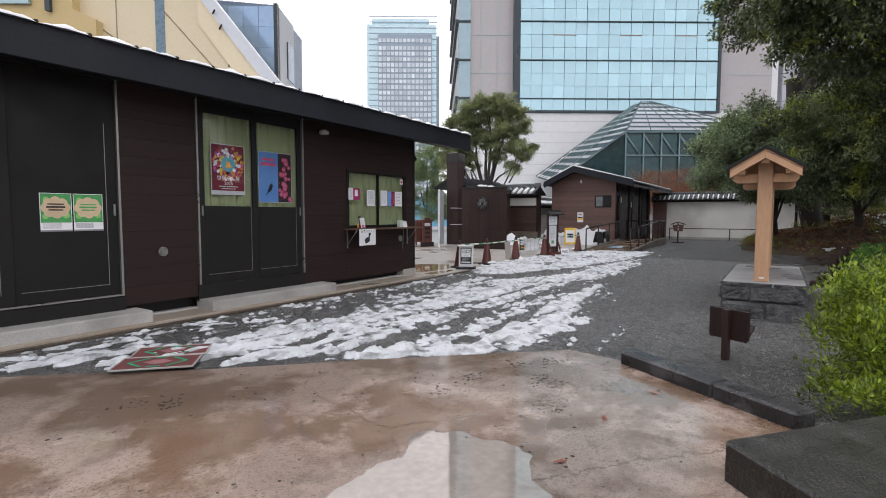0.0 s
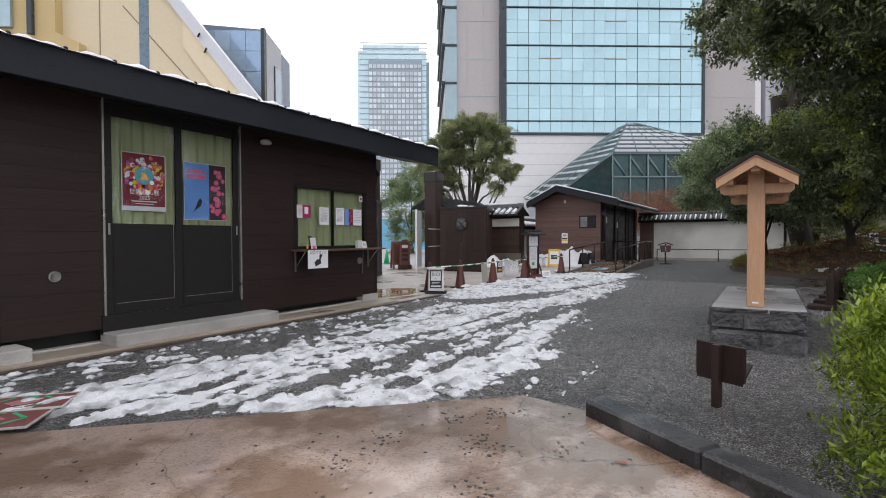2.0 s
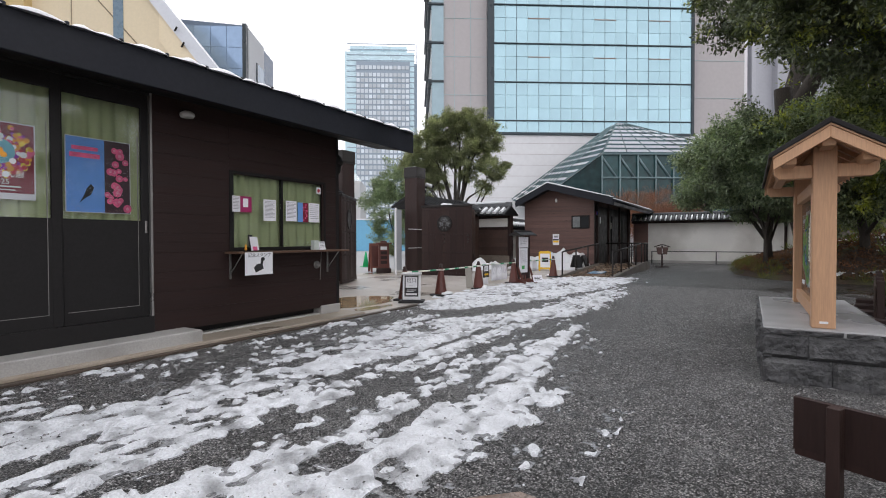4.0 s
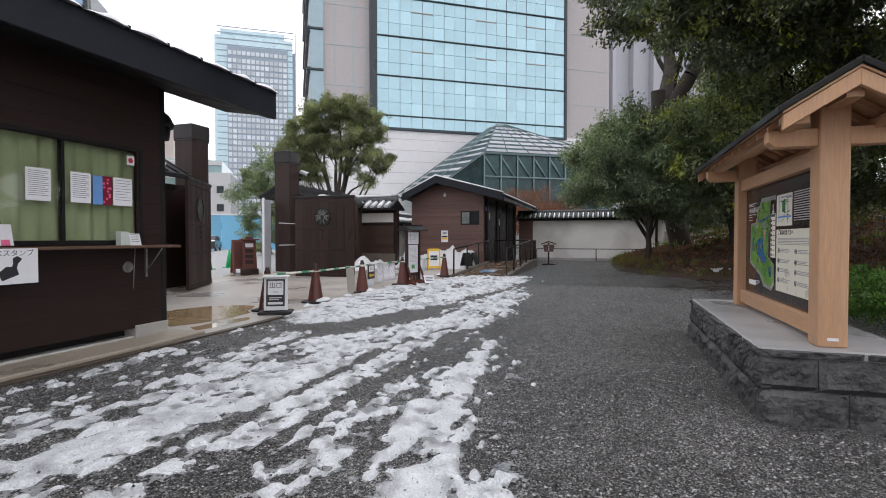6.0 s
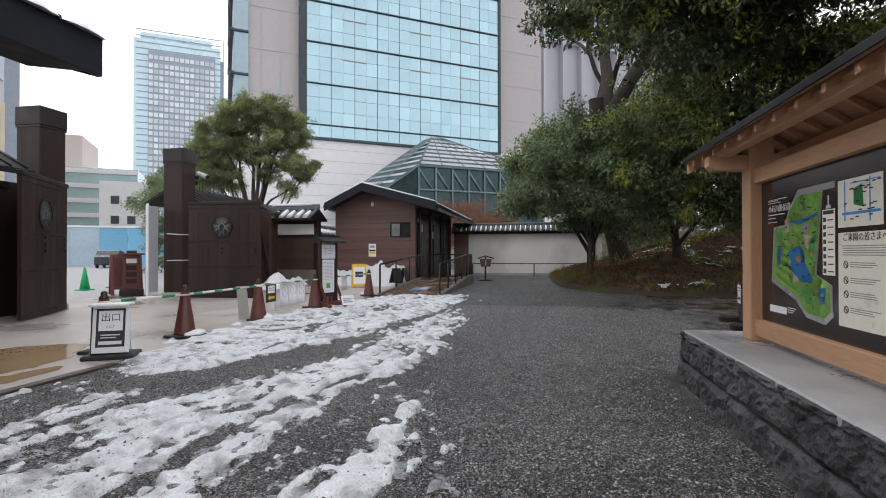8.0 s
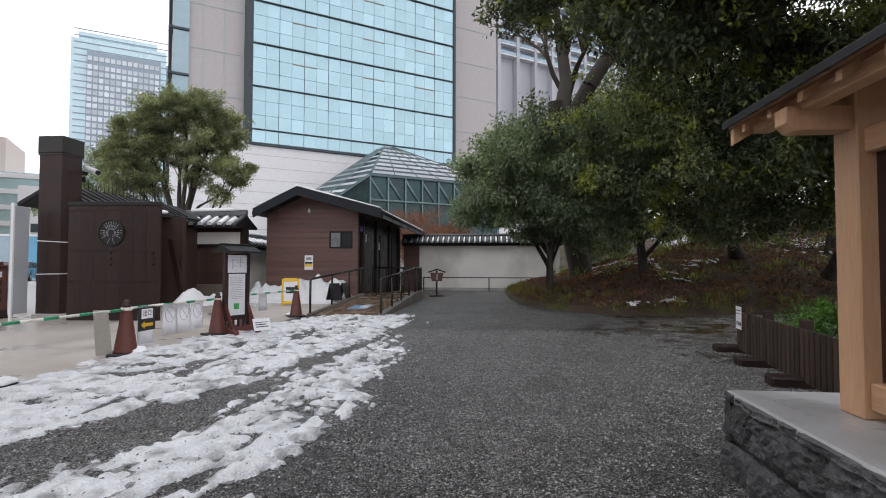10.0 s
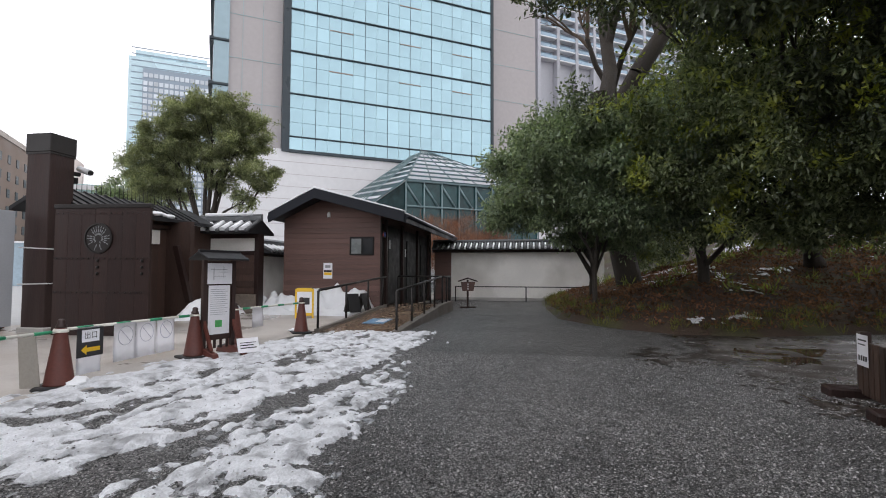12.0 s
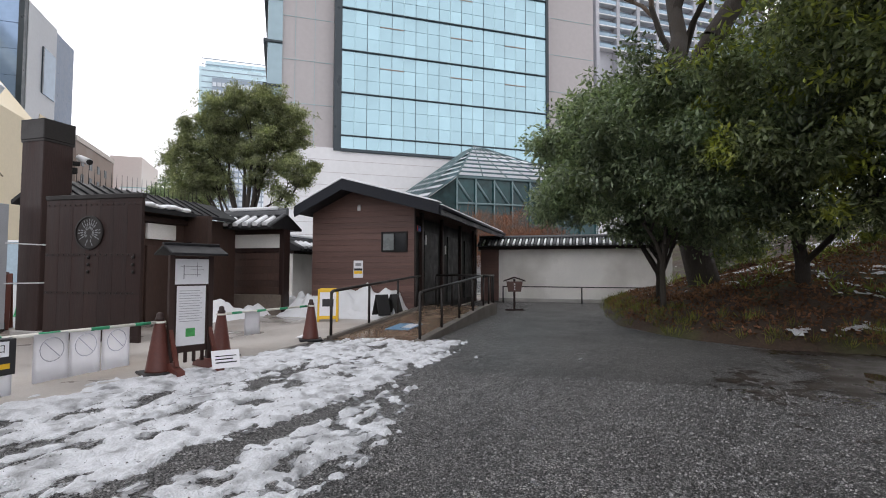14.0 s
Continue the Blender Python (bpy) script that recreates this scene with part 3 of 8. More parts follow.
solid("grit", debris(420, 9), mat("dark_grit", (0.03, 0.027, 0.025), 0.6, 0.3, 20, 60, 0.2), "dark grit scattered on the wet concrete", "gravel", "stuff")
for x_, y_, a_ in ((3.05, 0.72, 20), (3.75, 0.55, 80), (2.3, 0.75, 140)):
    b = bmesh.new()
    b.faces.new([b.verts.new(c) for c in ((-0.05, 0, 0.002), (-0.015, -0.018, 0.006), (0.05, 0, 0.003), (-0.01, 0.018, 0.008))])
    solid("fallen_leaf", b, mat("red_leaf", (0.26, 0.06, 0.03), 0.5, 0.3, 20, 60, 0.2) if "red_leaf" not in bpy.data.materials else bpy.data.materials["red_leaf"], "single reddish fallen leaf on wet concrete", "leaf", m=pose(x_, y_, -0.008, 0, 0, a_), group="fallen leaves")


# dark wet soil and a shallow pool at the foot of the bank
MUD = mat("wet_soil", (0.040, 0.030, 0.023), 0.35, 0.4, 2, 40, 0.6, rough_var=0.25)


def mud_amount(X, Y):
    far = np.hypot((X - 17.6) / 3.4, (Y + 2.6) / 2.1)
    return 1.0 - far + 0.5 * (vnoise(X * 1.3, Y * 1.3, 61) - 0.5) + 0.45 * (vnoise(X * 6, Y * 6, 62) - 0.5) + 0.3 * (vnoise(X * 20, Y * 20, 63) - 0.5)


solid("mud", sheet(np.arange(13.0, 21.5, 0.05), np.arange(-6.5, 0.6, 0.05), lambda X, Y: ruts(X, Y) + 0.007 + 0.012 * (vnoise(X * 5, Y * 5, 64) - 0.5), lambda X, Y, Z: mud_amount(X, Y)[:-1, :-1] > 0), MUD, "dark wet soil washed over the gravel", "ground", "stuff")
puddle([(16.9, -1.55), (17.8, -1.35), (18.6, -1.75), (19.0, -2.5), (18.4, -2.9), (17.6, -2.4), (16.9, -2.1)], -0.012, 31.0, mat("muddy_puddle", (0.05, 0.038, 0.03), 0.05, 0.15, 2, 20, 0.012, spec=1.0, rough_var=0.03))

# ---- ticket office ----
HY = 6.56          # its front
office = thing("ticket_office", "dark brown timber ticket office with a low snowy roof", "building")
core = bx(-6, 8.72, HY + 0.2, 11.0, 0.22, 3.05)
part("wall", core, WALLBOARD, office)
# The shade below the wall is put into this base's black colour.
part("foundation", bx(-6, 8.6, HY + 0.16, 10.9, 0.0, 0.26), DARK, office, "base painted black for the shade under the wall")
# concrete footing blocks
part("footing", bx(8.35, 8.8, HY - 0.02, HY + 0.4, 0.0, 0.17, 0.01), STEP, office, "concrete corner footing")
part("sill_beam", bx(-6, 8.4, HY + 0.02, HY + 0.16, 0.0, 0.05, 0.01), STEP, office, "concrete sill")


def boards(x0, x1, z0, z1, y, step, material, parent, name="board"):
    """Horizontal wall boards, each a piece of its own, with a recessed joint."""
    n = max(1, round((z1 - z0) / step))
    h = (z1 - z0) / n
    me = mesh_of(name, bx(x0, x1, y, y + 0.03, 0.0006, h - 0.0006, 0.0015))
    for i in range(n):
        part(name, me, material, parent, "", pose(0, 0, z0 + i * h))


for x0, x1, z0, z1 in ((2.74, 3.72, 0.2, 3.0), (5.62, 6.66, 0.14, 3.0), (6.66, 8.4, 0.14, 1.1), (6.66, 8.4, 2.14, 3.0), (8.4, 8.77, 0.14, 3.0)):
    boards(x0, x1, z0, z1, HY, 0.235, WALLBOARD, office)
part("corner_post", bx(8.72, 8.79, HY - 0.005, HY + 0.1, 0.13, 3.05, 0.004), DARK, office)
part("threshold", bx(3.7, 5.63, HY - 0.03, HY + 0.1, 0.12, 0.36, 0.006), DARK, office)
part("threshold", bx(-3, 2.74, HY - 0.03, HY + 0.1, 0.12, 0.33, 0.006), DARK, office)
# the roof: a thick dark fascia, soffit, sheet roof with snow on its ribs
RX0, RX1, FY = -6.0, 10.0, 5.84
roof = part("roof", prism([(FY + 0.02, 3.1), (8.9, 4.05), (11.6, 3.2), (11.6, 3.05), (8.9, 3.9), (FY + 0.02, 2.98)], 0, RX0, RX1 - 0.03), FASCIA, office, "dark sheet roof")
part("fascia", prism([(FY, 2.83), (FY + 0.05, 2.83), (FY + 0.05, 3.19), (FY, 3.19)], 0, RX0, RX1, bev=0.006), FASCIA, office, "dark blue-black painted fascia board")
part("bargeboard", prism([(FY + 0.05, 2.83), (8.9, 3.72), (11.6, 2.95), (11.6, 3.2), (8.9, 4.07), (FY + 0.05, 3.19)], 0, RX1 - 0.05, RX1), FASCIA, office)
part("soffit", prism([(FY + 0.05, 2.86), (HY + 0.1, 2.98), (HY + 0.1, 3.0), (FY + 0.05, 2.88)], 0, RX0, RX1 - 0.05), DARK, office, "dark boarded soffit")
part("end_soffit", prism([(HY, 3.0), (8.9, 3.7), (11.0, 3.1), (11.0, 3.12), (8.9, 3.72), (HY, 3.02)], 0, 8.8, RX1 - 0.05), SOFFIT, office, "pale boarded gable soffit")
part("gable_wall", prism([(HY + 0.2, 2.9), (11.0, 2.9), (11.0, 3.05), (8.9, 3.72), (HY + 0.1, 3.0)], 0, 8.5, 8.72), WALLBOARD, office)


def snow_roll(length, seed):
    """A pillow of snow lying on the eave between two roof ribs."""
    b = bmesh.new()
    n, k = 9, 8
    rings = []
    for i in range(n):
        u = i / (n - 1)
        swell = (1 - (2 * u - 1) ** 6) * (0.7 + 0.7 * noise.noise(Vector((u * 3, seed, 1))))
        ring = []
        for j in range(k):
            a = math.pi * j / (k - 1)
            ring.append(b.verts.new((u * length, -0.05 * math.cos(a) * 1.6 + 0.03 - 0.04 * swell, 0.06 * math.sin(a) * swell)))
        rings.append(ring)
    for p, q in zip(rings, rings[1:]):
        for j in range(k - 1):
            f = b.faces.new((p[j], q[j], q[j + 1], p[j + 1]))
            f.smooth = True
    bmesh.ops.recalc_face_normals(b, faces=b.faces)
    return mesh_of("snow_roll", b)


rolls = [snow_roll(0.45, s) for s in (1.2, 4.7, 9.1, 14.4)]
rib_mesh = mesh_of("roof_rib", bx(-0.018, 0.018, -0.02, 0.3, 0, 0.05, 0.008))
x = RX1 - 0.46
i = 0
while x > RX0:
    part("snow_roll", rolls[i % 4], CLEAN_SNOW, office, "white snow on the eave", pose(x + 0.015, FY + 0.02, 3.185))
    part("roof_rib", rib_mesh, FASCIA, office, "", pose(x, FY, 3.17))
    x -= 0.46
    i += 1


def office_door(xa, xb, glazed, label):
    """A pair of sliding doors, their upper halves glazed where glazed."""
    door = thing("door_1" if glazed else "door_2", label, "door", kind="structure")
    z0, z1 = 0.36, 2.93
    zf = HY - 0.012
    for a, b_, y in ((xa, (xa + xb) / 2 + 0.03, zf), ((xa + xb) / 2 - 0.03, xb, zf + 0.03)):
        leaf = bmesh.new()
        wa, wb = a + 0.085, b_ - 0.085
        if glazed:
            zw0, zw1 = 1.47, 2.77
            bx(a, wa, y, y + 0.035, z0, z1, 0.004, leaf)
            bx(wb, b_, y, y + 0.035, z0, z1, 0.004, leaf)
            bx(wa, wb, y, y + 0.035, zw1, z1, 0, leaf)
            bx(wa, wb, y, y + 0.035, z0, zw0, 0, leaf)
        else:
            bx(a, b_, y, y + 0.035, z0, z1, 0.004, leaf)
        lf = part("leaf", leaf, DARK, door)
        groove = bmesh.new()
        for q in ((a + 0.12, b_ - 0.12, y - 0.003, y + 0.01, z0 + 0.13, z0 + 0.136), (b_ - 0.126, b_ - 0.12, y - 0.003, y + 0.01, z0 + 0.13, z1 - 0.5)):
            bx(*q, 0, groove)
        part("bead", groove, ALU, lf, "thin grey metal bead")
        if glazed:
            pane = part("pane", bx(wa, wb, y + 0.012, y + 0.018, zw0, zw1), GLASS, lf, "clear window pane")
            pane.visible_shadow = False
            part("curtain", drape(wa - 0.02, wb + 0.02, y + 0.06, zw0 - 0.05, zw1 + 0.05, 6), CURTAIN, lf, "pale green pleated curtain")
        h = bx((b_ - 0.05 if y == zf + 0.03 else a + 0.03), (b_ - 0.025 if y == zf + 0.03 else a + 0.055), y - 0.012, y, 1.33, 1.47, 0.004)
        part("handle", h, ALU, lf, "small steel pull handle")
    fr = bmesh.new()
    for q in ((xa - 0.025, xa, z0 - 0.02, z1 + 0.03), (xb, xb + 0.025, z0 - 0.02, z1 + 0.03)):
        bx(q[0], q[1], zf - 0.012, zf + 0.06, q[2], q[3], 0.002, fr)
    bx(xa, xb, zf - 0.012, zf + 0.06, z0 - 0.02, z0, 0.002, fr)
    part("door_frame", fr, ALU, door, "grey aluminium door frame")
    part("lintel", bx(xa - 0.03, xb + 0.03, zf - 0.01, zf + 0.08, z1, 3.02, 0.004), DARK, door)
    part("reveal", bx(xa - 0.03, xa + 0.0, zf + 0.05, HY + 0.21, 0.3, 3.0), DARK, door)
    part("reveal", bx(xb, xb + 0.03, zf + 0.05, HY + 0.21, 0.3, 3.0), DARK, door)
    return door


GLASS = glass_mat("window_glass")
CURTAIN = mat("green_curtain", (0.42, 0.45, 0.25), 0.9, 0.12, 2, 60, 0.2, (6, 1, 0.7))


def drape(x0, x1, y, z0, z1, folds):
    b = bmesh.new()
    n = folds * 14
    lo, hi = [], []
    for i in range(n + 1):
        u = i / n
        f = math.sin(u * folds * math.tau) * 0.022 + 0.012 * noise.noise(Vector((u * 9, x0, 0)))
        pinch = abs(math.sin(u * folds * math.pi)) ** 0.4
        lo.append(b.verts.new((x0 + u * (x1 - x0), y + f, z0)))
        hi.append(b.verts.new((x0 + u * (x1 - x0), y + f * 0.6 + 0.02 * pinch, z1)))
    for i in range(n):
        g = b.faces.new((lo[i], lo[i + 1], hi[i + 1], hi[i]))
        g.smooth = True
    return b


office_door(3.75, 5.6, True, "dark sliding entrance doors with glazed upper halves and green curtains")
office_door(0.55, 2.71, False, "closed dark sliding doors with two green leaflets")
# ticket window
tw = thing("window_1", "sliding ticket window with pale green curtains behind it", "window", kind="structure")
fr = bmesh.new()
for q in ((6.66, 6.70, 1.1, 2.19), (8.43, 8.47, 1.1, 2.19)):
    bx(q[0], q[1], HY - 0.015, HY + 0.06, q[2], q[3], 0.004, fr)
bx(6.70, 8.43, HY - 0.015, HY + 0.06, 2.15, 2.19, 0.004, fr)
bx(6.70, 8.43, HY - 0.015, HY + 0.06, 1.1, 1.145, 0.004, fr)
part("window_frame", fr, DARK, tw)
for a, b_, yy in ((6.70, 7.585, HY + 0.0), (7.545, 8.43, HY + 0.025)):
    sash = bmesh.new()
    bx(a, a + 0.03, yy, yy + 0.02, 1.145, 2.15, 0, sash)
    bx(b_ - 0.03, b_, yy, yy + 0.02, 1.145, 2.15, 0, sash)
    sh = part("sash", sash, DARK, tw)
    pn = part("pane", bx(a + 0.03, b_ - 0.03, yy + 0.007, yy + 0.013, 1.145, 2.15), GLASS, sh)
    pn.visible_shadow = False
part("curtain", drape(6.68, 8.45, HY + 0.085, 1.08, 2.17, 10), CURTAIN, tw, "pale green pleated curtain")
shelf = part("counter_shelf", bx(6.58, 8.72, HY - 0.3, HY, 1.06, 1.09, 0.004), mat("shelf_wood", (0.10, 0.055, 0.035), 0.5, 0.2, 2, 20, 0.1), tw, "narrow brown wooden counter shelf")
for xx in (6.66, 8.5):
    br = bmesh.new()
    tube((xx, HY - 0.01, 0.78), (xx, HY - 0.26, 1.06), 0.007, n=6, bm=br)
    bx(xx - 0.012, xx + 0.012, HY - 0.02, HY, 0.72, 1.06, 0, br)
    part("bracket", br, ALU, tw, "thin steel shelf bracket")
# steps at the doors
STEPS = [(3.70, 6.02), (0.3, 2.9)]
for a, b_ in STEPS:
    solid("doorstep", bx(a, b_, 6.2, HY + 0.05, 0.0, 0.165, 0.012), STEP, "weathered grey concrete doorstep below the doors", "step", group="office doorsteps")
# small fittings
def vent_cap(x, z):
    v = thing("wall_vent", "round stainless steel wall vent cap", "vent", pose(x, HY, z, 90), group="round wall vents")
    part("rim", lathe([(0.062, 0.0), (0.062, 0.018), (0.05, 0.026), (0.048, 0.012), (0.01, 0.012)], 24), ALU, v)
    sl = bmesh.new()
    for k in range(-3, 4):
        w = math.sqrt(max(0.044 ** 2 - (k * 0.012) ** 2, 0.0001))
        bx(-w, w, k * 0.012 - 0.003, k * 0.012 + 0.003, 0.012, 0.02, 0, sl)
    part("slats", sl, ALU, v)
    return v


vent_cap(3.23, 0.86)
vent_cap(8.26, 0.845)
lamp = thing("eave_lamp", "small white dome lamp under the office eave", "lamp", pose(6.0, HY - 0.12, 2.74))
part("dome", lathe([(0.07, 0.0), (0.085, 0.02), (0.08, 0.05), (0.045, 0.075)], 20), mat("lamp_white", (0.5, 0.5, 0.48), 0.4, 0.05), lamp, "pale dome")
part("bracket", bx(-0.025, 0.025, 0.0, 0.13, 0.04, 0.09, 0.004), DARK, lamp)

# ---- roofed notice board on its stone plinth ----
PX0, PX1, PY0, PY1 = 7.84, 10.87, -0.58, 0.48
plinth = thing("stone_plinth", "low plinth of split black stone blocks with a grey slab top", "plinth")
part("core", bx(PX0 + 0.06, PX1 - 0.06, PY0 + 0.06, PY1 - 0.06, -0.3, 0.38), BLACKSTONE, plinth)
part("slab", bx(PX0 + 0.04, PX1 - 0.04, PY0 + 0.04, PY1 - 0.04, 0.36, 0.425, 0.012), SLABTOP, plinth, "smooth wet grey top slab")


def split_block(length, height, seed):
    """A stone block whose face (towards -y) is split rough behind a narrow drafted margin."""
    b = bmesh.new()
    nx, nz = 16, 8
    grid_ = []
    for i in range(nx):
        col = []
        for k in range(nz):
            u, w = i / (nx - 1), k / (nz - 1)
            edge = min(u * length, (1 - u) * length, w * height, (1 - w) * height)
            q = Vector((u * length * 9 + seed, w * height * 9, seed))
            d = 0.0 if edge <= 0 else 0.024 + 0.030 * noise.noise(q * 0.8) + 0.018 * noise.noise(q * 2.3) + 0.010 * noise.noise(q * 5)
            col.append(b.verts.new((0.002 + u * (length - 0.004), -max(d, 0.0), 0.002 + w * (height - 0.004))))
        grid_.append(col)
    for i in range(nx - 1):
        for k in range(nz - 1):
            b.faces.new((grid_[i][k], grid_[i + 1][k], grid_[i + 1][k + 1], grid_[i][k + 1]))
    ring = [grid_[i][0] for i in range(nx)] + [grid_[nx - 1][k] for k in range(1, nz)] + [grid_[i][nz - 1] for i in range(nx - 2, -1, -1)] + [grid_[0][k] for k in range(nz - 2, 0, -1)]
    back = [b.verts.new((v.co.x, 0.07, v.co.z)) for v in ring]
    for i in range(len(ring)):
        j = (i + 1) % len(ring)
        b.faces.new((ring[j], ring[i], back[i], back[j]))
    return mesh_of("stone_block", b)


for c, (z0, z1, out) in enumerate(((-0.14, 0.145, 0.012), (0.150, 0.365, 0.0), (0.368, 0.418, 0.004))):
    # courses in running bond, the thin top one an edging to the slab
    start = (0.0, 0.29, 0.12)[c]
    cuts = [0.0] + [v for v in (start + 0.6 * k for k in range(7)) if 0.05 < v < 2.92] + [2.97]
    for k, (u0, u1) in enumerate(zip(cuts, cuts[1:])):
        blk_ = split_block(u1 - u0, z1 - z0, 3.3 * k + 11 * c)
        part("stone_block", blk_, BLACKSTONE, plinth, "", pose(PX1 - 0.03 - u0, PY1 - 0.05 + out, z0, 0, 0, 180))
        part("stone_block", blk_, BLACKSTONE, plinth, "", pose(PX0 + 0.03 + u0, PY0 + 0.05 - out, z0))
    cuts = [0.0, (0.53, 0.36, 0.62)[c], 1.0]
    for k, (u0, u1) in enumerate(zip(cuts, cuts[1:])):
        blk_ = split_block(u1 - u0, z1 - z0, 5.1 * k + 7 * c + 50)
        part("stone_block", blk_, BLACKSTONE, plinth, "", pose(PX0 + 0.05 - out, PY1 - 0.03 - u0, z0, 0, 0, 270))
        part("stone_block", blk_, BLACKSTONE, plinth, "", pose(PX1 - 0.05 + out, PY0 + 0.03 + u0, z0, 0, 0, 90))

nb = thing("notice_board", "roofed cedar notice board with a garden map on the plinth", "notice board")
ZT = 0.425
for xx in (8.09, 10.36):
    p = part("post", bx(xx - 0.085, xx + 0.085, -0.115, 0.065, ZT, 2.08, 0.008), CEDAR, nb)
    part("name_plate", bx(xx - 0.0895, xx - 0.085, -0.06, 0.005, ZT + 0.045, ZT + 0.065), PAPER, p, "small white metal plate") if xx < 9 else None
part("rail", bx(8.175, 10.275, -0.085, 0.035, 0.47, 0.60, 0.006), CEDAR_X, nb, "lower cedar rail")
part("rail", bx(8.175, 10.275, -0.085, 0.035, 1.68, 1.80, 0.006), CEDAR_X, nb, "upper cedar rail")
# roof: tie beams on the posts, purlins, rafters, boards and dark sheet
for xx in (8.09, 10.36):
    part("tie_beam", prism([(-0.41, 1.84), (-0.37, 1.80), (0.32, 1.80), (0.36, 1.84), (0.36, 1.92), (-0.41, 1.92)], 0, xx - 0.055, xx + 0.055, bev=0.004), CEDAR, nb)
RA, RB, EY, EZ, RZ = 7.62, 10.88, 0.41, 1.95, 2.205
for yy in (-0.30, 0.25):
    part("purlin", bx(RA + 0.12, RB - 0.12, yy - 0.045, yy + 0.045, 1.90, 1.975, 0.005), CEDAR_X, nb)
part("ridge_beam", bx(RA + 0.1, RB - 0.1, -0.075, 0.025, 2.04, 2.15, 0.005), CEDAR_X, nb)
for sgn in (1, -1):
    yo = -0.025
    e, r = (yo + sgn * EY, EZ), (yo, RZ)
    up = 0.016
    part("roof_boarding", prism([(e[0], e[1]), (r[0], r[1]), (r[0], r[1] + up), (e[0], e[1] + up)], 0, RA + 0.02, RB - 0.02), CEDAR_X, nb)
    part("roof_sheet", prism([(e[0] + sgn * 0.03, e[1] + 0.0), (r[0], r[1] + up + 0.004), (r[0], r[1] + up + 0.05), (e[0] + sgn * 0.03, e[1] + 0.045)], 0, RA, RB, bev=0.004), DARK, nb, "dark sheet roofing")
    for k in range(12):
        xx = RA + 0.16 + k * (RB - RA - 0.32) / 11
        part("rafter", prism([(e[0] - sgn * 0.02, e[1] - 0.045), (r[0] - sgn * 0.0, r[1] - 0.045), (r[0], r[1] - 0.002), (e[0] - sgn * 0.02, e[1] - 0.002)], 0, xx - 0.02, xx + 0.02), CEDAR, nb)
    for xx in (RA + 0.03, RB - 0.07):
        part("bargeboard", prism([(e[0] - sgn * 0.005, e[1] - 0.10), (r[0], r[1] - 0.105), (r[0], r[1] - 0.003), (e[0] - sgn * 0.005, e[1] - 0.003)], 0, xx, xx + 0.04, bev=0.004), CEDAR, nb)
# map panel
MAPB = mat("panel_brown", (0.034, 0.021, 0.019), 0.18, 0.1, 1, 20, 0.02, rough_var=0.05)
panel = part("panel", bx(8.175, 10.275, -0.04, -0.02, 0.60, 1.68), MAPB, nb, "dark brown glossy map panel")
PM = pose(10.25, -0.0185, 0.62, 90, 0, 180)    # local x runs to the reader's right, y up


def blob(name, pts, material, z, label=""):
    b = bmesh.new()
    b.faces.new([b.verts.new((px, py, z)) for px, py in pts])
    bmesh.ops.solidify(b, geom=list(b.faces), thickness=0.001)
    return part(name, b, material, panel, label, PM)


M_GREEN = mat("map_green", (0.33, 0.66, 0.13), 0.35, 0.35, 9, 45, 0)
M_BLUE = mat("map_blue", (0.05, 0.25, 0.62), 0.35, 0.1, 9, 30, 0)
M_CREAM = mat("map_cream", (0.87, 0.84, 0.72), 0.35, 0.06, 3, 30, 0)
M_GREY = mat("map_grey", (0.55, 0.55, 0.56), 0.35, 0.06, 3, 30, 0)
M_TAN = mat("map_tan", (0.60, 0.42, 0.16), 0.35, 0.2, 12, 40, 0)
M_PINK = mat("map_pink", (0.80, 0.58, 0.52), 0.35, 0.15, 12, 40, 0)
M_LILAC = mat("map_lilac", (0.52, 0.42, 0.62), 0.35, 0.15, 12, 40, 0)
M_DEEP = mat("map_deep_green", (0.14, 0.46, 0.12), 0.35, 0.3, 12, 40, 0)
blob("map_border", [(0.56, 0.94), (1.00, 0.94), (1.00, 0.90), (0.87, 0.90), (0.79, 0.37), (0.97, 0.31), (0.98, 0.12), (0.89, 0.06), (0.66, 0.08), (0.52, 0.18), (0.15, 0.29), (0.19, 0.70), (0.37, 0.71), (0.42, 0.81)], M_GREY, 0.001, "pale grey street border")
blob("map_land", [(0.57, 0.90), (0.86, 0.895), (0.83, 0.75), (0.77, 0.37), (0.94, 0.31), (0.95, 0.15), (0.89, 0.10), (0.68, 0.11), (0.54, 0.21), (0.18, 0.32), (0.22, 0.68), (0.38, 0.69), (0.43, 0.80)], M_GREEN, 0.0025, "green garden area")
blob("map_pond", [(0.41, 0.51), (0.49, 0.54), (0.59, 0.56), (0.64, 0.52), (0.66, 0.43), (0.71, 0.38), (0.75, 0.34), (0.74, 0.31), (0.65, 0.31), (0.59, 0.32), (0.53, 0.35), (0.45, 0.39), (0.46, 0.45)], M_BLUE, 0.004, "blue pond")
blob("map_pond", [(0.82, 0.28), (0.90, 0.29), (0.89, 0.19), (0.84, 0.18), (0.81, 0.24)], M_BLUE, 0.004)
blob("map_stream", [(0.40, 0.73), (0.57, 0.73), (0.68, 0.74), (0.82, 0.77), (0.82, 0.75), (0.70, 0.72), (0.57, 0.70)], M_BLUE, 0.004)
blob("map_stream", [(0.26, 0.56), (0.31, 0.56), (0.30, 0.42), (0.25, 0.42)], M_BLUE, 0.004)
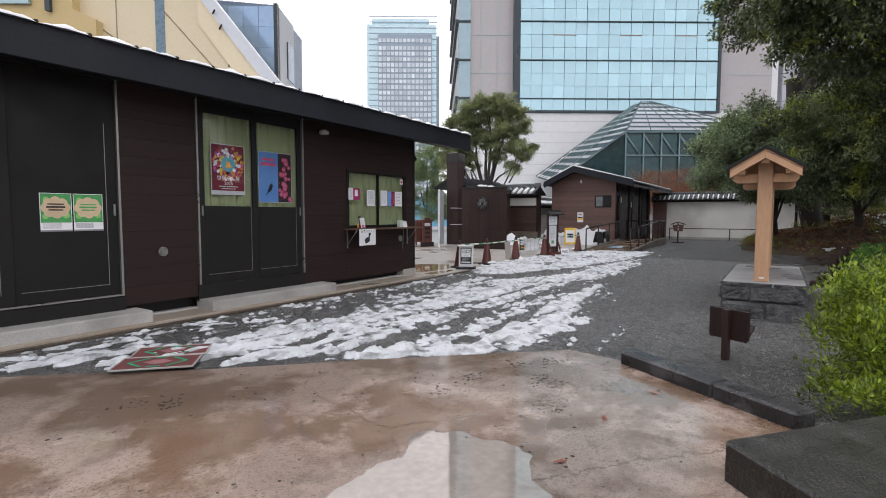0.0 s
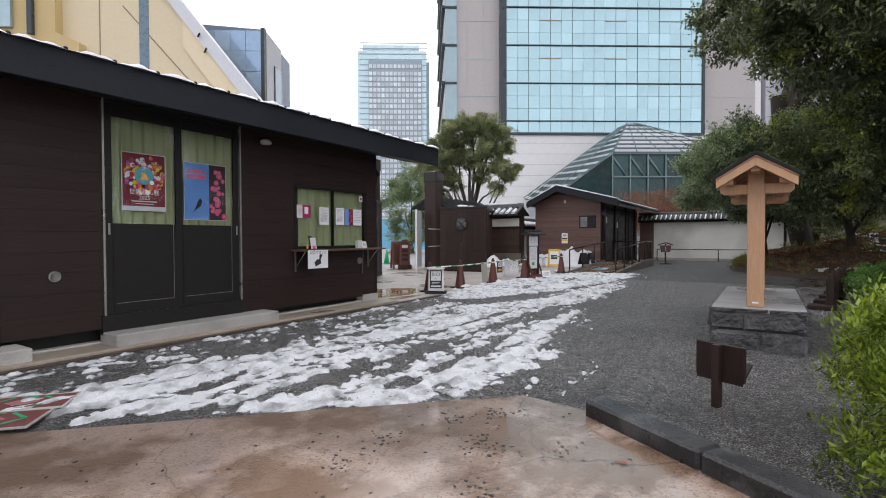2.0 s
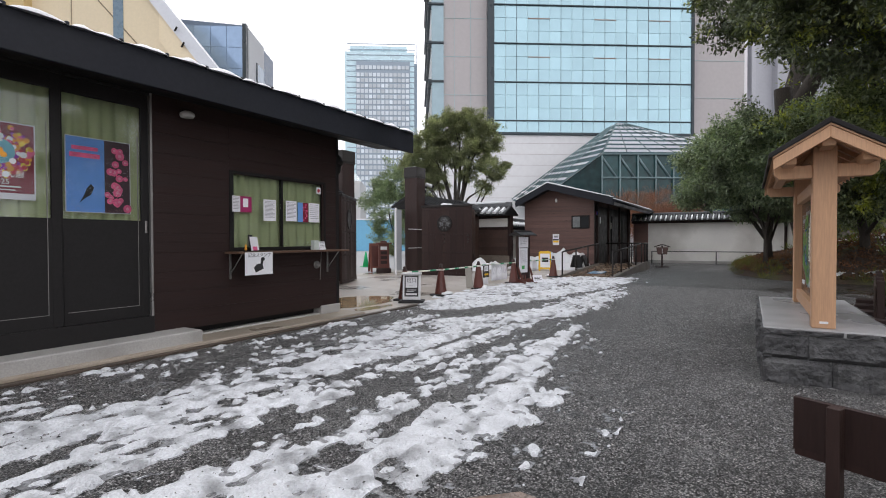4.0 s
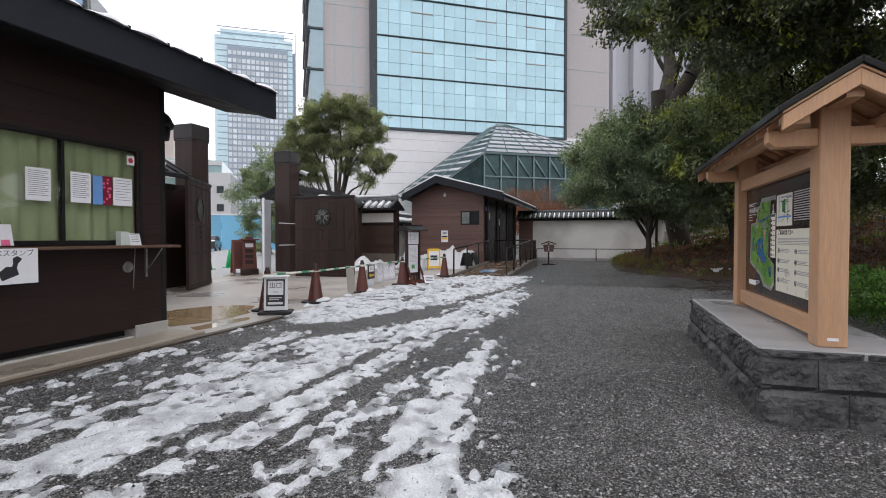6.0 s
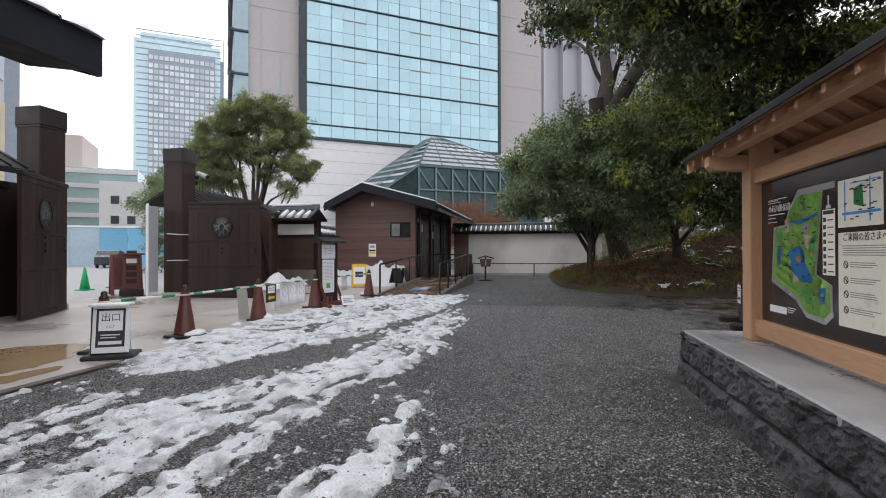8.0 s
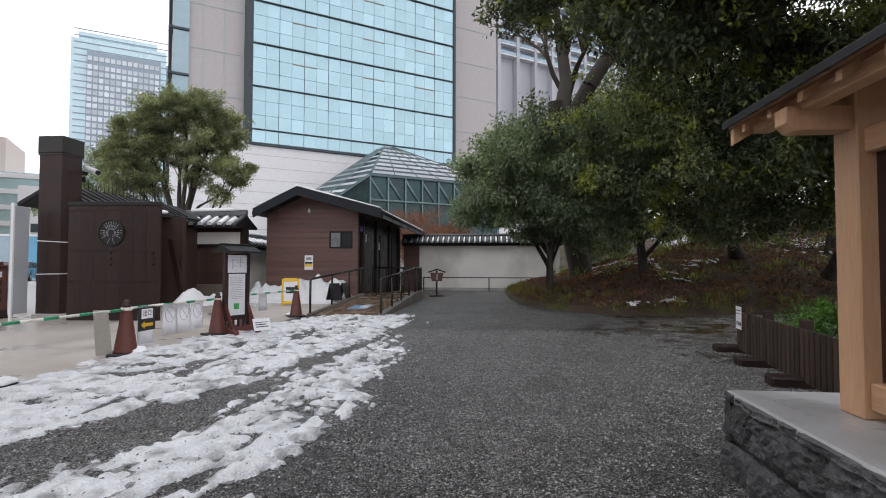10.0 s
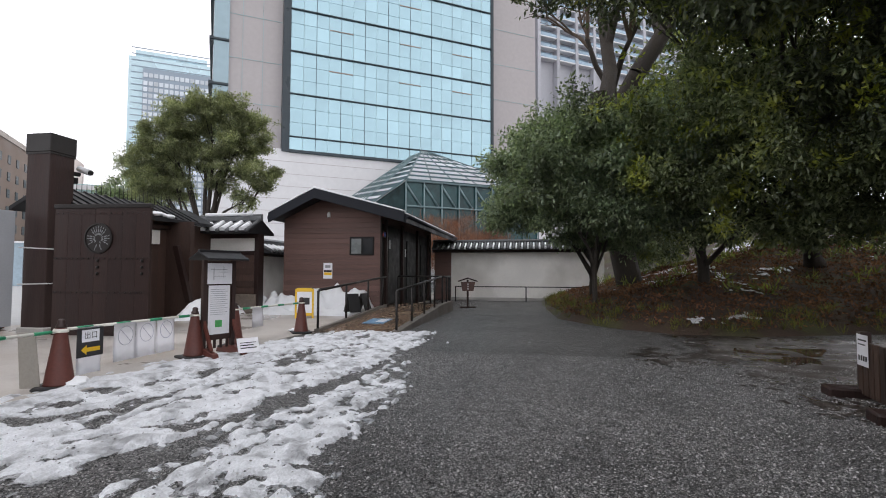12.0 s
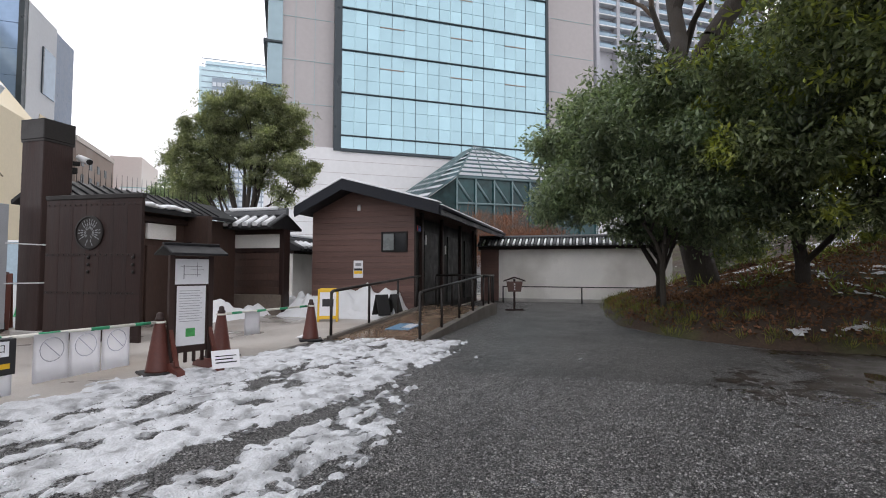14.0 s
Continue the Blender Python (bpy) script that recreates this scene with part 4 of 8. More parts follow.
for pts_, m_ in (([(0.56, 0.85), (0.66, 0.86), (0.68, 0.79), (0.58, 0.78)], M_DEEP), ([(0.26, 0.66), (0.34, 0.66), (0.33, 0.58), (0.25, 0.59)], M_DEEP), ([(0.70, 0.60), (0.79, 0.62), (0.76, 0.45), (0.70, 0.48)], M_DEEP), ([(0.60, 0.26), (0.76, 0.27), (0.74, 0.17), (0.66, 0.17)], M_DEEP), ([(0.60, 0.69), (0.70, 0.70), (0.69, 0.65), (0.61, 0.64)], M_LILAC), ([(0.64, 0.63), (0.73, 0.62), (0.71, 0.53), (0.66, 0.54)], M_PINK), ([(0.37, 0.74), (0.42, 0.75), (0.44, 0.66), (0.38, 0.65)], M_PINK), ([(0.48, 0.37), (0.56, 0.36), (0.55, 0.31), (0.49, 0.31)], M_PINK)):
    blob("map_grove", pts_, m_, 0.0032)
for k, (px, py, pr) in enumerate(((0.57, 0.47, 0.03), (0.86, 0.24, 0.015), (0.61, 0.82, 0.02), (0.66, 0.76, 0.02), (0.33, 0.46, 0.02), (0.74, 0.5, 0.02), (0.45, 0.58, 0.02), (0.79, 0.26, 0.014))):
    blob("map_feature", [(px + pr * math.cos(a) * 1.3, py + pr * math.sin(a)) for a in (0.2, 1.2, 2.4, 3.5, 4.6, 5.6)], M_TAN, 0.0055)
# dots of writing on the map
rm = random.Random(8)
marks = []
for _ in range(70):
    px, py = rm.uniform(0.24, 0.98), rm.uniform(0.05, 0.88)
    if py < 0.45 - 0.4 * (px - 0.2) or (px > 0.8 and py > 0.24):
        continue
    w = rm.uniform(0.012, 0.03)
    marks.append((px, px + w, py, py + 0.008))
bars(marks, INK, panel, PM @ Matrix.Translation((0, 0, 0.006)), "map_names")
part("legend", bx(0.865, 1.0, 0.37, 0.775, 0, 0.0015), M_CREAM, panel, "cream legend strip", PM)
bars([(0.925, 0.985, 0.39 + k * 0.045, 0.397 + k * 0.045) for k in range(8)] + [(0.875, 0.905, 0.383 + k * 0.045, 0.410 + k * 0.045) for k in range(8)] + [(0.875, 0.99, 0.745, 0.768)], INK, panel, PM @ Matrix.Translation((0, 0, 0.0015)))
part("area_map", bx(1.035, 1.44, 0.655, 0.93, 0, 0.0015), M_CREAM, panel, "cream street map", PM)
blob("area_green", [(1.19, 0.78), (1.19, 0.87), (1.27, 0.89), (1.28, 0.76)], mat("map_dark_green", (0.05, 0.30, 0.10), 0.4, 0.1), 0.003)
bars([(1.08, 1.42, 0.725, 0.74), (1.10, 1.11, 0.69, 0.92), (1.33, 1.338, 0.68, 0.92), (1.16, 1.42, 0.90, 0.906)], M_BLUE, panel, PM @ Matrix.Translation((0, 0, 0.0015)), "streets")
bars([(rm.uniform(1.07, 1.38), 0, rm.uniform(0.68, 0.91), 0) for _ in range(1)] and [(a, a + 0.03, b_, b_ + 0.007) for a, b_ in [(rm.uniform(1.07, 1.40), rm.uniform(0.68, 0.91)) for _ in range(24)]], INK, panel, PM @ Matrix.Translation((0, 0, 0.003)))
bars([(1.48, 1.96 - 0.08 * rm.random(), 0.92 - k * 0.019, 0.928 - k * 0.019) for k in range(13)], M_GREY, panel, PM, "print", label="white lines of print")
part("rules_sheet", bx(1.035, 2.02, 0.08, 0.625, 0, 0.0015), M_CREAM, panel, "cream sheet of visitor rules", PM)
PM2 = PM @ Matrix.Translation((0, 0, 0.0015))
bars([(1.08, 1.94 - 0.1 * rm.random(), 0.545 - k * 0.013, 0.550 - k * 0.013) for k in range(5)] + [(x0 + 0.06, x0 + 0.25 + 0.1 * rm.random(), z0 + dz, z0 + dz + 0.005) for x0 in (1.09, 1.52) for z0 in (0.42, 0.33, 0.25, 0.16) for dz in (0.03, 0.018, 0.006)], GREYINK, panel, PM2)
for x0 in (1.09, 1.52):
    for z0 in (0.42, 0.33, 0.25, 0.16):
        b = bmesh.new()
        for k in range(14):
            a0, a1 = math.tau * k / 14, math.tau * (k + 1) / 14
            tube((x0 + 0.022 + 0.02 * math.cos(a0), z0 + 0.02 + 0.02 * math.sin(a0), 0.001), (x0 + 0.022 + 0.02 * math.cos(a1), z0 + 0.02 + 0.02 * math.sin(a1), 0.001), 0.0028, n=4, bm=b)
        tube((x0 + 0.008, z0 + 0.034, 0.001), (x0 + 0.036, z0 + 0.006, 0.001), 0.0028, n=4, bm=b)
        part("pictogram", b, INK, panel, "black prohibition ring", PM2)
lettering("heading", "ご来園の皆さまへ", 0.05, INK, panel, PM2 @ pose(1.08, 0.595, 0), align="LEFT")
WHITEINK = mat("white_print", (0.7, 0.7, 0.7), 0.5, 0.03, 2, 20, 0)
lettering("title", "小石川後楽園", 0.058, WHITEINK, panel, PM @ pose(0.10, 0.835, 0), align="LEFT")
bars([(0.10, 0.26, 0.895, 0.901), (0.10, 0.40, 0.905, 0.909), (0.10, 0.30, 0.88, 0.885), (0.10, 0.36, 0.79, 0.797), (0.10, 0.22, 0.765, 0.77), (0.10, 0.24, 0.735, 0.74), (0.40, 0.52, 0.115, 0.120), (0.40, 0.50, 0.10, 0.105), (0.40, 0.48, 0.085, 0.09)], WHITEINK, panel, PM)
part("key_strip", bx(0.12, 0.385, 0.065, 0.115, 0, 0.0015), PAPER, panel, "white key strip", PM)
b = bmesh.new()
bx(0.925, 0.935, 0.78, 0.86, 0, 0.0015, 0, b)
bx(0.905, 0.955, 0.78, 0.80, 0, 0.0015, 0, b)
part("north_mark", b, WHITEINK, panel, "", PM)

# ---- small sign seen from behind, kerb and block ----
small = thing("small_sign", "small dark brown sign on a post, seen from behind", "sign", pose(5.36, 0.19, gz(5.36, 0.19), 0, 0, -28))
part("post", bx(-0.028, 0.028, -0.03, 0.03, -0.1, 0.50, 0.004), GATEWOOD, small)
part("board", prism([(-0.2, 0.22), (0.2, 0.22), (0.2, 0.50), (-0.2, 0.50)], 0, 0.03, 0.06, bev=0.004), GATEWOOD, small, "brown board")
part("tray", prism([(0.03, 0.20), (0.16, 0.34), (0.16, 0.36), (0.03, 0.235)], 1, -0.19, 0.19), GATEWOOD, small, "slanted lower board")
kerb = thing("kerb_stone", "wet dark granite kerb edging the gravel", "kerb")
K0, K1 = Vector((4.50, 0.92, 0)), Vector((3.62, -0.36, 0))
kd = (K1 - K0).normalized()
ang = math.degrees(math.atan2(kd.y, kd.x))
for k, (a, b_) in enumerate(((0.0, 0.97), (0.975, 1.60))):
    part("kerb_block", bx(a, b_, -0.09, 0.11, -0.2, 0.165, 0.02), mat("kerb_granite", (0.020, 0.020, 0.022), 0.3, 0.5, 4, 60, 0.8, dirt=(0.22, 0.22, 0.23), dirt_amount=0.3, rough_var=0.2) if k == 0 else bpy.data.materials["kerb_granite"], kerb, "", pose(K0.x, K0.y, gz(4, 0), 0, 0, ang))
MOSSY = mat("mossy_block", (0.018, 0.017, 0.014), 0.35, 0.6, 5, 60, 1.0, dirt=(0.10, 0.10, 0.095), dirt_amount=0.35, rough_var=0.2)
blk = solid("stone_block", prism([(2.60, -0.01), (3.62, -0.86), (3.0, -1.6), (1.95, -0.62)], 2, -0.2, 0.20, bev=0.02), MOSSY, "low wet mossy concrete block beside the kerb", "block")

# ---- main gate ----
BAND = mat("iron_band", (0.02, 0.017, 0.016), 0.45, 0.3, 3, 30, 0.2, metal=0.3)
GATEROOF = mat("gate_roof_sheet", (0.016, 0.016, 0.018), 0.55, 0.25, 2, 30, 0.15, spec=0.25)


def gate_pillar(x0, x1, y0, y1, h, label):
    g = thing("gate_pillar", label, "gate pillar", group="gate pillars")
    part("shaft", bx(x0, x1, y0, y1, 0.1, h - 0.42, 0.015), GATEWOOD, g)
    part("collar", bx(x0 - 0.012, x1 + 0.012, y0 - 0.012, y1 + 0.012, h - 0.44, h - 0.40, 0.004), BAND, g)
    part("cap", bx(x0 - 0.02, x1 + 0.02, y0 - 0.02, y1 + 0.02, h - 0.40, h - 0.04, 0.012), BAND, g, "dark metal cap")
    xm, ym = (x0 + x1) / 2, (y0 + y1) / 2
    b = bmesh.new()
    top = b.verts.new((xm, ym, h + 0.03))
    ring = [b.verts.new(c) for c in ((x0 - 0.02, y0 - 0.02, h - 0.04), (x1 + 0.02, y0 - 0.02, h - 0.04), (x1 + 0.02, y1 + 0.02, h - 0.04), (x0 - 0.02, y1 + 0.02, h - 0.04))]
    for i in range(4):
        b.faces.new((ring[i], ring[(i + 1) % 4], top))
    b.faces.new(ring[::-1])
    part("cap_top", b, BAND, g)
    part("base_stone", bx(x0 - 0.05, x1 + 0.05, y0 - 0.05, y1 + 0.05, -0.1, 0.12, 0.02), STEP, g, "grey base stone")
    return g


gate_pillar(17.56, 18.10, 10.88, 11.42, 3.93, "tall square dark timber gate pillar with a camera and guard strips")
gate_pillar(14.0, 14.55, 11.2, 11.75, 4.04, "tall square dark timber gate pillar with a metal cap")


def gate_leaf(m, length, h, label):
    """A studded plank gate leaf with a pierced round crest."""
    g = thing("gate_leaf", label, "gate", m, group="gate leaves")
    n = 7
    w = length / n
    me = mesh_of("plank", bx(0.0006, w - 0.0006, -0.03, 0.03, 0.0, h - 0.06, 0.002))
    for k in range(n):
        part("plank", me, GATEWOOD, g, "", pose(k * w, 0, 0))
    for z in (0.06, 0.78, 1.42, h - 0.2):
        part("iron_band", bx(0.0, length, -0.034, 0.034, z, z + 0.05, 0.002), GATEWOOD, g)
        st = bmesh.new()
        for k in range(int(length / 0.11)):
            lathe([(0.013, 0), (0.011, 0.008), (0.004, 0.012)], 7, st, Matrix.Translation((0.06 + k * 0.11, -0.034, z + 0.025)) @ Matrix.Rotation(math.pi / 2, 4, "X"))
        tagged(part("stud_row", st, BAND, g), kind="stuff")
    part("top_rail", bx(-0.02, length + 0.02, -0.05, 0.05, h - 0.08, h, 0.01), BAND, g)
    cx_, cz_ = length * 0.47, 1.82
    upright = Matrix.Translation((cx_, -0.031, cz_)) @ Matrix.Rotation(math.pi / 2, 4, "X")
    cr = part("crest", lathe([(0.29, 0.0), (0.29, 0.022), (0.262, 0.026), (0.258, 0.008), (0.0005, 0.007)], 32, None, upright, smooth=False), BAND, g, "pierced round metal crest")
    # Sky light through the gaps is painted on as a pale colour.
    leafm = bpy.data.materials.get("crest_gap_skylight") or mat("crest_gap_skylight", (0.26, 0.27, 0.28), 0.6, 0.2, 8, 30, 0.1)
    lv = bmesh.new()
    # three mallow leaves: rays of gaps fanning from three stems, the lower ones thinned
    for a0 in (90, 210, 330):
        for k in range(-3, 4):
            for r_, size in ((0.085, 0.020), (0.15, 0.026), (0.21, 0.020)):
                a = math.radians(a0 + k * 15 * (1.15 - r_))
                if math.sin(a) * r_ < -0.05 and (k + int(r_ * 100)) % 3:
                    continue
                tmp = bmesh.new()
                bmesh.ops.create_circle(tmp, cap_ends=True, segments=7, radius=size)
                absorb(lv, tmp, upright @ Matrix.Translation((r_ * math.cos(a), r_ * math.sin(a), 0.0105)) @ Matrix.Rotation(a, 4, "Z") @ Matrix.Diagonal((1.3, 0.42, 1, 1)))
    part("openwork", lv, leafm, cr, "openwork leaf crest gaps, painted pale for the sky behind")
    hd = mesh_of("boss", lathe([(0.03, 0), (0.026, 0.02), (0.01, 0.03)], 8, None, Matrix.Rotation(math.pi / 2, 4, "X")))
    for xx in (length * 0.47, length * 0.93):
        for z in (1.16, 1.28, 1.4):
            part("boss", hd, BAND, g, "", pose(xx, -0.035, z))
    return g


gate_leaf(pose(17.5, 10.62, 0.0, 0, 0, -86), 1.95, 2.47, "open studded dark timber gate leaf with a round crest")
gate_leaf(pose(12.76, 10.16, 0.03, 0, 0, 29), 1.93, 2.5, "open studded dark timber gate leaf folded back beside the pillar")


def wall_roof(x0, x1, yc, z, half, g, snow=0.5, seed=0, tiles=True):
    """A small tiled wall roof along x: both slopes of pan and roll tiles, a ridge, and lumps of snow."""
    rise = half * 0.5
    part("roof_bed", prism([(yc - half, z), (yc, z + rise), (yc + half, z), (yc + half, z - 0.06), (yc - half, z - 0.06)], 0, x0, x1), GATEROOF, g)
    roll = mesh_of("roll_tile", tube((0, 0, 0), (0, half * 0.98, rise * 0.98), 0.058, n=8))
    cap = mesh_of("end_tile", lathe([(0.06, 0), (0.06, 0.02), (0.03, 0.03)], 10, None, Matrix.Rotation(math.pi / 2, 4, "X")))
    n = int((x1 - x0) / 0.28)
    for k in range(n):
        xx = x0 + 0.12 + k * (x1 - x0 - 0.2) / max(n - 1, 1)
        part("roll_tile", roll, TILE, g, "", pose(xx, yc - half, z + 0.01))
        part("end_tile", cap, TILE, g, "", pose(xx, yc - half, z + 0.01))
    part("ridge", bx(x0, x1, yc - 0.07, yc + 0.07, z + rise - 0.02, z + rise + 0.12, 0.02), TILE, g)
    part("ridge_roll", tube((x0, yc, z + rise + 0.14), (x1, yc, z + rise + 0.14), 0.05, n=10), TILE, g)
    if snow:
        rs = random.Random(seed)
        for k in range(n - 1):
            if rs.random() > snow:
                continue
            xx = x0 + 0.12 + (k + 0.5) * (x1 - x0 - 0.2) / max(n - 1, 1)
            L = rs.uniform(0.55, 0.8)
            b = bmesh.new()
            tube((xx, yc - half - 0.01, z + 0.03), (xx, yc - half * (1 - L), z + rise * L + 0.035), 0.085, 0.07, 8, b)
            part("snow_patch", b, CLEAN_SNOW, g, "white snow lying between the tiles")
        if snow > 0.4:
            part("snow_ridge", tube((x0 + 0.2, yc - 0.03, z + rise + 0.185), (x1 - 0.3, yc - 0.03, z + rise + 0.185), 0.055, 0.05, 8), CLEAN_SNOW, g, "white snow along the ridge")


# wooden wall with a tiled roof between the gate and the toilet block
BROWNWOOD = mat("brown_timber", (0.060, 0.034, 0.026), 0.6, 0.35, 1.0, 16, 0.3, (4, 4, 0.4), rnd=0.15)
yw = thing("side_wall", "brown timber wall with a white plaster band under a snowy tiled roof", "wall", pose(22.95, 11.35, 0, 0, 0, -90))
part("stone_base", bx(0.0, 1.72, -0.04, 0.36, -0.1, 0.55, 0.02), mat("base_stone_tan", (0.16, 0.13, 0.105), 0.6, 0.3, 3, 20, 0.4), yw)
pm_ = mesh_of("panel_board", bx(0.06, 1.64, 0.06, 0.10, 0.003, 0.187, 0.004))
for k in range(6):
    part("panel_board", pm_, BROWNWOOD, yw, "", pose(0, 0, 0.56 + k * 0.19))
part("backing", bx(0.04, 1.66, 0.095, 0.2, 0.5, 1.75), BROWNWOOD, yw)
part("plaster_band", bx(0.06, 1.64, 0.08, 0.24, 1.82, 2.20), WHITEWALL, yw, "white plaster band")
part("beam", bx(-0.02, 1.72, 0.02, 0.30, 1.70, 1.82, 0.01), GATEWOOD, yw)
part("beam", bx(-0.02, 1.72, 0.02, 0.30, 2.20, 2.33, 0.01), GATEWOOD, yw)
for xx in (0.0, 1.70):
    part("post", bx(xx - 0.07, xx + 0.07, 0.01, 0.31, 0.0, 2.33, 0.01), GATEWOOD, yw)
wall_roof(-0.25, 1.78, 0.16, 2.38, 0.70, yw, 1.0, 2)
gw = thing("gate_side_wall", "dark roofed timber wall joining the gate pillar, with iron spikes", "wall")
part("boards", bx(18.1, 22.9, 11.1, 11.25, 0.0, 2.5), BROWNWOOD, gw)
part("end_boards", bx(21.05, 21.2, 10.4, 11.1, 0.0, 2.5), BROWNWOOD, gw)
part("plaster_band", bx(19.95, 20.75, 11.04, 11.1, 1.9, 2.25), WHITEWALL, gw, "white plaster panel")
part("low_door", bx(19.95, 20.7, 11.03, 11.1, 0.05, 1.75, 0.01), BROWNWOOD, gw, "low plank door")
part("brace", prism([(20.5, 1.85), (20.62, 1.85), (21.35, 0.0), (21.2, 0.0)], 1, 10.35, 10.5, bev=0.008), GATEWOOD, gw, "slanting timber brace")
part("beam", bx(18.1, 21.2, 10.98, 11.1, 2.28, 2.4, 0.01), GATEWOOD, gw)
part("roof", prism([(10.75, 2.55), (11.6, 2.98), (12.4, 2.55), (12.4, 2.47), (11.6, 2.9), (10.75, 2.47)], 0, 18.05, 22.6), GATEROOF, gw, "dark sheet roof")
rib_ = mesh_of("roof_rib", tube((0, 10.76, 2.57), (0, 11.6, 3.0), 0.018, n=6))
for k in range(14):
    part("roof_rib", rib_, GATEROOF, gw, "", pose(18.2 + k * 0.28, 0, 0))
spike = mesh_of("spike", tube((0, 0, 0), (0, 0, 0.34), 0.009, 0.003, 5))
for k in range(30):
    part("spike", spike, BAND, gw, "", pose(18.2 + k * 0.13, 11.6, 2.97))
b = bmesh.new()
for k in range(9):
    bmesh.ops.create_icosphere(b, subdivisions=2, radius=0.12, matrix=Matrix.Translation((19.4 + k * 0.17, 10.86 + 0.05 * math.sin(k * 2.1), 2.62 + 0.02 * math.sin(k * 1.3))) @ Matrix.Diagonal((1.2, 1.3, 0.5, 1)))
part("snow_lump", b, CLEAN_SNOW, gw, "white snow on the roof edge", smooth=True)
# the same wall on the near side of the gate, behind the office
gl = thing("gate_side_wall", "dark roofed timber wall beside the ticket office, with iron spikes and posters", "wall")
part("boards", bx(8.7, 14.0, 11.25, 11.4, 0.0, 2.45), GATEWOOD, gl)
part("plaster_band", bx(11.2, 12.9, 11.1, 11.15, 1.95, 2.25), WHITEWALL, gl, "white plaster band")
for xx in (9.3, 11.1, 12.95):
    part("post", bx(xx - 0.08, xx + 0.08, 11.02, 11.16, 0.0, 2.45, 0.01), GATEWOOD, gl)
part("beam", bx(8.7, 13.3, 11.0, 11.15, 2.3, 2.42, 0.01), GATEWOOD, gl)
part("roof", prism([(10.6, 2.62), (11.5, 3.1), (12.4, 2.62), (12.4, 2.52), (11.5, 3.0), (10.6, 2.52)], 0, 8.7, 13.4), GATEROOF, gl, "dark sheet roof")
for k in range(17):
    part("roof_rib", rib_, GATEROOF, gl, "", pose(8.8 + k * 0.28, -0.14, 0.08))
for k in range(34):
    part("spike", spike, BAND, gl, "", pose(8.8 + k * 0.13, 11.5, 3.08))
b = bmesh.new()
for k in range(12):
    bmesh.ops.create_icosphere(b, subdivisions=2, radius=0.13, matrix=Matrix.Translation((10.4 + k * 0.2, 10.82 + 0.1 * math.sin(k * 1.7), 2.78 + 0.05 * math.sin(k * 2.9))) @ Matrix.Diagonal((1.4, 1.5, 0.6, 1)))
part("snow_lump", b, CLEAN_SNOW, gl, "white snow on the roof", smooth=True)

# ---- toilet block ----
WX, WY0, WY1 = 24.0, 6.21, 9.33
wc = thing("toilet_block", "reddish-brown boarded toilet block with a snowy gabled roof", "building")
part("shell", bx(WX + 0.04, 31.8, WY0 + 0.04, WY1, 0.0, 2.75), DARK, wc, "dark walls")


def gable(y):
    """The underside of the roof above the front wall."""
    return 3.52 - 0.264 * (8.0 - y) if y < 8.0 else 3.52 - 0.5 * (y - 8.0)


part("gable", prism([(WY0 + 0.04, 2.7), (WY1, 2.7), (WY1, gable(WY1)), (8.0, gable(8.0)), (WY0 + 0.04, gable(WY0))], 0, WX + 0.012, 31.8), WC_BOARD, wc)
n = 22
for k in range(n):
    z0, z1 = 0.0 + k * 0.16, 0.158 + k * 0.16
    ya, yb = WY0, WY1
    while gable(ya) < z1 and ya < 8.0:
        ya += 0.02
    while gable(yb) < z1 and yb > 8.0:
        yb -= 0.02
    if yb - ya < 0.15:
        break
    part("board", bx(WX, WX + 0.03, ya, yb, z0, z1, 0.004), WC_BOARD, wc)
part("corner_board", bx(WX - 0.008, WX + 0.06, WY0 - 0.03, WY0 + 0.0, 0.0, 2.95, 0.004), GATEWOOD, wc)
RW0, RW1 = 23.25, 32.6
part("roof", prism([(5.25, 2.84), (8.0, 3.58), (9.5, 2.88), (9.5, 2.78), (8.0, 3.48), (5.25, 2.74)], 0, RW0 + 0.02, RW1), GATEROOF, wc)
part("bargeboard", prism([(5.27, 2.63), (8.0, 3.38), (9.45, 2.68), (9.45, 2.97), (8.0, 3.67), (5.27, 2.94)], 0, RW0 - 0.04, RW0 + 0.02, bev=0.006), FASCIA, wc, "wide dark bargeboard")
part("fascia", bx(RW0, RW1, 5.22, 5.27, 2.62, 2.88, 0.006), FASCIA, wc, "dark eave fascia")
part("snow_edge", prism([(5.3, 2.95), (8.0, 3.675), (9.4, 3.0), (9.4, 3.02), (8.0, 3.73), (5.3, 2.985)], 0, RW0 - 0.05, RW0 + 0.3, bev=0.008), CLEAN_SNOW, wc, "thin white snow on the roof edge")
roll2 = mesh_of("snow_roll", tube((0, 0, 0), (0, 0.5, 0.135), 0.035, n=7))
for k in range(30):
    part("snow_roll", roll2, CLEAN_SNOW, wc, "white snow between the roof ribs", pose(RW0 + 0.35 + k * 0.3, 5.24, 2.885))
# side wall, its entrances flat black panels painted for the shade inside
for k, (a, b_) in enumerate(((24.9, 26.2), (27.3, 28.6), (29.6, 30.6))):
    part("entrance", bx(a, b_, WY0 - 0.002, WY0 + 0.035, 0.22, 2.35), RUBBER, wc, "flat black panel painted for the shade in an entrance")
for xx in (24.6, 26.6, 28.9, 31.0):
    part("side_post", bx(xx - 0.07, xx + 0.07, WY0 - 0.05, WY0 + 0.04, 0.0, 2.85, 0.006), GATEWOOD, wc)
part("gutter", tube((RW0, 5.2, 2.80), (RW1, 5.2, 2.80), 0.05, n=8), FASCIA, wc)
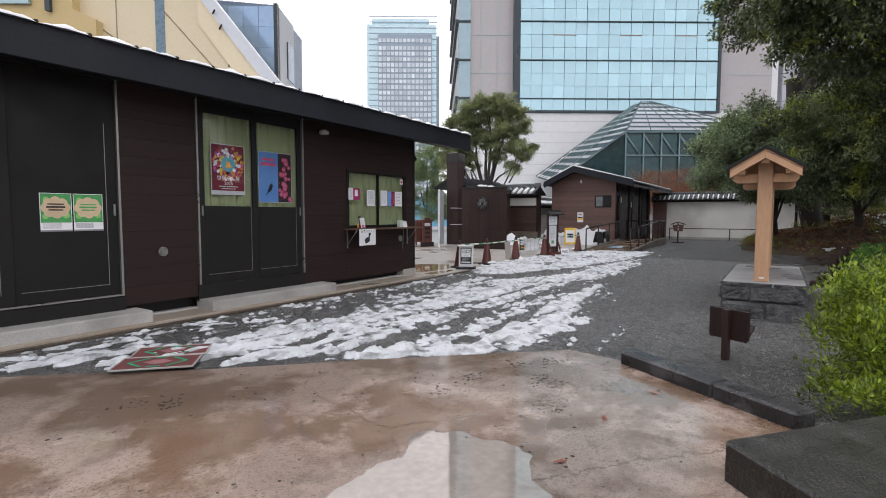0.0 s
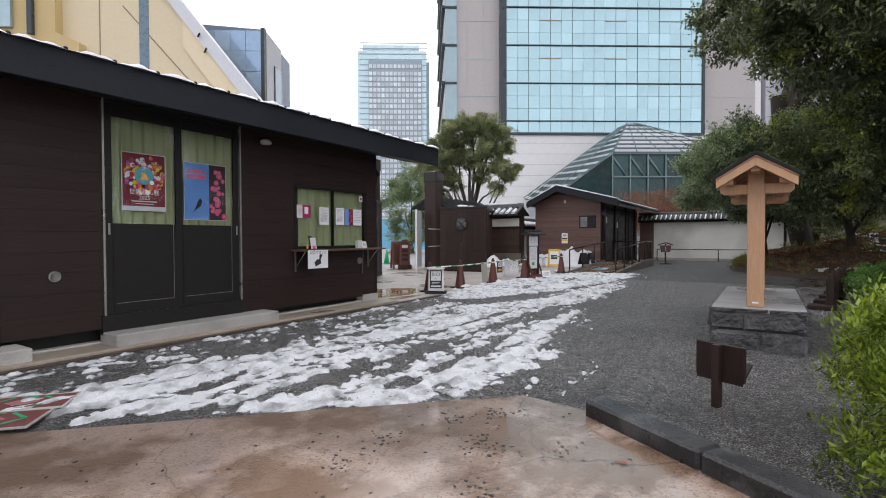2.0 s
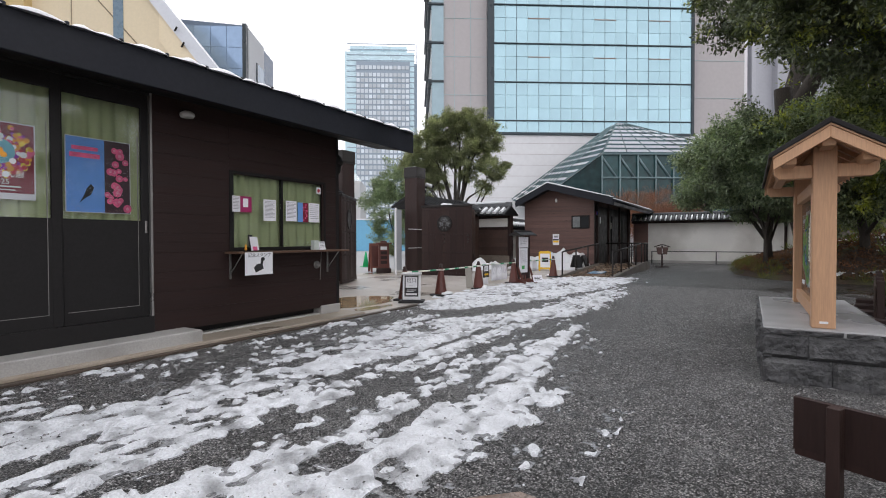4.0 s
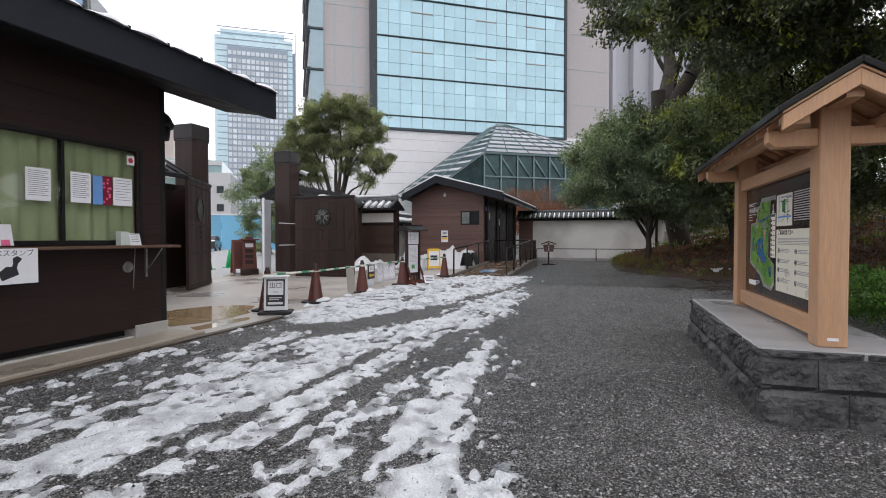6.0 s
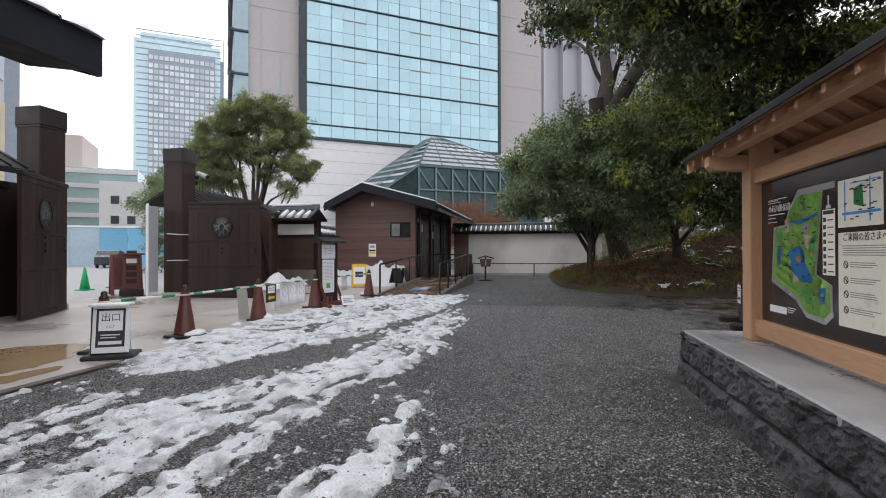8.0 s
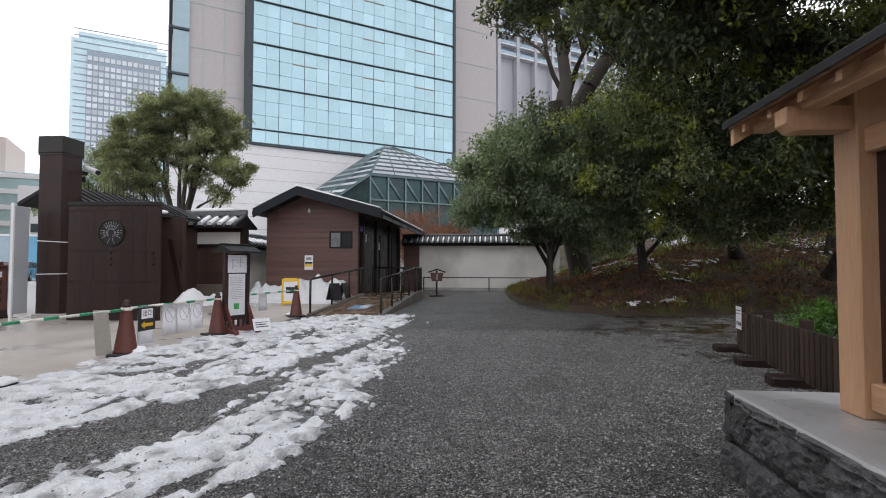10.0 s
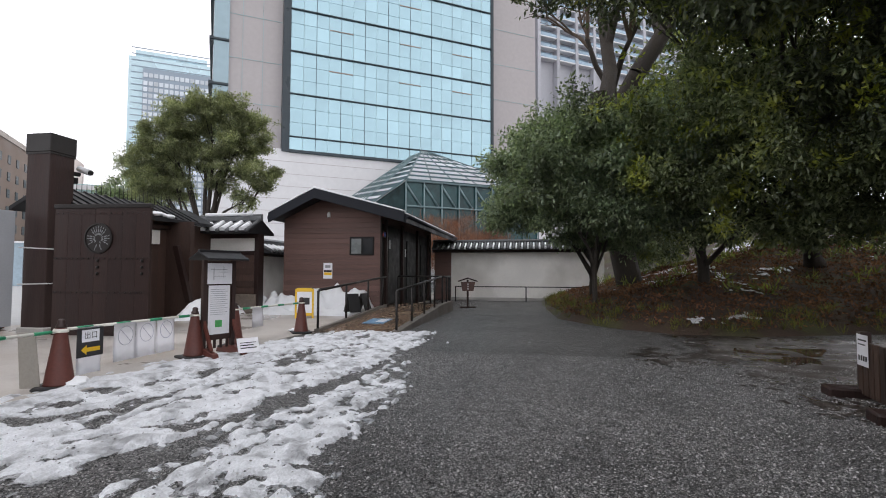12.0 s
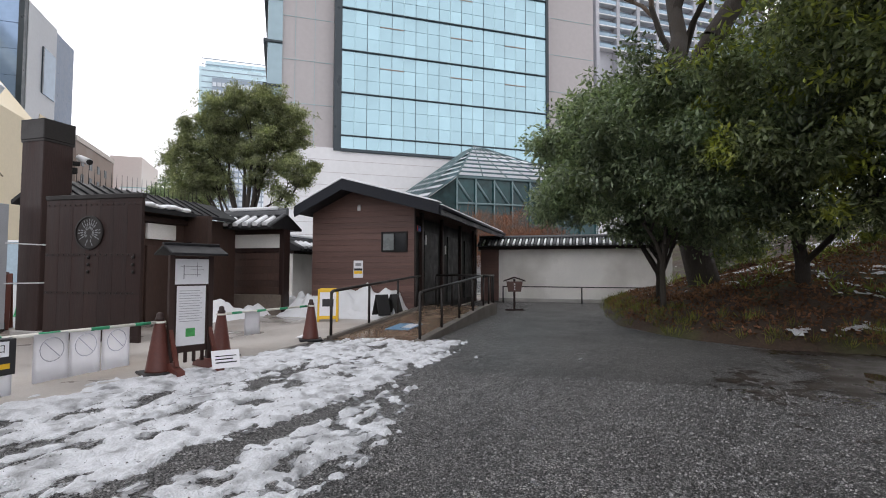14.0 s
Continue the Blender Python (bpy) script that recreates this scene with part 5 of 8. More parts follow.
SIGNW = mat("sign_white", (0.70, 0.71, 0.72), 0.4, 0.05, 2, 20, 0)
for xx, zz in ((24.75, 1.95), (26.75, 1.75)):
    part("door_sign", bx(xx, xx + 0.12, WY0 - 0.07, WY0 - 0.05, zz, zz + 0.28, 0.003), SIGNW, wc, "small white door sign")
pic = part("pictogram_sign", bx(24.05, 24.42, WY0 - 0.05, WY0 - 0.03, 2.28, 2.46), DARK, wc, "small pictogram panel")
for k, colr in enumerate(((0.5, 0.03, 0.03), (0.04, 0.08, 0.5), (0.04, 0.08, 0.5))):
    c = lathe([(0.03, -0.07), (0.045, -0.02), (0.03, 0.02), (0.02, 0.03), (0.026, 0.05), (0.02, 0.075)], 8, None, Matrix.Translation((24.11 + k * 0.12, WY0 - 0.056, 2.37)) @ Matrix.Diagonal((1, 0.2, 1, 1)))
    part("pictogram", c, mat("pictogram_%s" % ("red", "blue", "navy")[k], colr, 0.5, 0.05), pic)
win = thing("window_2", "small sliding window with a dark frame in the toilet block", "window", kind="structure")
f = bmesh.new()
for q in ((6.40, 6.45, 1.72, 2.28), (7.12, 7.17, 1.72, 2.28), (6.45, 7.12, 2.23, 2.28), (6.45, 7.12, 1.72, 1.77), (6.77, 6.80, 1.77, 2.23)):
    bx(WX - 0.03, WX + 0.03, q[0], q[1], q[2], q[3], 0.003, f)
part("window_frame", f, DARK, win)
part("pane", bx(WX - 0.012, WX - 0.004, 6.80, 7.12, 1.77, 2.23), mat("frosted_pane", (0.20, 0.22, 0.22), 0.3, 0.1, 2, 20, 0.05), win, "frosted pane")
part("pane", bx(WX - 0.012, WX - 0.004, 6.45, 6.77, 1.77, 2.23), mat("dark_pane", (0.02, 0.022, 0.024), 0.08, 0.1, 2, 20, 0), win, "dark pane")
ns = thing("wall_notice", "small white and yellow notice on the toilet block wall", "notice", pose(WX - 0.004, 0, 0))
part("sheet", bx(-0.008, -0.001, 7.72, 8.01, 1.01, 1.49, 0.002), PAPER, ns)
part("yellow_band", bx(-0.011, -0.008, 7.74, 7.99, 1.12, 1.20), YELLOW, ns, "yellow band")
part("black_band", bx(-0.011, -0.008, 7.74, 7.99, 1.21, 1.27), INK, ns, "black band")
part("print", bx(-0.011, -0.008, 7.78, 7.95, 1.34, 1.42), GREYINK, ns)
wcam = thing("wall_lamp", "small white spotlight below the gable", "lamp", pose(WX - 0.03, 7.85, 2.98))
part("head", lathe([(0.05, -0.09), (0.055, -0.02), (0.04, 0.05), (0.02, 0.07)], 12), SIGNW, wcam)
part("bracket", bx(0, 0.05, -0.02, 0.02, 0.02, 0.08, 0.004), SIGNW, wcam)

# ---- ramp with handrails ----
ramp = thing("ramp", "concrete access ramp with dark steel handrails", "ramp")
WETTAN = mat("wet_tan_concrete", (0.20, 0.14, 0.095), 0.22, 0.2, 1.2, 60, 0.1, rough_var=0.15)
part("deck", prism([(19.1, -0.2), (25.6, -0.2), (25.6, 0.2), (24.0, 0.2), (19.1, -0.012)], 1, 4.42, 6.22), WETTAN, ramp, "wet tan ramp surface")
part("kerb_wall", prism([(19.05, -0.2), (25.7, -0.2), (25.7, 0.30), (24.0, 0.30), (19.05, 0.05)], 1, 4.26, 4.42, bev=0.01), mat("ramp_kerb", (0.13, 0.115, 0.10), 0.5, 0.25, 2, 40, 0.2), ramp, "grey-brown kerb wall")
part("kerb_wall", prism([(19.05, -0.2), (23.9, -0.2), (23.9, 0.27), (19.05, 0.05)], 1, 5.95, 6.05, bev=0.01), bpy.data.materials["ramp_kerb"], ramp)
bl = part("blue_mark", prism([(20.35, 0.046), (21.2, 0.083), (21.2, 0.089), (20.35, 0.052)], 1, 5.0, 5.5), mat("blue_paint", (0.16, 0.30, 0.46), 0.35, 0.3, 8, 30, 0.1), ramp, "worn blue wheelchair marking")
part("mark_figure", prism([(20.6, 0.062), (21.1, 0.084), (21.1, 0.089), (20.6, 0.067)], 1, 5.05, 5.25), SIGNW, bl, "white figure")


def rail(name, y, x0, x1, posts):
    h = lambda xx: 0.05 + 0.25 * min(max((xx - 19.05) / 4.95, 0), 1)
    r_ = thing(name, "dark steel tube handrail along the ramp", "handrail", group="ramp handrails")
    b = bmesh.new()
    pts = [(x0, h(x0) + 0.74), (x0 + 0.06, h(x0) + 0.78)] + [(xx, h(xx) + 0.78) for xx in (24.0,) if x0 < xx < x1] + [(x1, h(x1) + 0.78)]
    for (xa, za), (xb, zb) in zip(pts, pts[1:]):
        tube((xa, y, za), (xb, y, zb), 0.028, n=8, bm=b)
    part("top_rail", b, BAND, r_, "dark steel top rail")
    for xx in posts:
        part("rail_post", tube((xx, y, h(xx) - 0.06), (xx, y, h(xx) + 0.77), 0.027, n=8), BAND, r_)
    return r_


rail("handrail", 4.34, 19.12, 25.6, (19.12, 20.4, 21.7, 23.0, 24.2, 24.9, 25.55))
rail("handrail", 6.0, 19.12, 23.9, (19.12, 20.7, 22.3, 23.6))
cr_ = thing("handrail", "dark steel tube barrier across the landing", "handrail")
part("top_rail", tube((25.65, 4.34, 1.08), (25.65, 6.1, 1.08), 0.028, n=8), BAND, cr_)
for yy in (4.4, 5.0, 5.6, 6.1):
    part("rail_post", tube((25.65, yy, -0.05), (25.65, yy, 1.07), 0.026, n=8), BAND, cr_)

# ---- white wall closing the yard ----
fw = thing("boundary_wall", "white plastered wall with a snowy tiled coping", "wall")
FWM = Matrix()
part("plaster", bx(32.0, 32.3, -1.3, 5.35, 0.12, 2.12), WHITEWALL, fw)
part("plinth", bx(31.96, 32.34, -1.3, 5.4, -0.1, 0.12, 0.02), STEP, fw, "grey stone footing")
part("post", bx(31.9, 32.3, 5.35, 6.1, 0.0, 2.2, 0.01), WC_BOARD, fw, "reddish timber end panel")
part("beam", bx(31.88, 32.42, -1.4, 6.2, 2.12, 2.24, 0.01), GATEWOOD, fw, "dark timber eave beam")
part("post", bx(31.93, 32.0, -0.98, -0.86, 0.1, 2.15, 0.01), GATEWOOD, fw)
part("roof_bed", prism([(31.55, 2.24), (32.15, 2.55), (32.75, 2.24)], 1, -1.4, 6.2), GATEROOF, fw)
rt = mesh_of("roll_tile", tube((31.5, 0, 2.26), (32.12, 0, 2.57), 0.055, n=8))
st_ = mesh_of("snow_patch", tube((31.52, 0, 2.285), (32.0, 0, 2.535), 0.048, 0.04, 7))
rs = random.Random(12)
for k in range(30):
    yy = 6.05 - k * 0.25
    part("roll_tile", rt, TILE, fw, "", pose(0, yy, 0))
    if rs.random() < (0.95 if yy > 0.5 else 0.5):
        part("snow_patch", st_, CLEAN_SNOW, fw, "white snow between the tiles", pose(0, yy - 0.125, 0))
part("ridge", tube((32.15, -1.4, 2.62), (32.15, 6.2, 2.62), 0.09, n=10), TILE, fw)
# low pipe fence before it
pf = thing("pipe_fence", "low thin dark pipe fence before the white wall", "fence")
part("pipe", tube((31.0, 5.0, 0.62), (31.0, -1.0, 0.62), 0.02, n=8), BAND, pf)
for yy in (5.0, 2.0, -1.0):
    part("fence_post", tube((31.0, yy, -0.1), (31.0, yy, 0.63), 0.025, n=8), BAND, pf)
# white wall piece between the timber wall and the toilet block
w2 = thing("boundary_wall", "short white plastered wall with a snowy tiled coping", "wall")
part("plaster", bx(25.2, 29, 10.75, 10.95, 0.0, 1.75), WHITEWALL, w2)
part("beam", bx(25.1, 29, 10.65, 11.05, 1.75, 1.85, 0.01), GATEWOOD, w2)
wall_roof(25.0, 29, 10.85, 1.9, 0.5, w2, 0.95, 5)

# ---- towers beyond the wall (in the city's own axes) ----
GLASSTOWER = mat("curtain_wall_glass", (0.42, 0.62, 0.69), 0.06, 0.10, 0.05, 0.3, 0.02, rnd=0.05, metal=0.6, rough_var=0.03)
MULLION = mat("mullion_dark", (0.03, 0.045, 0.055), 0.4, 0.1, 1, 10, 0)
MULLION_L = mat("mullion_pale", (0.42, 0.58, 0.60), 0.4, 0.1, 1, 10, 0)
TOWERSTONE = mat("tower_panel", (0.50, 0.47, 0.47), 0.6, 0.06, 0.05, 2, 0.05, rnd=0.05)
TOWERWHITE = mat("tower_base_panel", (0.80, 0.80, 0.81), 0.6, 0.05, 0.05, 2, 0.05, rnd=0.04)
TY = 69.6
VENT = mat("vent_brown", (0.30, 0.22, 0.18), 0.5, 0.1)


def city_thing(name, label, category):
    return thing(name, label, category, CITY)


tower = city_thing("glass_tower", "tall office tower with a pale turquoise glass curtain wall", "building")
GX0, GX1, GZ0 = 11.25, 38.0, 15.5
part("core", bx(3.5, 46.0, TY + 0.6, TY + 32, 0, 92), TOWERSTONE, tower, "grey panel-clad core")
part("base_wall", bx(2.9, 60, TY - 0.25, TY + 0.65, 0, GZ0), TOWERWHITE, tower, "white panelled base")
jl = bmesh.new()
for k in range(1, 11):
    bx(2.9, 60, TY - 0.27, TY - 0.2, GZ0 - k * 1.45, GZ0 - k * 1.45 + 0.05, 0, jl)
part("panel_joint", jl, TOWERSTONE, tower, "grey panel joints")
part("black_strip", bx(GX0 - 0.85, GX0, TY - 0.4, TY + 0.6, GZ0 - 0.3, 92), MULLION, tower, "black vertical strip")
part("edge_strip", bx(GX1, GX1 + 0.35, TY - 0.5, TY + 0.6, GZ0 - 0.3, 92), MULLION, tower, "dark vertical edge")
part("sill", bx(GX0, GX1, TY - 0.5, TY + 0.6, GZ0 - 0.35, GZ0, 0.03), MULLION, tower, "dark lower edge")
# floors: a dark transom every 5.05 m, three rows of panes between; a heavy mullion every second pane
FLOOR, COLS = 5.07, 18
pw = (GX1 - GX0) / COLS
pane_mesh = mesh_of("pane", bx(0.02, pw - 0.02, -0.03, 0.05, 0.02, FLOOR / 3 - 0.02))
floors = []
for fl in range(16):
    z0 = GZ0 + 1.54 + (fl - 1) * FLOOR
    floors.append(z0)
    for r in range(3):
        z = z0 + r * FLOOR / 3
        if z < GZ0 - 0.2 or fl > 6:
            continue
        for c in range(COLS):
            part("pane", pane_mesh, GLASSTOWER, tower, "", pose(GX0 + c * pw, TY - 0.3, z))
rest = bmesh.new()
for fl in range(7, 16):
    for r in range(3):
        bx(GX0, GX1, TY - 0.3, TY - 0.24, floors[fl] + r * FLOOR / 3 + 0.02, floors[fl] + (r + 1) * FLOOR / 3 - 0.02, 0, rest)
tagged(part("upper_panes", rest, GLASSTOWER, tower), kind="stuff")
part("backing", bx(GX0, GX1, TY - 0.24, TY + 0.6, GZ0, 92), MULLION_L, tower, "pale joints between the panes")
for z0 in floors[1:]:
    part("transom", bx(GX0, GX1, TY - 0.55, TY - 0.25, z0 - 0.055, z0 + 0.055), MULLION, tower, "dark horizontal ledge")
for c in range(1, COLS):
    mu = bmesh.new()
    w = 0.028 if c % 2 == 0 else 0.01
    bx(GX0 + c * pw - w, GX0 + c * pw + w, TY - 0.36, TY - 0.25, GZ0, 92, 0, mu)
    part("mullion", mu, MULLION if c % 2 == 0 else MULLION_L, tower, "thin vertical mullion")
for c, fl in ((3, 2), (3, 3), (9, 2), (9, 3), (3, 4), (9, 4), (14, 2), (14, 3)):
    part("vent_strip", bx(GX0 + c * pw, GX0 + (c + 2) * pw, TY - 0.38, TY - 0.3, floors[fl] + FLOOR * 0.66 - 0.07, floors[fl] + FLOOR * 0.66 + 0.05), VENT, tower, "brownish vent strip")
pj = bmesh.new()
for k in range(14):
    bx(3.45, GX0 - 0.85, TY + 0.55, TY + 0.6, GZ0 + k * 5.07, GZ0 + k * 5.07 + 0.05, 0, pj)
    bx(GX1 + 0.35, 46, TY + 0.55, TY + 0.6, GZ0 + k * 5.07, GZ0 + k * 5.07 + 0.05, 0, pj)
for xx in (6.0, 8.2):
    bx(xx, xx + 0.05, TY + 0.55, TY + 0.6, GZ0, 92, 0, pj)
part("panel_joints", pj, MULLION_L, tower, "fine panel joints")
# side face with stacked ledges
SIDEW = mat("side_glazing", (0.35, 0.47, 0.52), 0.12, 0.1, 0.1, 1, 0.02, metal=0.4)
part("side_glazing", bx(3.0, 3.5, TY + 0.5, TY + 32, 6, 92), SIDEW, tower, "blue-grey side windows")
part("side_corner", bx(3.0, 4.6, TY + 0.3, TY + 0.62, 6, 92), SIDEW, tower, "glazed corner")
for k in range(16):
    sl = bmesh.new()
    z = GZ0 + 1.7 + (k - 2) * FLOOR
    bx(2.55, 3.0, TY + 0.2, TY + 32, z - 0.25, z + 0.25, 0, sl)
    bx(2.55, 4.6, TY + 0.1, TY + 0.3, z - 0.12, z + 0.12, 0, sl)
    part("ledge", sl, MULLION, tower, "dark ledge round the corner")
sm = bmesh.new()
for k in range(20):
    bx(2.93, 3.0, TY + 1.5 + k * 1.55, TY + 1.62 + k * 1.55, 6, 92, 0, sm)
part("side_mullions", sm, TOWERWHITE, tower, "white side mullions")

# ---- glass pyramid ----
pyr = city_thing("glass_pyramid", "snow-streaked glass pyramid roof of an atrium", "building")
PGLASS = mat("atrium_glass", (0.27, 0.40, 0.43), 0.08, 0.15, 0.3, 4, 0.02, metal=0.35, rough_var=0.04)
PSTEEL = mat("atrium_steel", (0.15, 0.22, 0.23), 0.4, 0.1, 1, 10, 0.05)
AP = Vector((26.7, 66.6, 16.2))
EZP = 11.0
C0 = Vector((AP.x - 4.7, AP.y - 7.6, EZP))
C1 = Vector((AP.x + 12.0, AP.y - 7.6, EZP))
C2 = Vector((AP.x + 12.0, AP.y + 2.6, EZP))
C3 = Vector((AP.x - 13.2, AP.y + 1.6, 6.4))
L0 = C0 + (C3 - AP) * 0.6
corners = [C0, C1, C2, C3]


def slope(ring, rows_, cols, snowy):
    """One glazed slope between two edges that climb to the apex, with ribs and snow lying on its rows."""
    left, right = ring
    def at(edge, u):
        u *= len(edge) - 1
        i = min(int(u), len(edge) - 2)
        return edge[i].lerp(edge[i + 1], u - i)
    nrm = (right[0] - left[0]).cross(AP - left[0]).normalized()
    if nrm.z < 0:
        nrm = -nrm
    for k in range(rows_):
        u0, u1 = k / rows_, (k + 1) / rows_
        bm = bmesh.new()
        bm.faces.new([bm.verts.new(v) for v in ((at(left, u0), at(right, u0), at(right, u1), at(left, u1)) if k < rows_ - 1 else (at(left, u0), at(right, u0), AP))])
        bmesh.ops.solidify(bm, geom=list(bm.faces), thickness=0.12)
        part("glazing", bm, PGLASS, pyr)
        if snowy:
            e0, e1 = u0 + 0.06 / rows_, u0 + snowy / rows_
            bm = bmesh.new()
            bm.faces.new([bm.verts.new(v + nrm * 0.2) for v in (at(left, e0), at(right, e0), at(right, e1), at(left, e1))])
            bmesh.ops.solidify(bm, geom=list(bm.faces), thickness=0.07)
            part("snow_strip", bm, CLEAN_SNOW, pyr, "white snow on a row of glass")
    for k in range(cols + 1):
        w = k / cols
        p = at(left, 0).lerp(at(right, 0), w)
        q = at(left, 0.93).lerp(at(right, 0.93), w)
        part("rib", tube(p + nrm * 0.2, q + nrm * 0.2, 0.10 if k in (0, cols) else 0.06, n=5), PSTEEL, pyr, "pale steel rib")


slope(([C0, AP], [C1, AP]), 8, 6, 0.66)
slope(([C3, C3.lerp(AP, 0.5), AP], [L0, C0, AP]), 13, 6, 0.42)
slope(([C1, AP], [C2, AP]), 9, 4, 0.5)
# glazed walls under the eaves
LOWZ = 3.0
WALLGLASS = mat("atrium_wall_glass", (0.025, 0.075, 0.08), 0.1, 0.5, 0.25, 1.5, 0.02, spec=0.4)
part("glass_wall", bx(C0.x, C1.x, C0.y + 0.3, C0.y + 0.4, LOWZ, EZP), WALLGLASS, pyr, "dark glazed wall")
bm = bmesh.new()
bm.faces.new([bm.verts.new(v) for v in (C0 + Vector((0.1, 0.3, 0)), L0 + Vector((0.1, 0.3, 0)), Vector((L0.x, L0.y, LOWZ)), Vector((C0.x + 0.1, C0.y + 0.3, LOWZ)))])
bmesh.ops.solidify(bm, geom=list(bm.faces), thickness=0.1)
part("glass_wall", bm, WALLGLASS, pyr)
for k in range(9):
    p = C0.lerp(C1, k / 8)
    part("wall_post", tube((p.x, p.y + 0.1, LOWZ), (p.x, p.y + 0.1, EZP), 0.09, n=6), PSTEEL, pyr, "steel post")
    if k < 8:
        c = C0.lerp(C1, (k + 0.8) / 8)
        part("inner_beam", tube((p.x, p.y + 0.2, EZP - 0.3), (c.x, c.y + 0.2, EZP - 2.6), 0.13, n=6), PSTEEL, pyr, "slanting steel beam")
for z in (EZP, EZP - 2.7):
    part("wall_rail", tube((C0.x, C0.y + 0.1, z), (C1.x, C1.y + 0.1, z), 0.12, n=6), PSTEEL, pyr)

# ---- far tower ----
ft = city_thing("far_tower", "distant office tower with haze painted into its pale blue colours", "building")
# Distance haze is put into these pale bluish colours; the air stays clear.
FT = mat("far_hazed_glass", (0.58, 0.76, 0.82), 0.3, 0.08, 0.02, 0.2, 0, metal=0.2)
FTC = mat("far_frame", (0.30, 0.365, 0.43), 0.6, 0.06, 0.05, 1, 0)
FTW = mat("far_hazed_window", (0.70, 0.76, 0.81), 0.35, 0.12, 0.02, 0.2, 0, rnd=0.25)
FY0 = 420.0
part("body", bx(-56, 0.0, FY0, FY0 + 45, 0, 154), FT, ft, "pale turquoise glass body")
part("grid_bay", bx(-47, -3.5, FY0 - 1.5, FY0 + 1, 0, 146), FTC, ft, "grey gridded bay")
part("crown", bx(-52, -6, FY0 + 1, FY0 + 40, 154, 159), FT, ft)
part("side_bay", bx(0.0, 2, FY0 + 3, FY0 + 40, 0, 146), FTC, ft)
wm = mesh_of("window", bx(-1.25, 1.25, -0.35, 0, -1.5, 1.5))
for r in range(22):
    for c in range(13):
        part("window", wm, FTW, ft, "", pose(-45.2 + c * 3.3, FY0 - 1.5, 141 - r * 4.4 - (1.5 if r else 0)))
low = bmesh.new()
for r in range(22, 31):
    for c in range(13):
        bx(-46.45 + c * 3.3, -43.95 + c * 3.3, FY0 - 1.85, FY0 - 1.5, 141 - r * 4.4 - 3, 141 - r * 4.4, 0, low)
tagged(part("lower_windows", low, FTW, ft), kind="stuff")
hb = bmesh.new()
for r in range(36):
    bx(-54.3, 0.8, FY0 - 0.3, FY0, 6 + r * 4.4, 6.6 + r * 4.4, 0, hb)
    bx(2, 2.4, FY0 + 3, FY0 + 40, 6 + r * 4.4, 8 + r * 4.4, 0, hb)
tagged(part("floor_band", hb, FTC, ft), kind="stuff")

# ---- cream hall and blue-glass block behind the office ----
CREAM = mat("cream_panel", (0.74, 0.63, 0.44), 0.6, 0.05, 0.05, 3, 0.03)
OCHRE = mat("ochre_panel", (0.66, 0.50, 0.24), 0.6, 0.05, 0.05, 3, 0.03)
PALE = mat("pale_coping", (0.60, 0.62, 0.66), 0.4, 0.06, 0.2, 3, 0.02)
SLOT = mat("slot_grey", (0.13, 0.20, 0.26), 0.3, 0.1)
JOINT = mat("joint_ochre", (0.30, 0.24, 0.16), 0.6, 0.1)
NEARER = CITY @ Matrix.Translation((-2.7, 0, 0.25)) @ Matrix.Scale(0.81, 4)   # hall and blue block share one site
hall = city_thing("cream_hall", "cream panelled hall with a slanting pale roof edge", "building")
hall.matrix_basis = NEARER
HYc = 80.0
part("wall", prism([(-51, 0), (-22.0, 0), (-22.0, 20.4), (-23.6, 22.3), (-34.6, 36.6), (-51, 57.5)], 1, HYc, HYc + 14), CREAM, hall)
part("ochre_bay", prism([(-62, 0), (-47.6, 0), (-47.6, 30.5), (-51, 32), (-51, 60), (-62, 60)], 1, HYc - 1.6, HYc + 3), OCHRE, hall, "ochre projecting bay")
part("coping", prism([(-22.0, 20.3), (-34.6, 36.6), (-51, 57.5), (-49.6, 58.2), (-33.0, 37.2), (-21.0, 22.0)], 1, HYc - 0.5, HYc + 2), PALE, hall, "pale sloping roof edge")
part("slot", bx(-39.6, -38.2, HYc - 0.1, HYc + 0.1, 0, 41), SLOT, hall, "blue-grey vertical slot")
for (xa, za), (xb, zb) in (((-42.0, 36.6), (-20.0, 11.5)), ((-62, 31.2), (-51, 31.2)), ((-51, 32), (-40, 24)), ((-45.5, 0), (-45.5, 45)), ((-28.6, 24), (-28.6, 28))):
    part("panel_joint", tube((xa, HYc - 0.02, za), (xb, HYc - 0.02, zb), 0.09, n=4), JOINT, hall, "thin panel joint")
part("corner_window", bx(-75, -57, HYc - 2.2, HYc - 1.7, 32.5, 52), SIDEW, hall, "blue-grey corner glazing")
part("window_edge", bx(-54.6, -53.9, HYc - 2.3, HYc - 1.7, 31.5, 52), MULLION, hall, "black window edge")
for xx, z in ((-31.0, 31.8), (-30.0, 29.6)):
    part("spotlight", tube((xx, HYc, z), (xx + 0.9, HYc - 1.2, z + 0.3), 0.14, n=6), DARK, hall, "small spotlight on an arm")
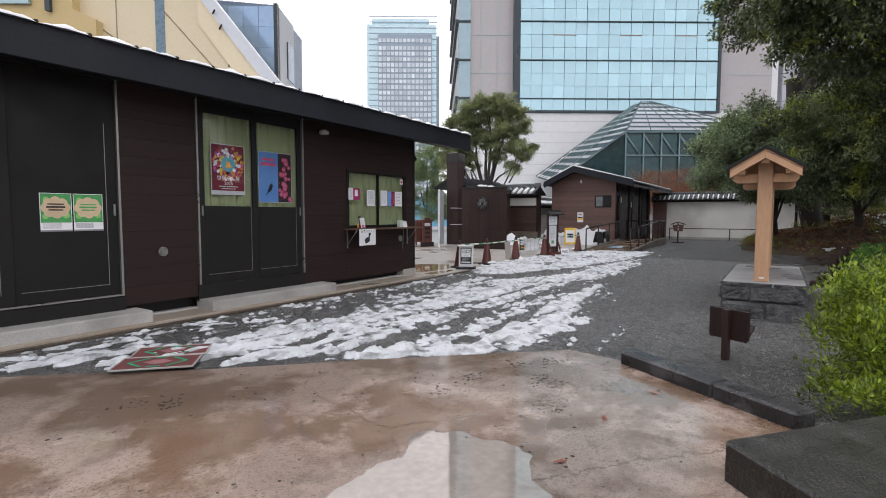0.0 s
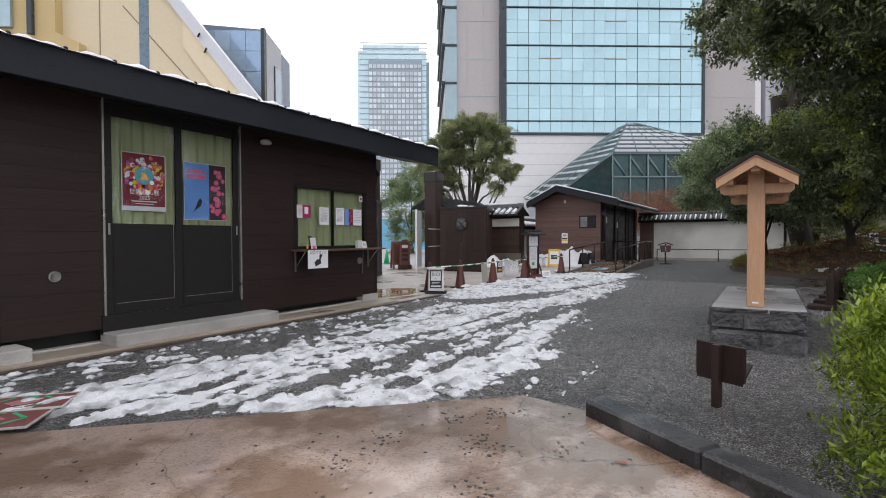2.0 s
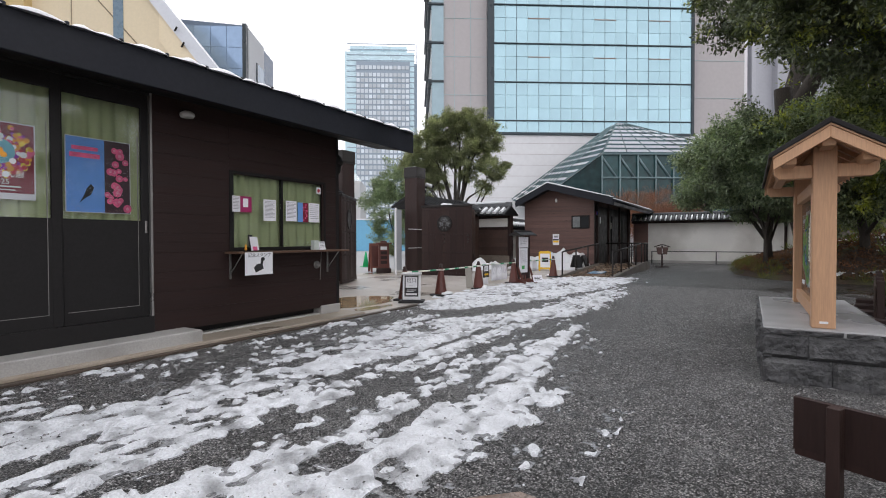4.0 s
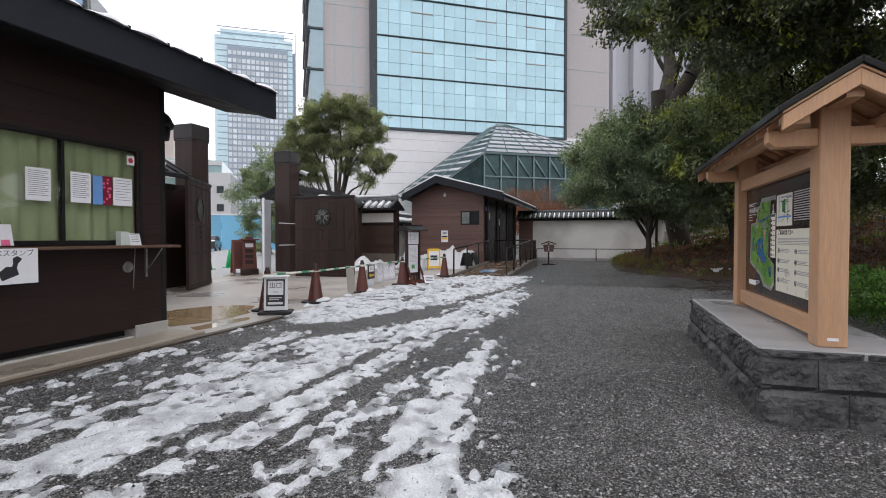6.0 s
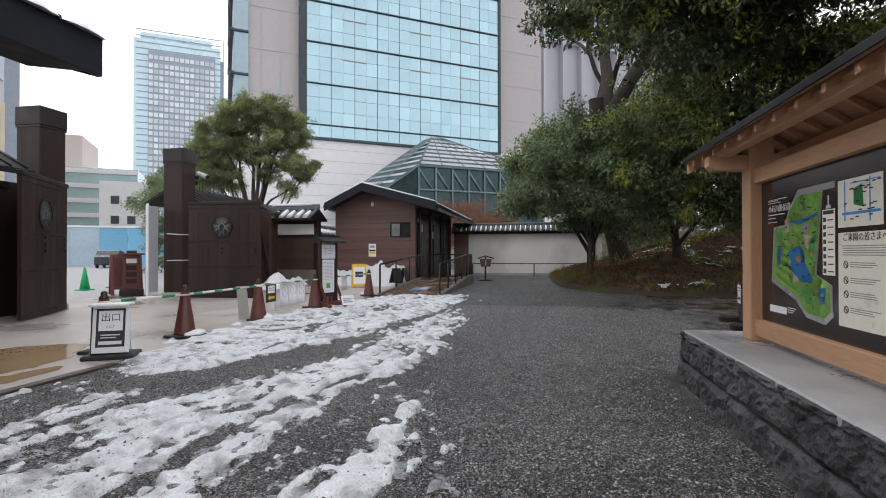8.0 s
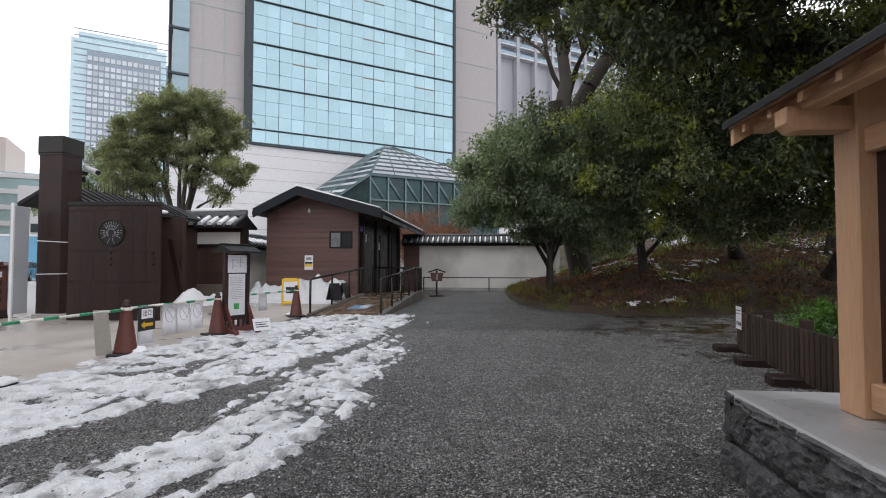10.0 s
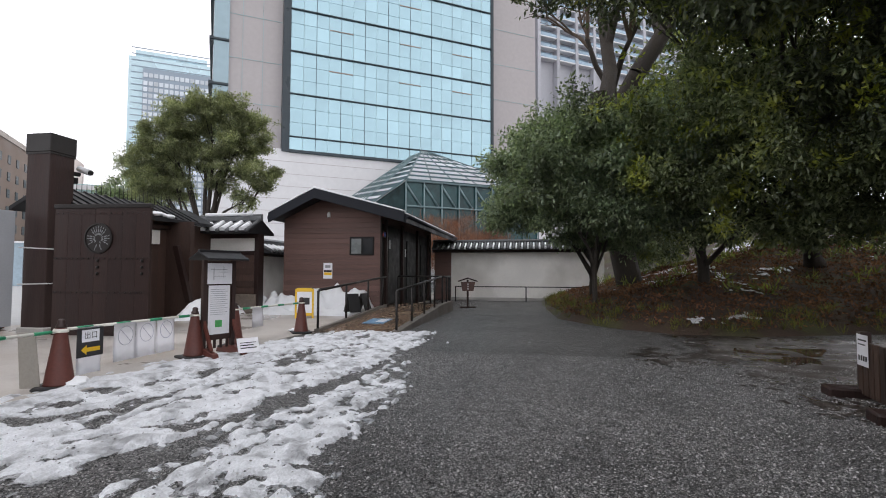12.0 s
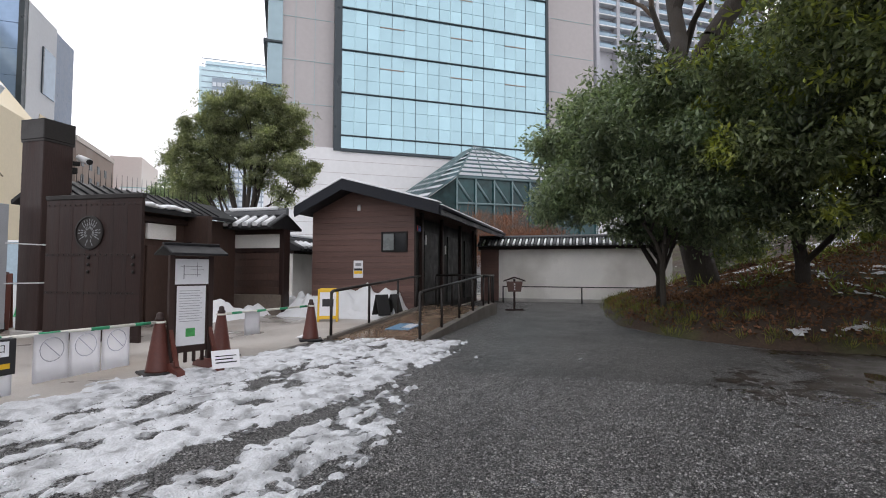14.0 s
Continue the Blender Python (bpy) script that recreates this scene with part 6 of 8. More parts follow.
# glazed gallery under the slanting edge
GAL = mat("gallery_glass", (0.24, 0.32, 0.40), 0.15, 0.15, 0.1, 1, 0.02, metal=0.4)
part("gallery", prism([(-22.0, 21.0), (-33.0, 37.2), (-33.0, 30.5), (-22.0, 15.5)], 1, HYc - 0.3, HYc - 0.05), CREAM, hall, "cream band below the roof edge")
blue = city_thing("blue_office", "blue-grey glass office block with pale end wall", "building")
BLUEG = mat("blue_glass", (0.30, 0.42, 0.60), 0.12, 0.1, 0.06, 1, 0.02, metal=0.5, rnd=0.10)
blue.matrix_basis = NEARER
BY = 102.0
part("core", prism([(-90, 0), (-28.2, 0), (-28.2, 42.2), (-90, 47)], 1, BY + 0.2, BY + 20), mat("blue_core", (0.16, 0.22, 0.32), 0.4, 0.1), blue)
bp_ = mesh_of("pane", bx(0.04, 2.96, -0.05, 0.1, 0.04, 3.96))
for c in range(17):
    for r in range(9):
        xx, z = -31.4 - c * 3.0, 6.0 + r * 4.0
        if z + 4 > 42.3:
            continue
        part("pane", bp_, BLUEG, blue, "", pose(xx, BY + 0.15, z))
part("dark_edge", bx(-28.4, -27.7, BY - 0.2, BY + 1, 0, 42.4), MULLION, blue, "dark vertical edge")
ENDW = mat("end_wall_panel", (0.60, 0.60, 0.62), 0.5, 0.05, 0.05, 2, 0.02)
part("end_wall", bx(-28.2, -27.6, BY + 1, BY + 11, 0, 42.0), ENDW, blue, "pale panelled end wall")
part("end_wall_base", bx(-27.9, -27.5, BY + 5.5, BY + 11, 0, 26), CREAM, blue, "cream end wall panel")
part("end_window", bx(-27.6, -27.45, BY + 6, BY + 10.5, 29.5, 37), GAL, blue, "tall end window")
part("end_window_edge", bx(-27.65, -27.4, BY + 5.7, BY + 6.1, 29.5, 37), MULLION, blue)

# ---- low buildings and hoarding seen through the gate ----
wh = city_thing("site_hoarding", "blue construction sheeting along the far pavement", "hoarding")
BLUES = mat("blue_sheet", (0.17, 0.44, 0.64), 0.5, 0.10, 0.3, 5, 0.1)
GREYS = mat("grey_sheet", (0.36, 0.46, 0.53), 0.5, 0.15, 0.4, 5, 0.1)
for k in range(16):
    part("sheet", bx(-34 + k * 2.3, -34 + k * 2.3 + 2.27, 62, 62.1, 0, 3.6, 0.01), GREYS if k < 11 else BLUES, wh)
part("top_rail", bx(-34, 3, 61.9, 62.0, 3.6, 3.75), TOWERWHITE, wh)
mid = city_thing("low_block", "small white low-rise block behind the hoarding", "building")
part("wall", bx(-14, -8.6, 90, 100, 0, 11.4), TOWERWHITE, mid)
for r in range(3):
    for c in range(2):
        part("window", bx(-12.6 + c * 2.0, -11.6 + c * 2.0, 89.85, 90.05, 2.6 + r * 2.8, 3.7 + r * 2.8, 0.02), MULLION, mid)
gl_ = city_thing("green_glass_block", "green-tinted glass office block down the street", "building")
part("body", bx(-38, -20, 170, 200, 0, 24.5), mat("greenish_glass", (0.46, 0.64, 0.64), 0.15, 0.1, 0.05, 1, 0, metal=0.3), gl_)
for r in range(6):
    part("band", bx(-38.2, -19.8, 169.7, 170, 3 + r * 4, 4.2 + r * 4), TOWERWHITE, gl_, "white spandrel band")
bt = city_thing("brown_block", "beige-brown low office block in the distance", "building")
bt.matrix_basis = CITY @ Matrix.Translation((-2.6, 0, 0))
BEIGE = mat("beige_brick", (0.26, 0.20, 0.165), 0.7, 0.06, 0.2, 3, 0.05)
part("body", bx(-45, -34.3, 135, 160, 0, 29.5), BEIGE, bt)
part("parapet", bx(-45.2, -34.1, 134.8, 160, 28.8, 29.9), mat("parapet_pale", (0.5, 0.45, 0.4), 0.6, 0.05), bt)
for r in range(6):
    for c in range(4):
        part("window", bx(-44 + c * 2.5, -42.4 + c * 2.5, 134.85, 135.05, 6 + r * 3.6, 7.8 + r * 3.6), GREYS, bt)
    for c in range(4):
        part("side_window", bx(-34.35, -34.2, 138 + c * 5, 139.6 + c * 5, 6 + r * 3.6, 7.8 + r * 3.6), MULLION, bt)
pk = city_thing("pale_block", "pale pinkish apartment block in the distance", "building")
part("body", bx(-42.0, -34, 175, 195, 0, 34), mat("pale_pink", (0.58, 0.50, 0.47), 0.7, 0.05), pk)

# ---- apartment tower glimpsed behind the trees ----
ap = city_thing("apartment_tower", "tall pale grey apartment tower with rows of balconies", "building")
APW = mat("apartment_wall", (0.50, 0.51, 0.55), 0.6, 0.06, 0.05, 2, 0.03)
APG = mat("apartment_glass", (0.34, 0.46, 0.56), 0.2, 0.15, 0.1, 1, 0, metal=0.3, rnd=0.25)
part("body", bx(86, 150, 131.5, 160, 0, 112), APW, ap, "pale grey walls")
part("corner_fin", bx(84.6, 86.2, 129.5, 133, 0, 112), TOWERWHITE, ap, "white corner fin")
slab_ = mesh_of("balcony_slab", bx(88, 150, 129.6, 131.6, 0, 0.35))
rail_ = mesh_of("balcony_rail", bx(88, 150, 129.6, 129.7, 0.35, 1.3))
win_ = mesh_of("window", bx(0, 4.6, 131.35, 131.55, 0.4, 2.7))
for r in range(20, 35):
    part("balcony_slab", slab_, TOWERWHITE, ap, "", pose(0, 0, r * 3.2))
    part("balcony_rail", rail_, APG, ap, "", pose(0, 0, r * 3.2))
    for c in range(9):
        part("window", win_, APG, ap, "", pose(89 + c * 6.8, 0, r * 3.2))
for c in range(10):
    part("pier", bx(87.4 + c * 6.8, 88.4 + c * 6.8, 129.4, 131.5, 0, 112), APW, ap)

# ---- bank under the trees ----
EDGE = [(34, 1.2), (28, 1.3), (23.3, 1.05), (21.3, 0.12), (20.1, -1.23), (20.0, -2.6), (21.0, -5.0), (21.0, -9.0), (19, -15), (12, -26)]


def edge_distance(X, Y):
    """Distance inside the bank's foot line, negative outside."""
    best = np.full(X.shape, 1e9)
    for (ax, ay), (bx_, by_) in zip(EDGE, EDGE[1:]):
        dx, dy = bx_ - ax, by_ - ay
        t = np.clip(((X - ax) * dx + (Y - ay) * dy) / (dx * dx + dy * dy), 0, 1)
        best = np.minimum(best, np.hypot(X - ax - t * dx, Y - ay - t * dy))
    xe = np.interp(-Y, [-p[1] for p in EDGE], [p[0] for p in EDGE], left=99)
    return np.where(X > xe, best, -best)


def bank_height(X, Y):
    d = edge_distance(X, Y)
    h = np.where(d > 0, 0.22 * (1 - np.exp(-d / 0.35)) + np.minimum(0.24 * d, 3.6), d * 0.6)
    return -0.03 + h + 0.14 * (vnoise(X * 1.2, Y * 1.2, 21) - 0.5) * np.clip(d, 0, 1) + 0.08 * (vnoise(X * 4, Y * 4, 22) - 0.5) * np.clip(d * 2, 0, 1)


LITTER = mat("leaf_litter", (0.052, 0.033, 0.021), 0.8, 0.5, 1.2, 20, 0.8, dirt=(0.07, 0.085, 0.025), dirt_amount=0.8, bump_dist=0.03)
solid("bank", sheet(np.arange(19, 46, 0.22), np.arange(-26, 1.6, 0.22), bank_height, lambda X, Y, Z: edge_distance(X, Y)[:-1, :-1] > -0.25), LITTER, "earth bank with leaf litter, moss and patches of snow", "ground", "structure")


def bank_snow(X, Y):
    n = vnoise(X * 0.6, Y * 0.6, 31) * 0.6 + vnoise(X * 2.5, Y * 2.5, 32) * 0.5 + vnoise(X * 8, Y * 8, 33) * 0.35
    d = edge_distance(X, Y)
    want = 1.06 - 0.42 * np.exp(-((X - 34) / 4) ** 2 - ((Y + 9.3) / 2.6) ** 2) - 0.32 * np.exp(-((d - 0.55) / 0.35) ** 2 - ((Y + 2.6) / 1.5) ** 2) - 0.12 * np.exp(-((X - 28) / 4) ** 2 - ((Y + 4) / 3) ** 2)
    return n - want


solid("snow_patches", sheet(np.arange(20, 44, 0.07), np.arange(-22, 1.0, 0.07), lambda X, Y: bank_height(X, Y) + 0.035, lambda X, Y, Z: (bank_snow(X, Y)[:-1, :-1] > 0) & (edge_distance(X, Y)[:-1, :-1] > 0.15)), SNOW, "patchy old snow on the bank", "snow", "stuff")


# ---- trees ----
def foliage_mat(name, dark, light, rough=0.45, tint=None, through_=0.35):
    m = bpy.data.materials.new(name)
    m.use_nodes = True
    nt = m.node_tree
    b = nt.nodes["Principled BSDF"]
    g = nt.nodes.new("ShaderNodeNewGeometry")
    mx = nt.nodes.new("ShaderNodeMix")
    mx.data_type = "RGBA"
    mx.inputs["A"].default_value, mx.inputs["B"].default_value = (*dark, 1), (*light, 1)
    nt.links.new(g.outputs["Random Per Island"], mx.inputs["Factor"])
    tc = nt.nodes.new("ShaderNodeTexCoord")
    ns_ = nt.nodes.new("ShaderNodeTexNoise")
    ns_.inputs["Scale"].default_value, ns_.inputs["Detail"].default_value = 1.1, 4
    nt.links.new(tc.outputs["Object"], ns_.inputs["Vector"])
    tone = nt.nodes.new("ShaderNodeMapRange")
    tone.inputs["From Min"].default_value, tone.inputs["From Max"].default_value = 0.32, 0.68
    tone.inputs["To Min"].default_value, tone.inputs["To Max"].default_value = 0.55, 1.5
    nt.links.new(ns_.outputs["Fac"], tone.inputs["Value"])
    tinted = nt.nodes.new("ShaderNodeMix")
    tinted.data_type = "RGBA"
    tinted.inputs["B"].default_value = (*(tint or light), 1)
    pick = nt.nodes.new("ShaderNodeMapRange")
    pick.inputs["From Min"].default_value, pick.inputs["From Max"].default_value = 0.56, 0.66
    pick.inputs["To Max"].default_value = 0.75 if tint else 0.0
    nt.links.new(ns_.outputs["Fac"], pick.inputs["Value"])
    nt.links.new(pick.outputs[0], tinted.inputs["Factor"])
    nt.links.new(mx.outputs["Result"], tinted.inputs["A"])
    mx = nt.nodes.new("ShaderNodeVectorMath")
    mx.operation = "SCALE"
    nt.links.new(tinted.outputs["Result"], mx.inputs[0])
    nt.links.new(tone.outputs[0], mx.inputs["Scale"])
    nt.links.new(mx.outputs[0], b.inputs["Base Color"])
    b.inputs["Roughness"].default_value = rough
    tl = nt.nodes.new("ShaderNodeBsdfTranslucent")
    bright = nt.nodes.new("ShaderNodeVectorMath")
    bright.operation = "MULTIPLY"
    bright.inputs[1].default_value = (1.5, 1.6, 0.8)
    nt.links.new(mx.outputs[0], bright.inputs[0])
    nt.links.new(bright.outputs[0], tl.inputs["Color"])
    both = nt.nodes.new("ShaderNodeMixShader")
    both.inputs["Fac"].default_value = through_
    nt.links.new(b.outputs["BSDF"], both.inputs[1])
    nt.links.new(tl.outputs["BSDF"], both.inputs[2])
    nt.links.new(both.outputs[0], nt.nodes["Material Output"].inputs["Surface"])
    return m


def leaf_mesh(centres, per, spread, length, width, seed, droop=0.3, flat=0.7):
    """Leaves folded along their midrib, strewn round the given twig ends."""
    rs = np.random.RandomState(seed)
    C = np.repeat(np.asarray(centres), per, axis=0)
    n = len(C)
    d = rs.normal(size=(n, 3))
    d /= np.linalg.norm(d, axis=1)[:, None]
    P = C + d * spread * rs.uniform(0.15, 1, (n, 1)) * np.array([1, 1, flat])
    ax = d * 0.7 + rs.normal(size=(n, 3)) * 0.6
    ax[:, 2] -= droop
    ax /= np.linalg.norm(ax, axis=1)[:, None]
    up = np.array([0, 0, 1.0]) + rs.normal(size=(n, 3)) * 0.45
    side = np.cross(ax, up)
    side /= np.linalg.norm(side, axis=1)[:, None] + 1e-6
    nor = np.cross(side, ax)
    L = length * rs.uniform(0.6, 1.25, (n, 1))
    W = width * rs.uniform(0.7, 1.2, (n, 1))
    mid = P + ax * L * 0.5
    v = np.stack([P, mid + side * W - nor * W * 0.35, P + ax * L, mid - side * W - nor * W * 0.35], 1).reshape(-1, 3)
    k = np.arange(n)[:, None] * 4
    faces = np.concatenate([k + np.array([[0, 1, 2]]), k + np.array([[0, 2, 3]])], 0)
    me = bpy.data.meshes.new("leaves")
    me.from_pydata(v.tolist(), [], faces.tolist())
    return me


def grow(base, tip_targets, r0, seed, lean=(0, 0, 0), fork=0.45):
    """A trunk and limbs that reach towards the given points; returns the mesh."""
    rg = random.Random(seed)
    b = bmesh.new()
    base = Vector(base)
    mean = sum((Vector(t) for t in tip_targets), Vector()) / len(tip_targets)
    top = base.lerp(mean, fork) + Vector(lean)
    n = 7
    pts = [base.lerp(top, i / n) + Vector((rg.uniform(-1, 1), rg.uniform(-1, 1), 0)) * 0.05 * (i > 0) for i in range(n + 1)]
    for i in range(n):
        u = i / n
        flare = 1.5 if i == 0 else 1.0
        tube(pts[i], pts[i + 1], r0 * (1 - 0.4 * u) * flare, r0 * (1 - 0.4 * (u + 1 / n)), 10, b, caps=False)
    for t in tip_targets:
        t = Vector(t)
        st = pts[rg.randint(n // 2, n)]
        m1 = st.lerp(t, 0.5) + Vector((rg.uniform(-0.3, 0.3), rg.uniform(-0.3, 0.3), rg.uniform(0.0, 0.5)))
        ra = r0 * rg.uniform(0.3, 0.45)
        tube(st, m1, ra, ra * 0.6, 7, b, caps=False)
        tube(m1, t, ra * 0.6, ra * 0.15, 6, b, caps=False)
        for _ in range(3):
            e = t + Vector((rg.uniform(-0.7, 0.7), rg.uniform(-0.7, 0.7), rg.uniform(-0.2, 0.6)))
            tube(m1.lerp(t, rg.uniform(0.2, 0.8)), e, ra * 0.25, ra * 0.06, 5, b, caps=False)
    return b


def crown_points(lobes, n, seed, shell=0.75):
    """Twig ends on the outer parts of uneven lobes (x, y, z, rx, ry, rz)."""
    rs = np.random.RandomState(seed)
    w = np.array([l[3] * l[4] * l[5] for l in lobes]) ** 0.7
    pick = rs.choice(len(lobes), n, p=w / w.sum())
    L = np.array(lobes)[pick]
    d = rs.normal(size=(n, 3))
    d /= np.linalg.norm(d, axis=1)[:, None]
    # the twigs gather in clumps, with gaps between them
    nc = 22
    cd_ = rs.normal(size=(len(lobes), nc, 3))
    cd_ /= np.linalg.norm(cd_, axis=2)[..., None]
    c_ = cd_[pick, rs.randint(0, nc, n)] * rs.uniform(0.7, 1.0, (n, 1))
    d = np.where(rs.uniform(0, 1, (n, 1)) < 0.85, c_ + d * rs.uniform(0.03, 0.30, (n, 1)), d * rs.uniform(shell, 1, (n, 1)))
    r = 1.0
    bump_ = 1 + 0.18 * np.sin(d[:, :1] * 7 + L[:, :1]) * np.sin(d[:, 1:2] * 6 + L[:, 1:2] * 2) + 0.1 * np.sin(d[:, 2:] * 9)
    return L[:, :3] + d * r * bump_ * L[:, 3:]


def tree(label, base, lobes, r0, twigs, per, leaf, material, seed, lean=(0, 0, 0), fork=0.45, spread=0.28, droop=0.3, shell=0.75, name="tree"):
    t = thing(name, label, "tree")
    part("trunk", grow(base, [l[:3] for l in lobes], r0, seed, lean, fork), BARK, t, "dark rough-barked trunk and limbs")
    pts = crown_points(lobes, twigs, seed, shell)
    part("crown", leaf_mesh(pts, per, spread, leaf[0], leaf[1], seed + 1, droop), material, t, "dense leaves")
    return t


EVERGREEN = foliage_mat("evergreen_leaf", (0.085, 0.125, 0.072), (0.31, 0.37, 0.25), 0.28)
DARKGREEN = foliage_mat("dark_leaf", (0.055, 0.075, 0.038), (0.25, 0.29, 0.165), 0.27, (0.32, 0.34, 0.06))
# Two darker copies of the dark leaf, canopy shade put into their colour.
SHADEGREEN = foliage_mat("shaded_leaf", (0.035, 0.05, 0.025), (0.13, 0.155, 0.08), 0.35, (0.20, 0.21, 0.04), 0.2)
MIDGREEN = foliage_mat("canopy_leaf", (0.036, 0.050, 0.026), (0.15, 0.18, 0.10), 0.3, (0.25, 0.27, 0.05), 0.24)
YOUNG = foliage_mat("young_leaf", (0.16, 0.20, 0.03), (0.36, 0.40, 0.06), 0.4)
YELLOWGREEN = foliage_mat("yellow_green_leaf", (0.07, 0.095, 0.022), (0.26, 0.28, 0.06), 0.4)
PINE = foliage_mat("clipped_leaf", (0.11, 0.13, 0.07), (0.34, 0.36, 0.22), 0.42)
FRESH = foliage_mat("bush_leaf", (0.05, 0.09, 0.01), (0.33, 0.42, 0.045), 0.4, None, 0.25)

tree("glossy evergreen tree with a dense bright crown", (25.2, -0.1, 0.4), [(24.2, 1.6, 4.0, 1.5, 1.4, 1.2), (23.6, 0.4, 4.6, 1.6, 1.6, 1.2), (22.6, 1.2, 3.7, 1.6, 1.5, 1.1), (23.0, -1.2, 3.8, 1.8, 1.9, 1.8), (22.2, -0.2, 3.1, 1.4, 1.5, 0.9), (24.8, 2.0, 3.3, 1.3, 1.2, 0.9), (23.4, -1.9, 4.7, 1.5, 1.5, 1.2), (22.0, -1.0, 3.6, 1.5, 1.5, 1.3), (21.9, 0.6, 3.9, 1.4, 1.4, 1.5), (23.6, 0.7, 2.75, 1.25, 1.2, 0.75), (24.7, -0.6, 2.5, 1.2, 1.2, 0.7)], 0.12, 5200, 30, (0.135, 0.03), EVERGREEN, 11, spread=0.32, shell=0.5)
lean_tree = tree("dark evergreen tree leaning over the yard", (23.4, -2.7, 0.3), [(20.8, -1.8, 4.4, 1.9, 1.9, 1.7), (20.2, -3.4, 5.4, 2.2, 2.2, 1.8), (21.8, -2.4, 2.8, 1.7, 1.8, 1.0), (19.4, -3.4, 3.8, 1.6, 1.8, 1.2), (21.6, -4.6, 3.6, 2.0, 2.0, 1.6), (22.6, -3.4, 6.0, 2.0, 2.0, 1.4), (20.4, -2.8, 2.9, 1.5, 1.6, 0.9), (20.9, -4.8, 2.6, 1.6, 1.7, 0.9)], 0.16, 3000, 30, (0.135, 0.03), DARKGREEN, 23, lean=(1.0, 0.75, 0.2), fork=0.62, spread=0.32, shell=0.5)
part("young_foliage", leaf_mesh(crown_points([(20.4, -1.7, 4.6, 1.9, 1.9, 1.7), (19.8, -3.2, 5.5, 2.2, 2.2, 1.8), (19.2, -3.2, 3.9, 1.6, 1.8, 1.2)], 70, 24, 0.9), 22, 0.3, 0.15, 0.03, 25, -0.1, 0.5), YOUNG, lean_tree, "yellow-green young leaf sprays")
canopy_tree = tree("tall dark evergreen with an overhanging canopy", (26.0, -6.5, 1.4), [(17.2, -1.6, 6.4, 1.8, 1.8, 1.3), (18.4, -1.0, 7.6, 2.2, 2.2, 1.4), (17.4, -3.2, 8.0, 2.6, 2.4, 1.8), (19.8, -3.6, 8.6, 2.6, 2.6, 2.2), (16.2, -1.4, 7.0, 1.7, 1.7, 1.0), (18.0, -5.0, 6.6, 2.4, 2.4, 1.8), (20.5, -1.5, 9.5, 2.2, 2.2, 1.8), (18.4, -4.6, 4.2, 1.9, 1.9, 1.2), (20.9, 0.4, 8.7, 1.7, 1.7, 1.2), (21.6, -0.7, 8.3, 1.6, 1.6, 1.0)], 0.2, 4000, 28, (0.16, 0.036), MIDGREEN, 37, fork=0.55, spread=0.34, shell=0.45)
part("young_foliage", leaf_mesh(crown_points([(17.2, -1.6, 5.9, 1.7, 1.7, 1.0), (18.4, -4.4, 4.3, 1.8, 1.8, 1.2), (17.8, -3.6, 6.0, 2.2, 2.2, 1.2)], 60, 26, 0.9), 22, 0.3, 0.14, 0.028, 27, -0.1, 0.5), YOUNG, canopy_tree, "yellow-green young leaf sprays")
tree("yellowish broad-leaved evergreen on the bank", (23.0, -7.6, 0.9), [(19.6, -6.0, 4.6, 1.9, 1.9, 1.6), (18.6, -7.6, 5.2, 2.2, 2.2, 2.0), (20.6, -7.4, 3.0, 1.8, 2.0, 1.0), (17.2, -6.8, 6.6, 2.0, 2.0, 1.6), (20.2, -9.4, 4.4, 2.2, 2.2, 2.0), (23.4, -8.6, 5.6, 2.4, 2.4, 2.0)], 0.16, 1900, 26, (0.15, 0.036), YELLOWGREEN, 41, spread=0.34, shell=0.45)
tree("big dark evergreen with a leaning trunk", (17.6, -6.4, 0.0), [(14.4, -3.6, 6.6, 2.0, 2.0, 1.2), (13.0, -5.4, 6.8, 2.4, 2.4, 1.6), (15.2, -5.6, 7.4, 2.4, 2.4, 1.8), (16.4, -7.8, 5.0, 2.2, 2.2, 2.0), (13.6, -7.8, 5.0, 2.2, 2.2, 2.2), (16.2, -5.0, 4.6, 1.6, 1.8, 1.0), (12.0, -8.6, 3.6, 2.4, 2.4, 2.0)], 0.2, 2800, 28, (0.15, 0.036), SHADEGREEN, 53, fork=0.5, spread=0.34, shell=0.45)
tree("dense dark evergreens higher on the bank", (30.0, -9.0, 3.0), [(30.0, -7.0, 7.0, 2.6, 2.8, 2.4), (29.0, -10.5, 7.4, 2.8, 2.8, 2.6), (27.0, -13.0, 6.4, 2.8, 2.8, 2.6), (33.0, -5.0, 8.0, 2.8, 2.8, 2.8), (24.0, -14.0, 5.0, 3.0, 3.0, 3.0), (28.0, -5.0, 9.0, 2.4, 2.4, 2.2)], 0.2, 1900, 20, (0.22, 0.05), DARKGREEN, 57, spread=0.5, shell=0.4)
def beside(l, z, r, rz):
    """A clump l metres along the row of the clipped tree's crown."""
    return (29.7 + 0.1775 * l + 0.25 * math.sin(7 * l), 16.35 - 0.984 * l + 0.25 * math.cos(5 * z), z, r, r, rz)


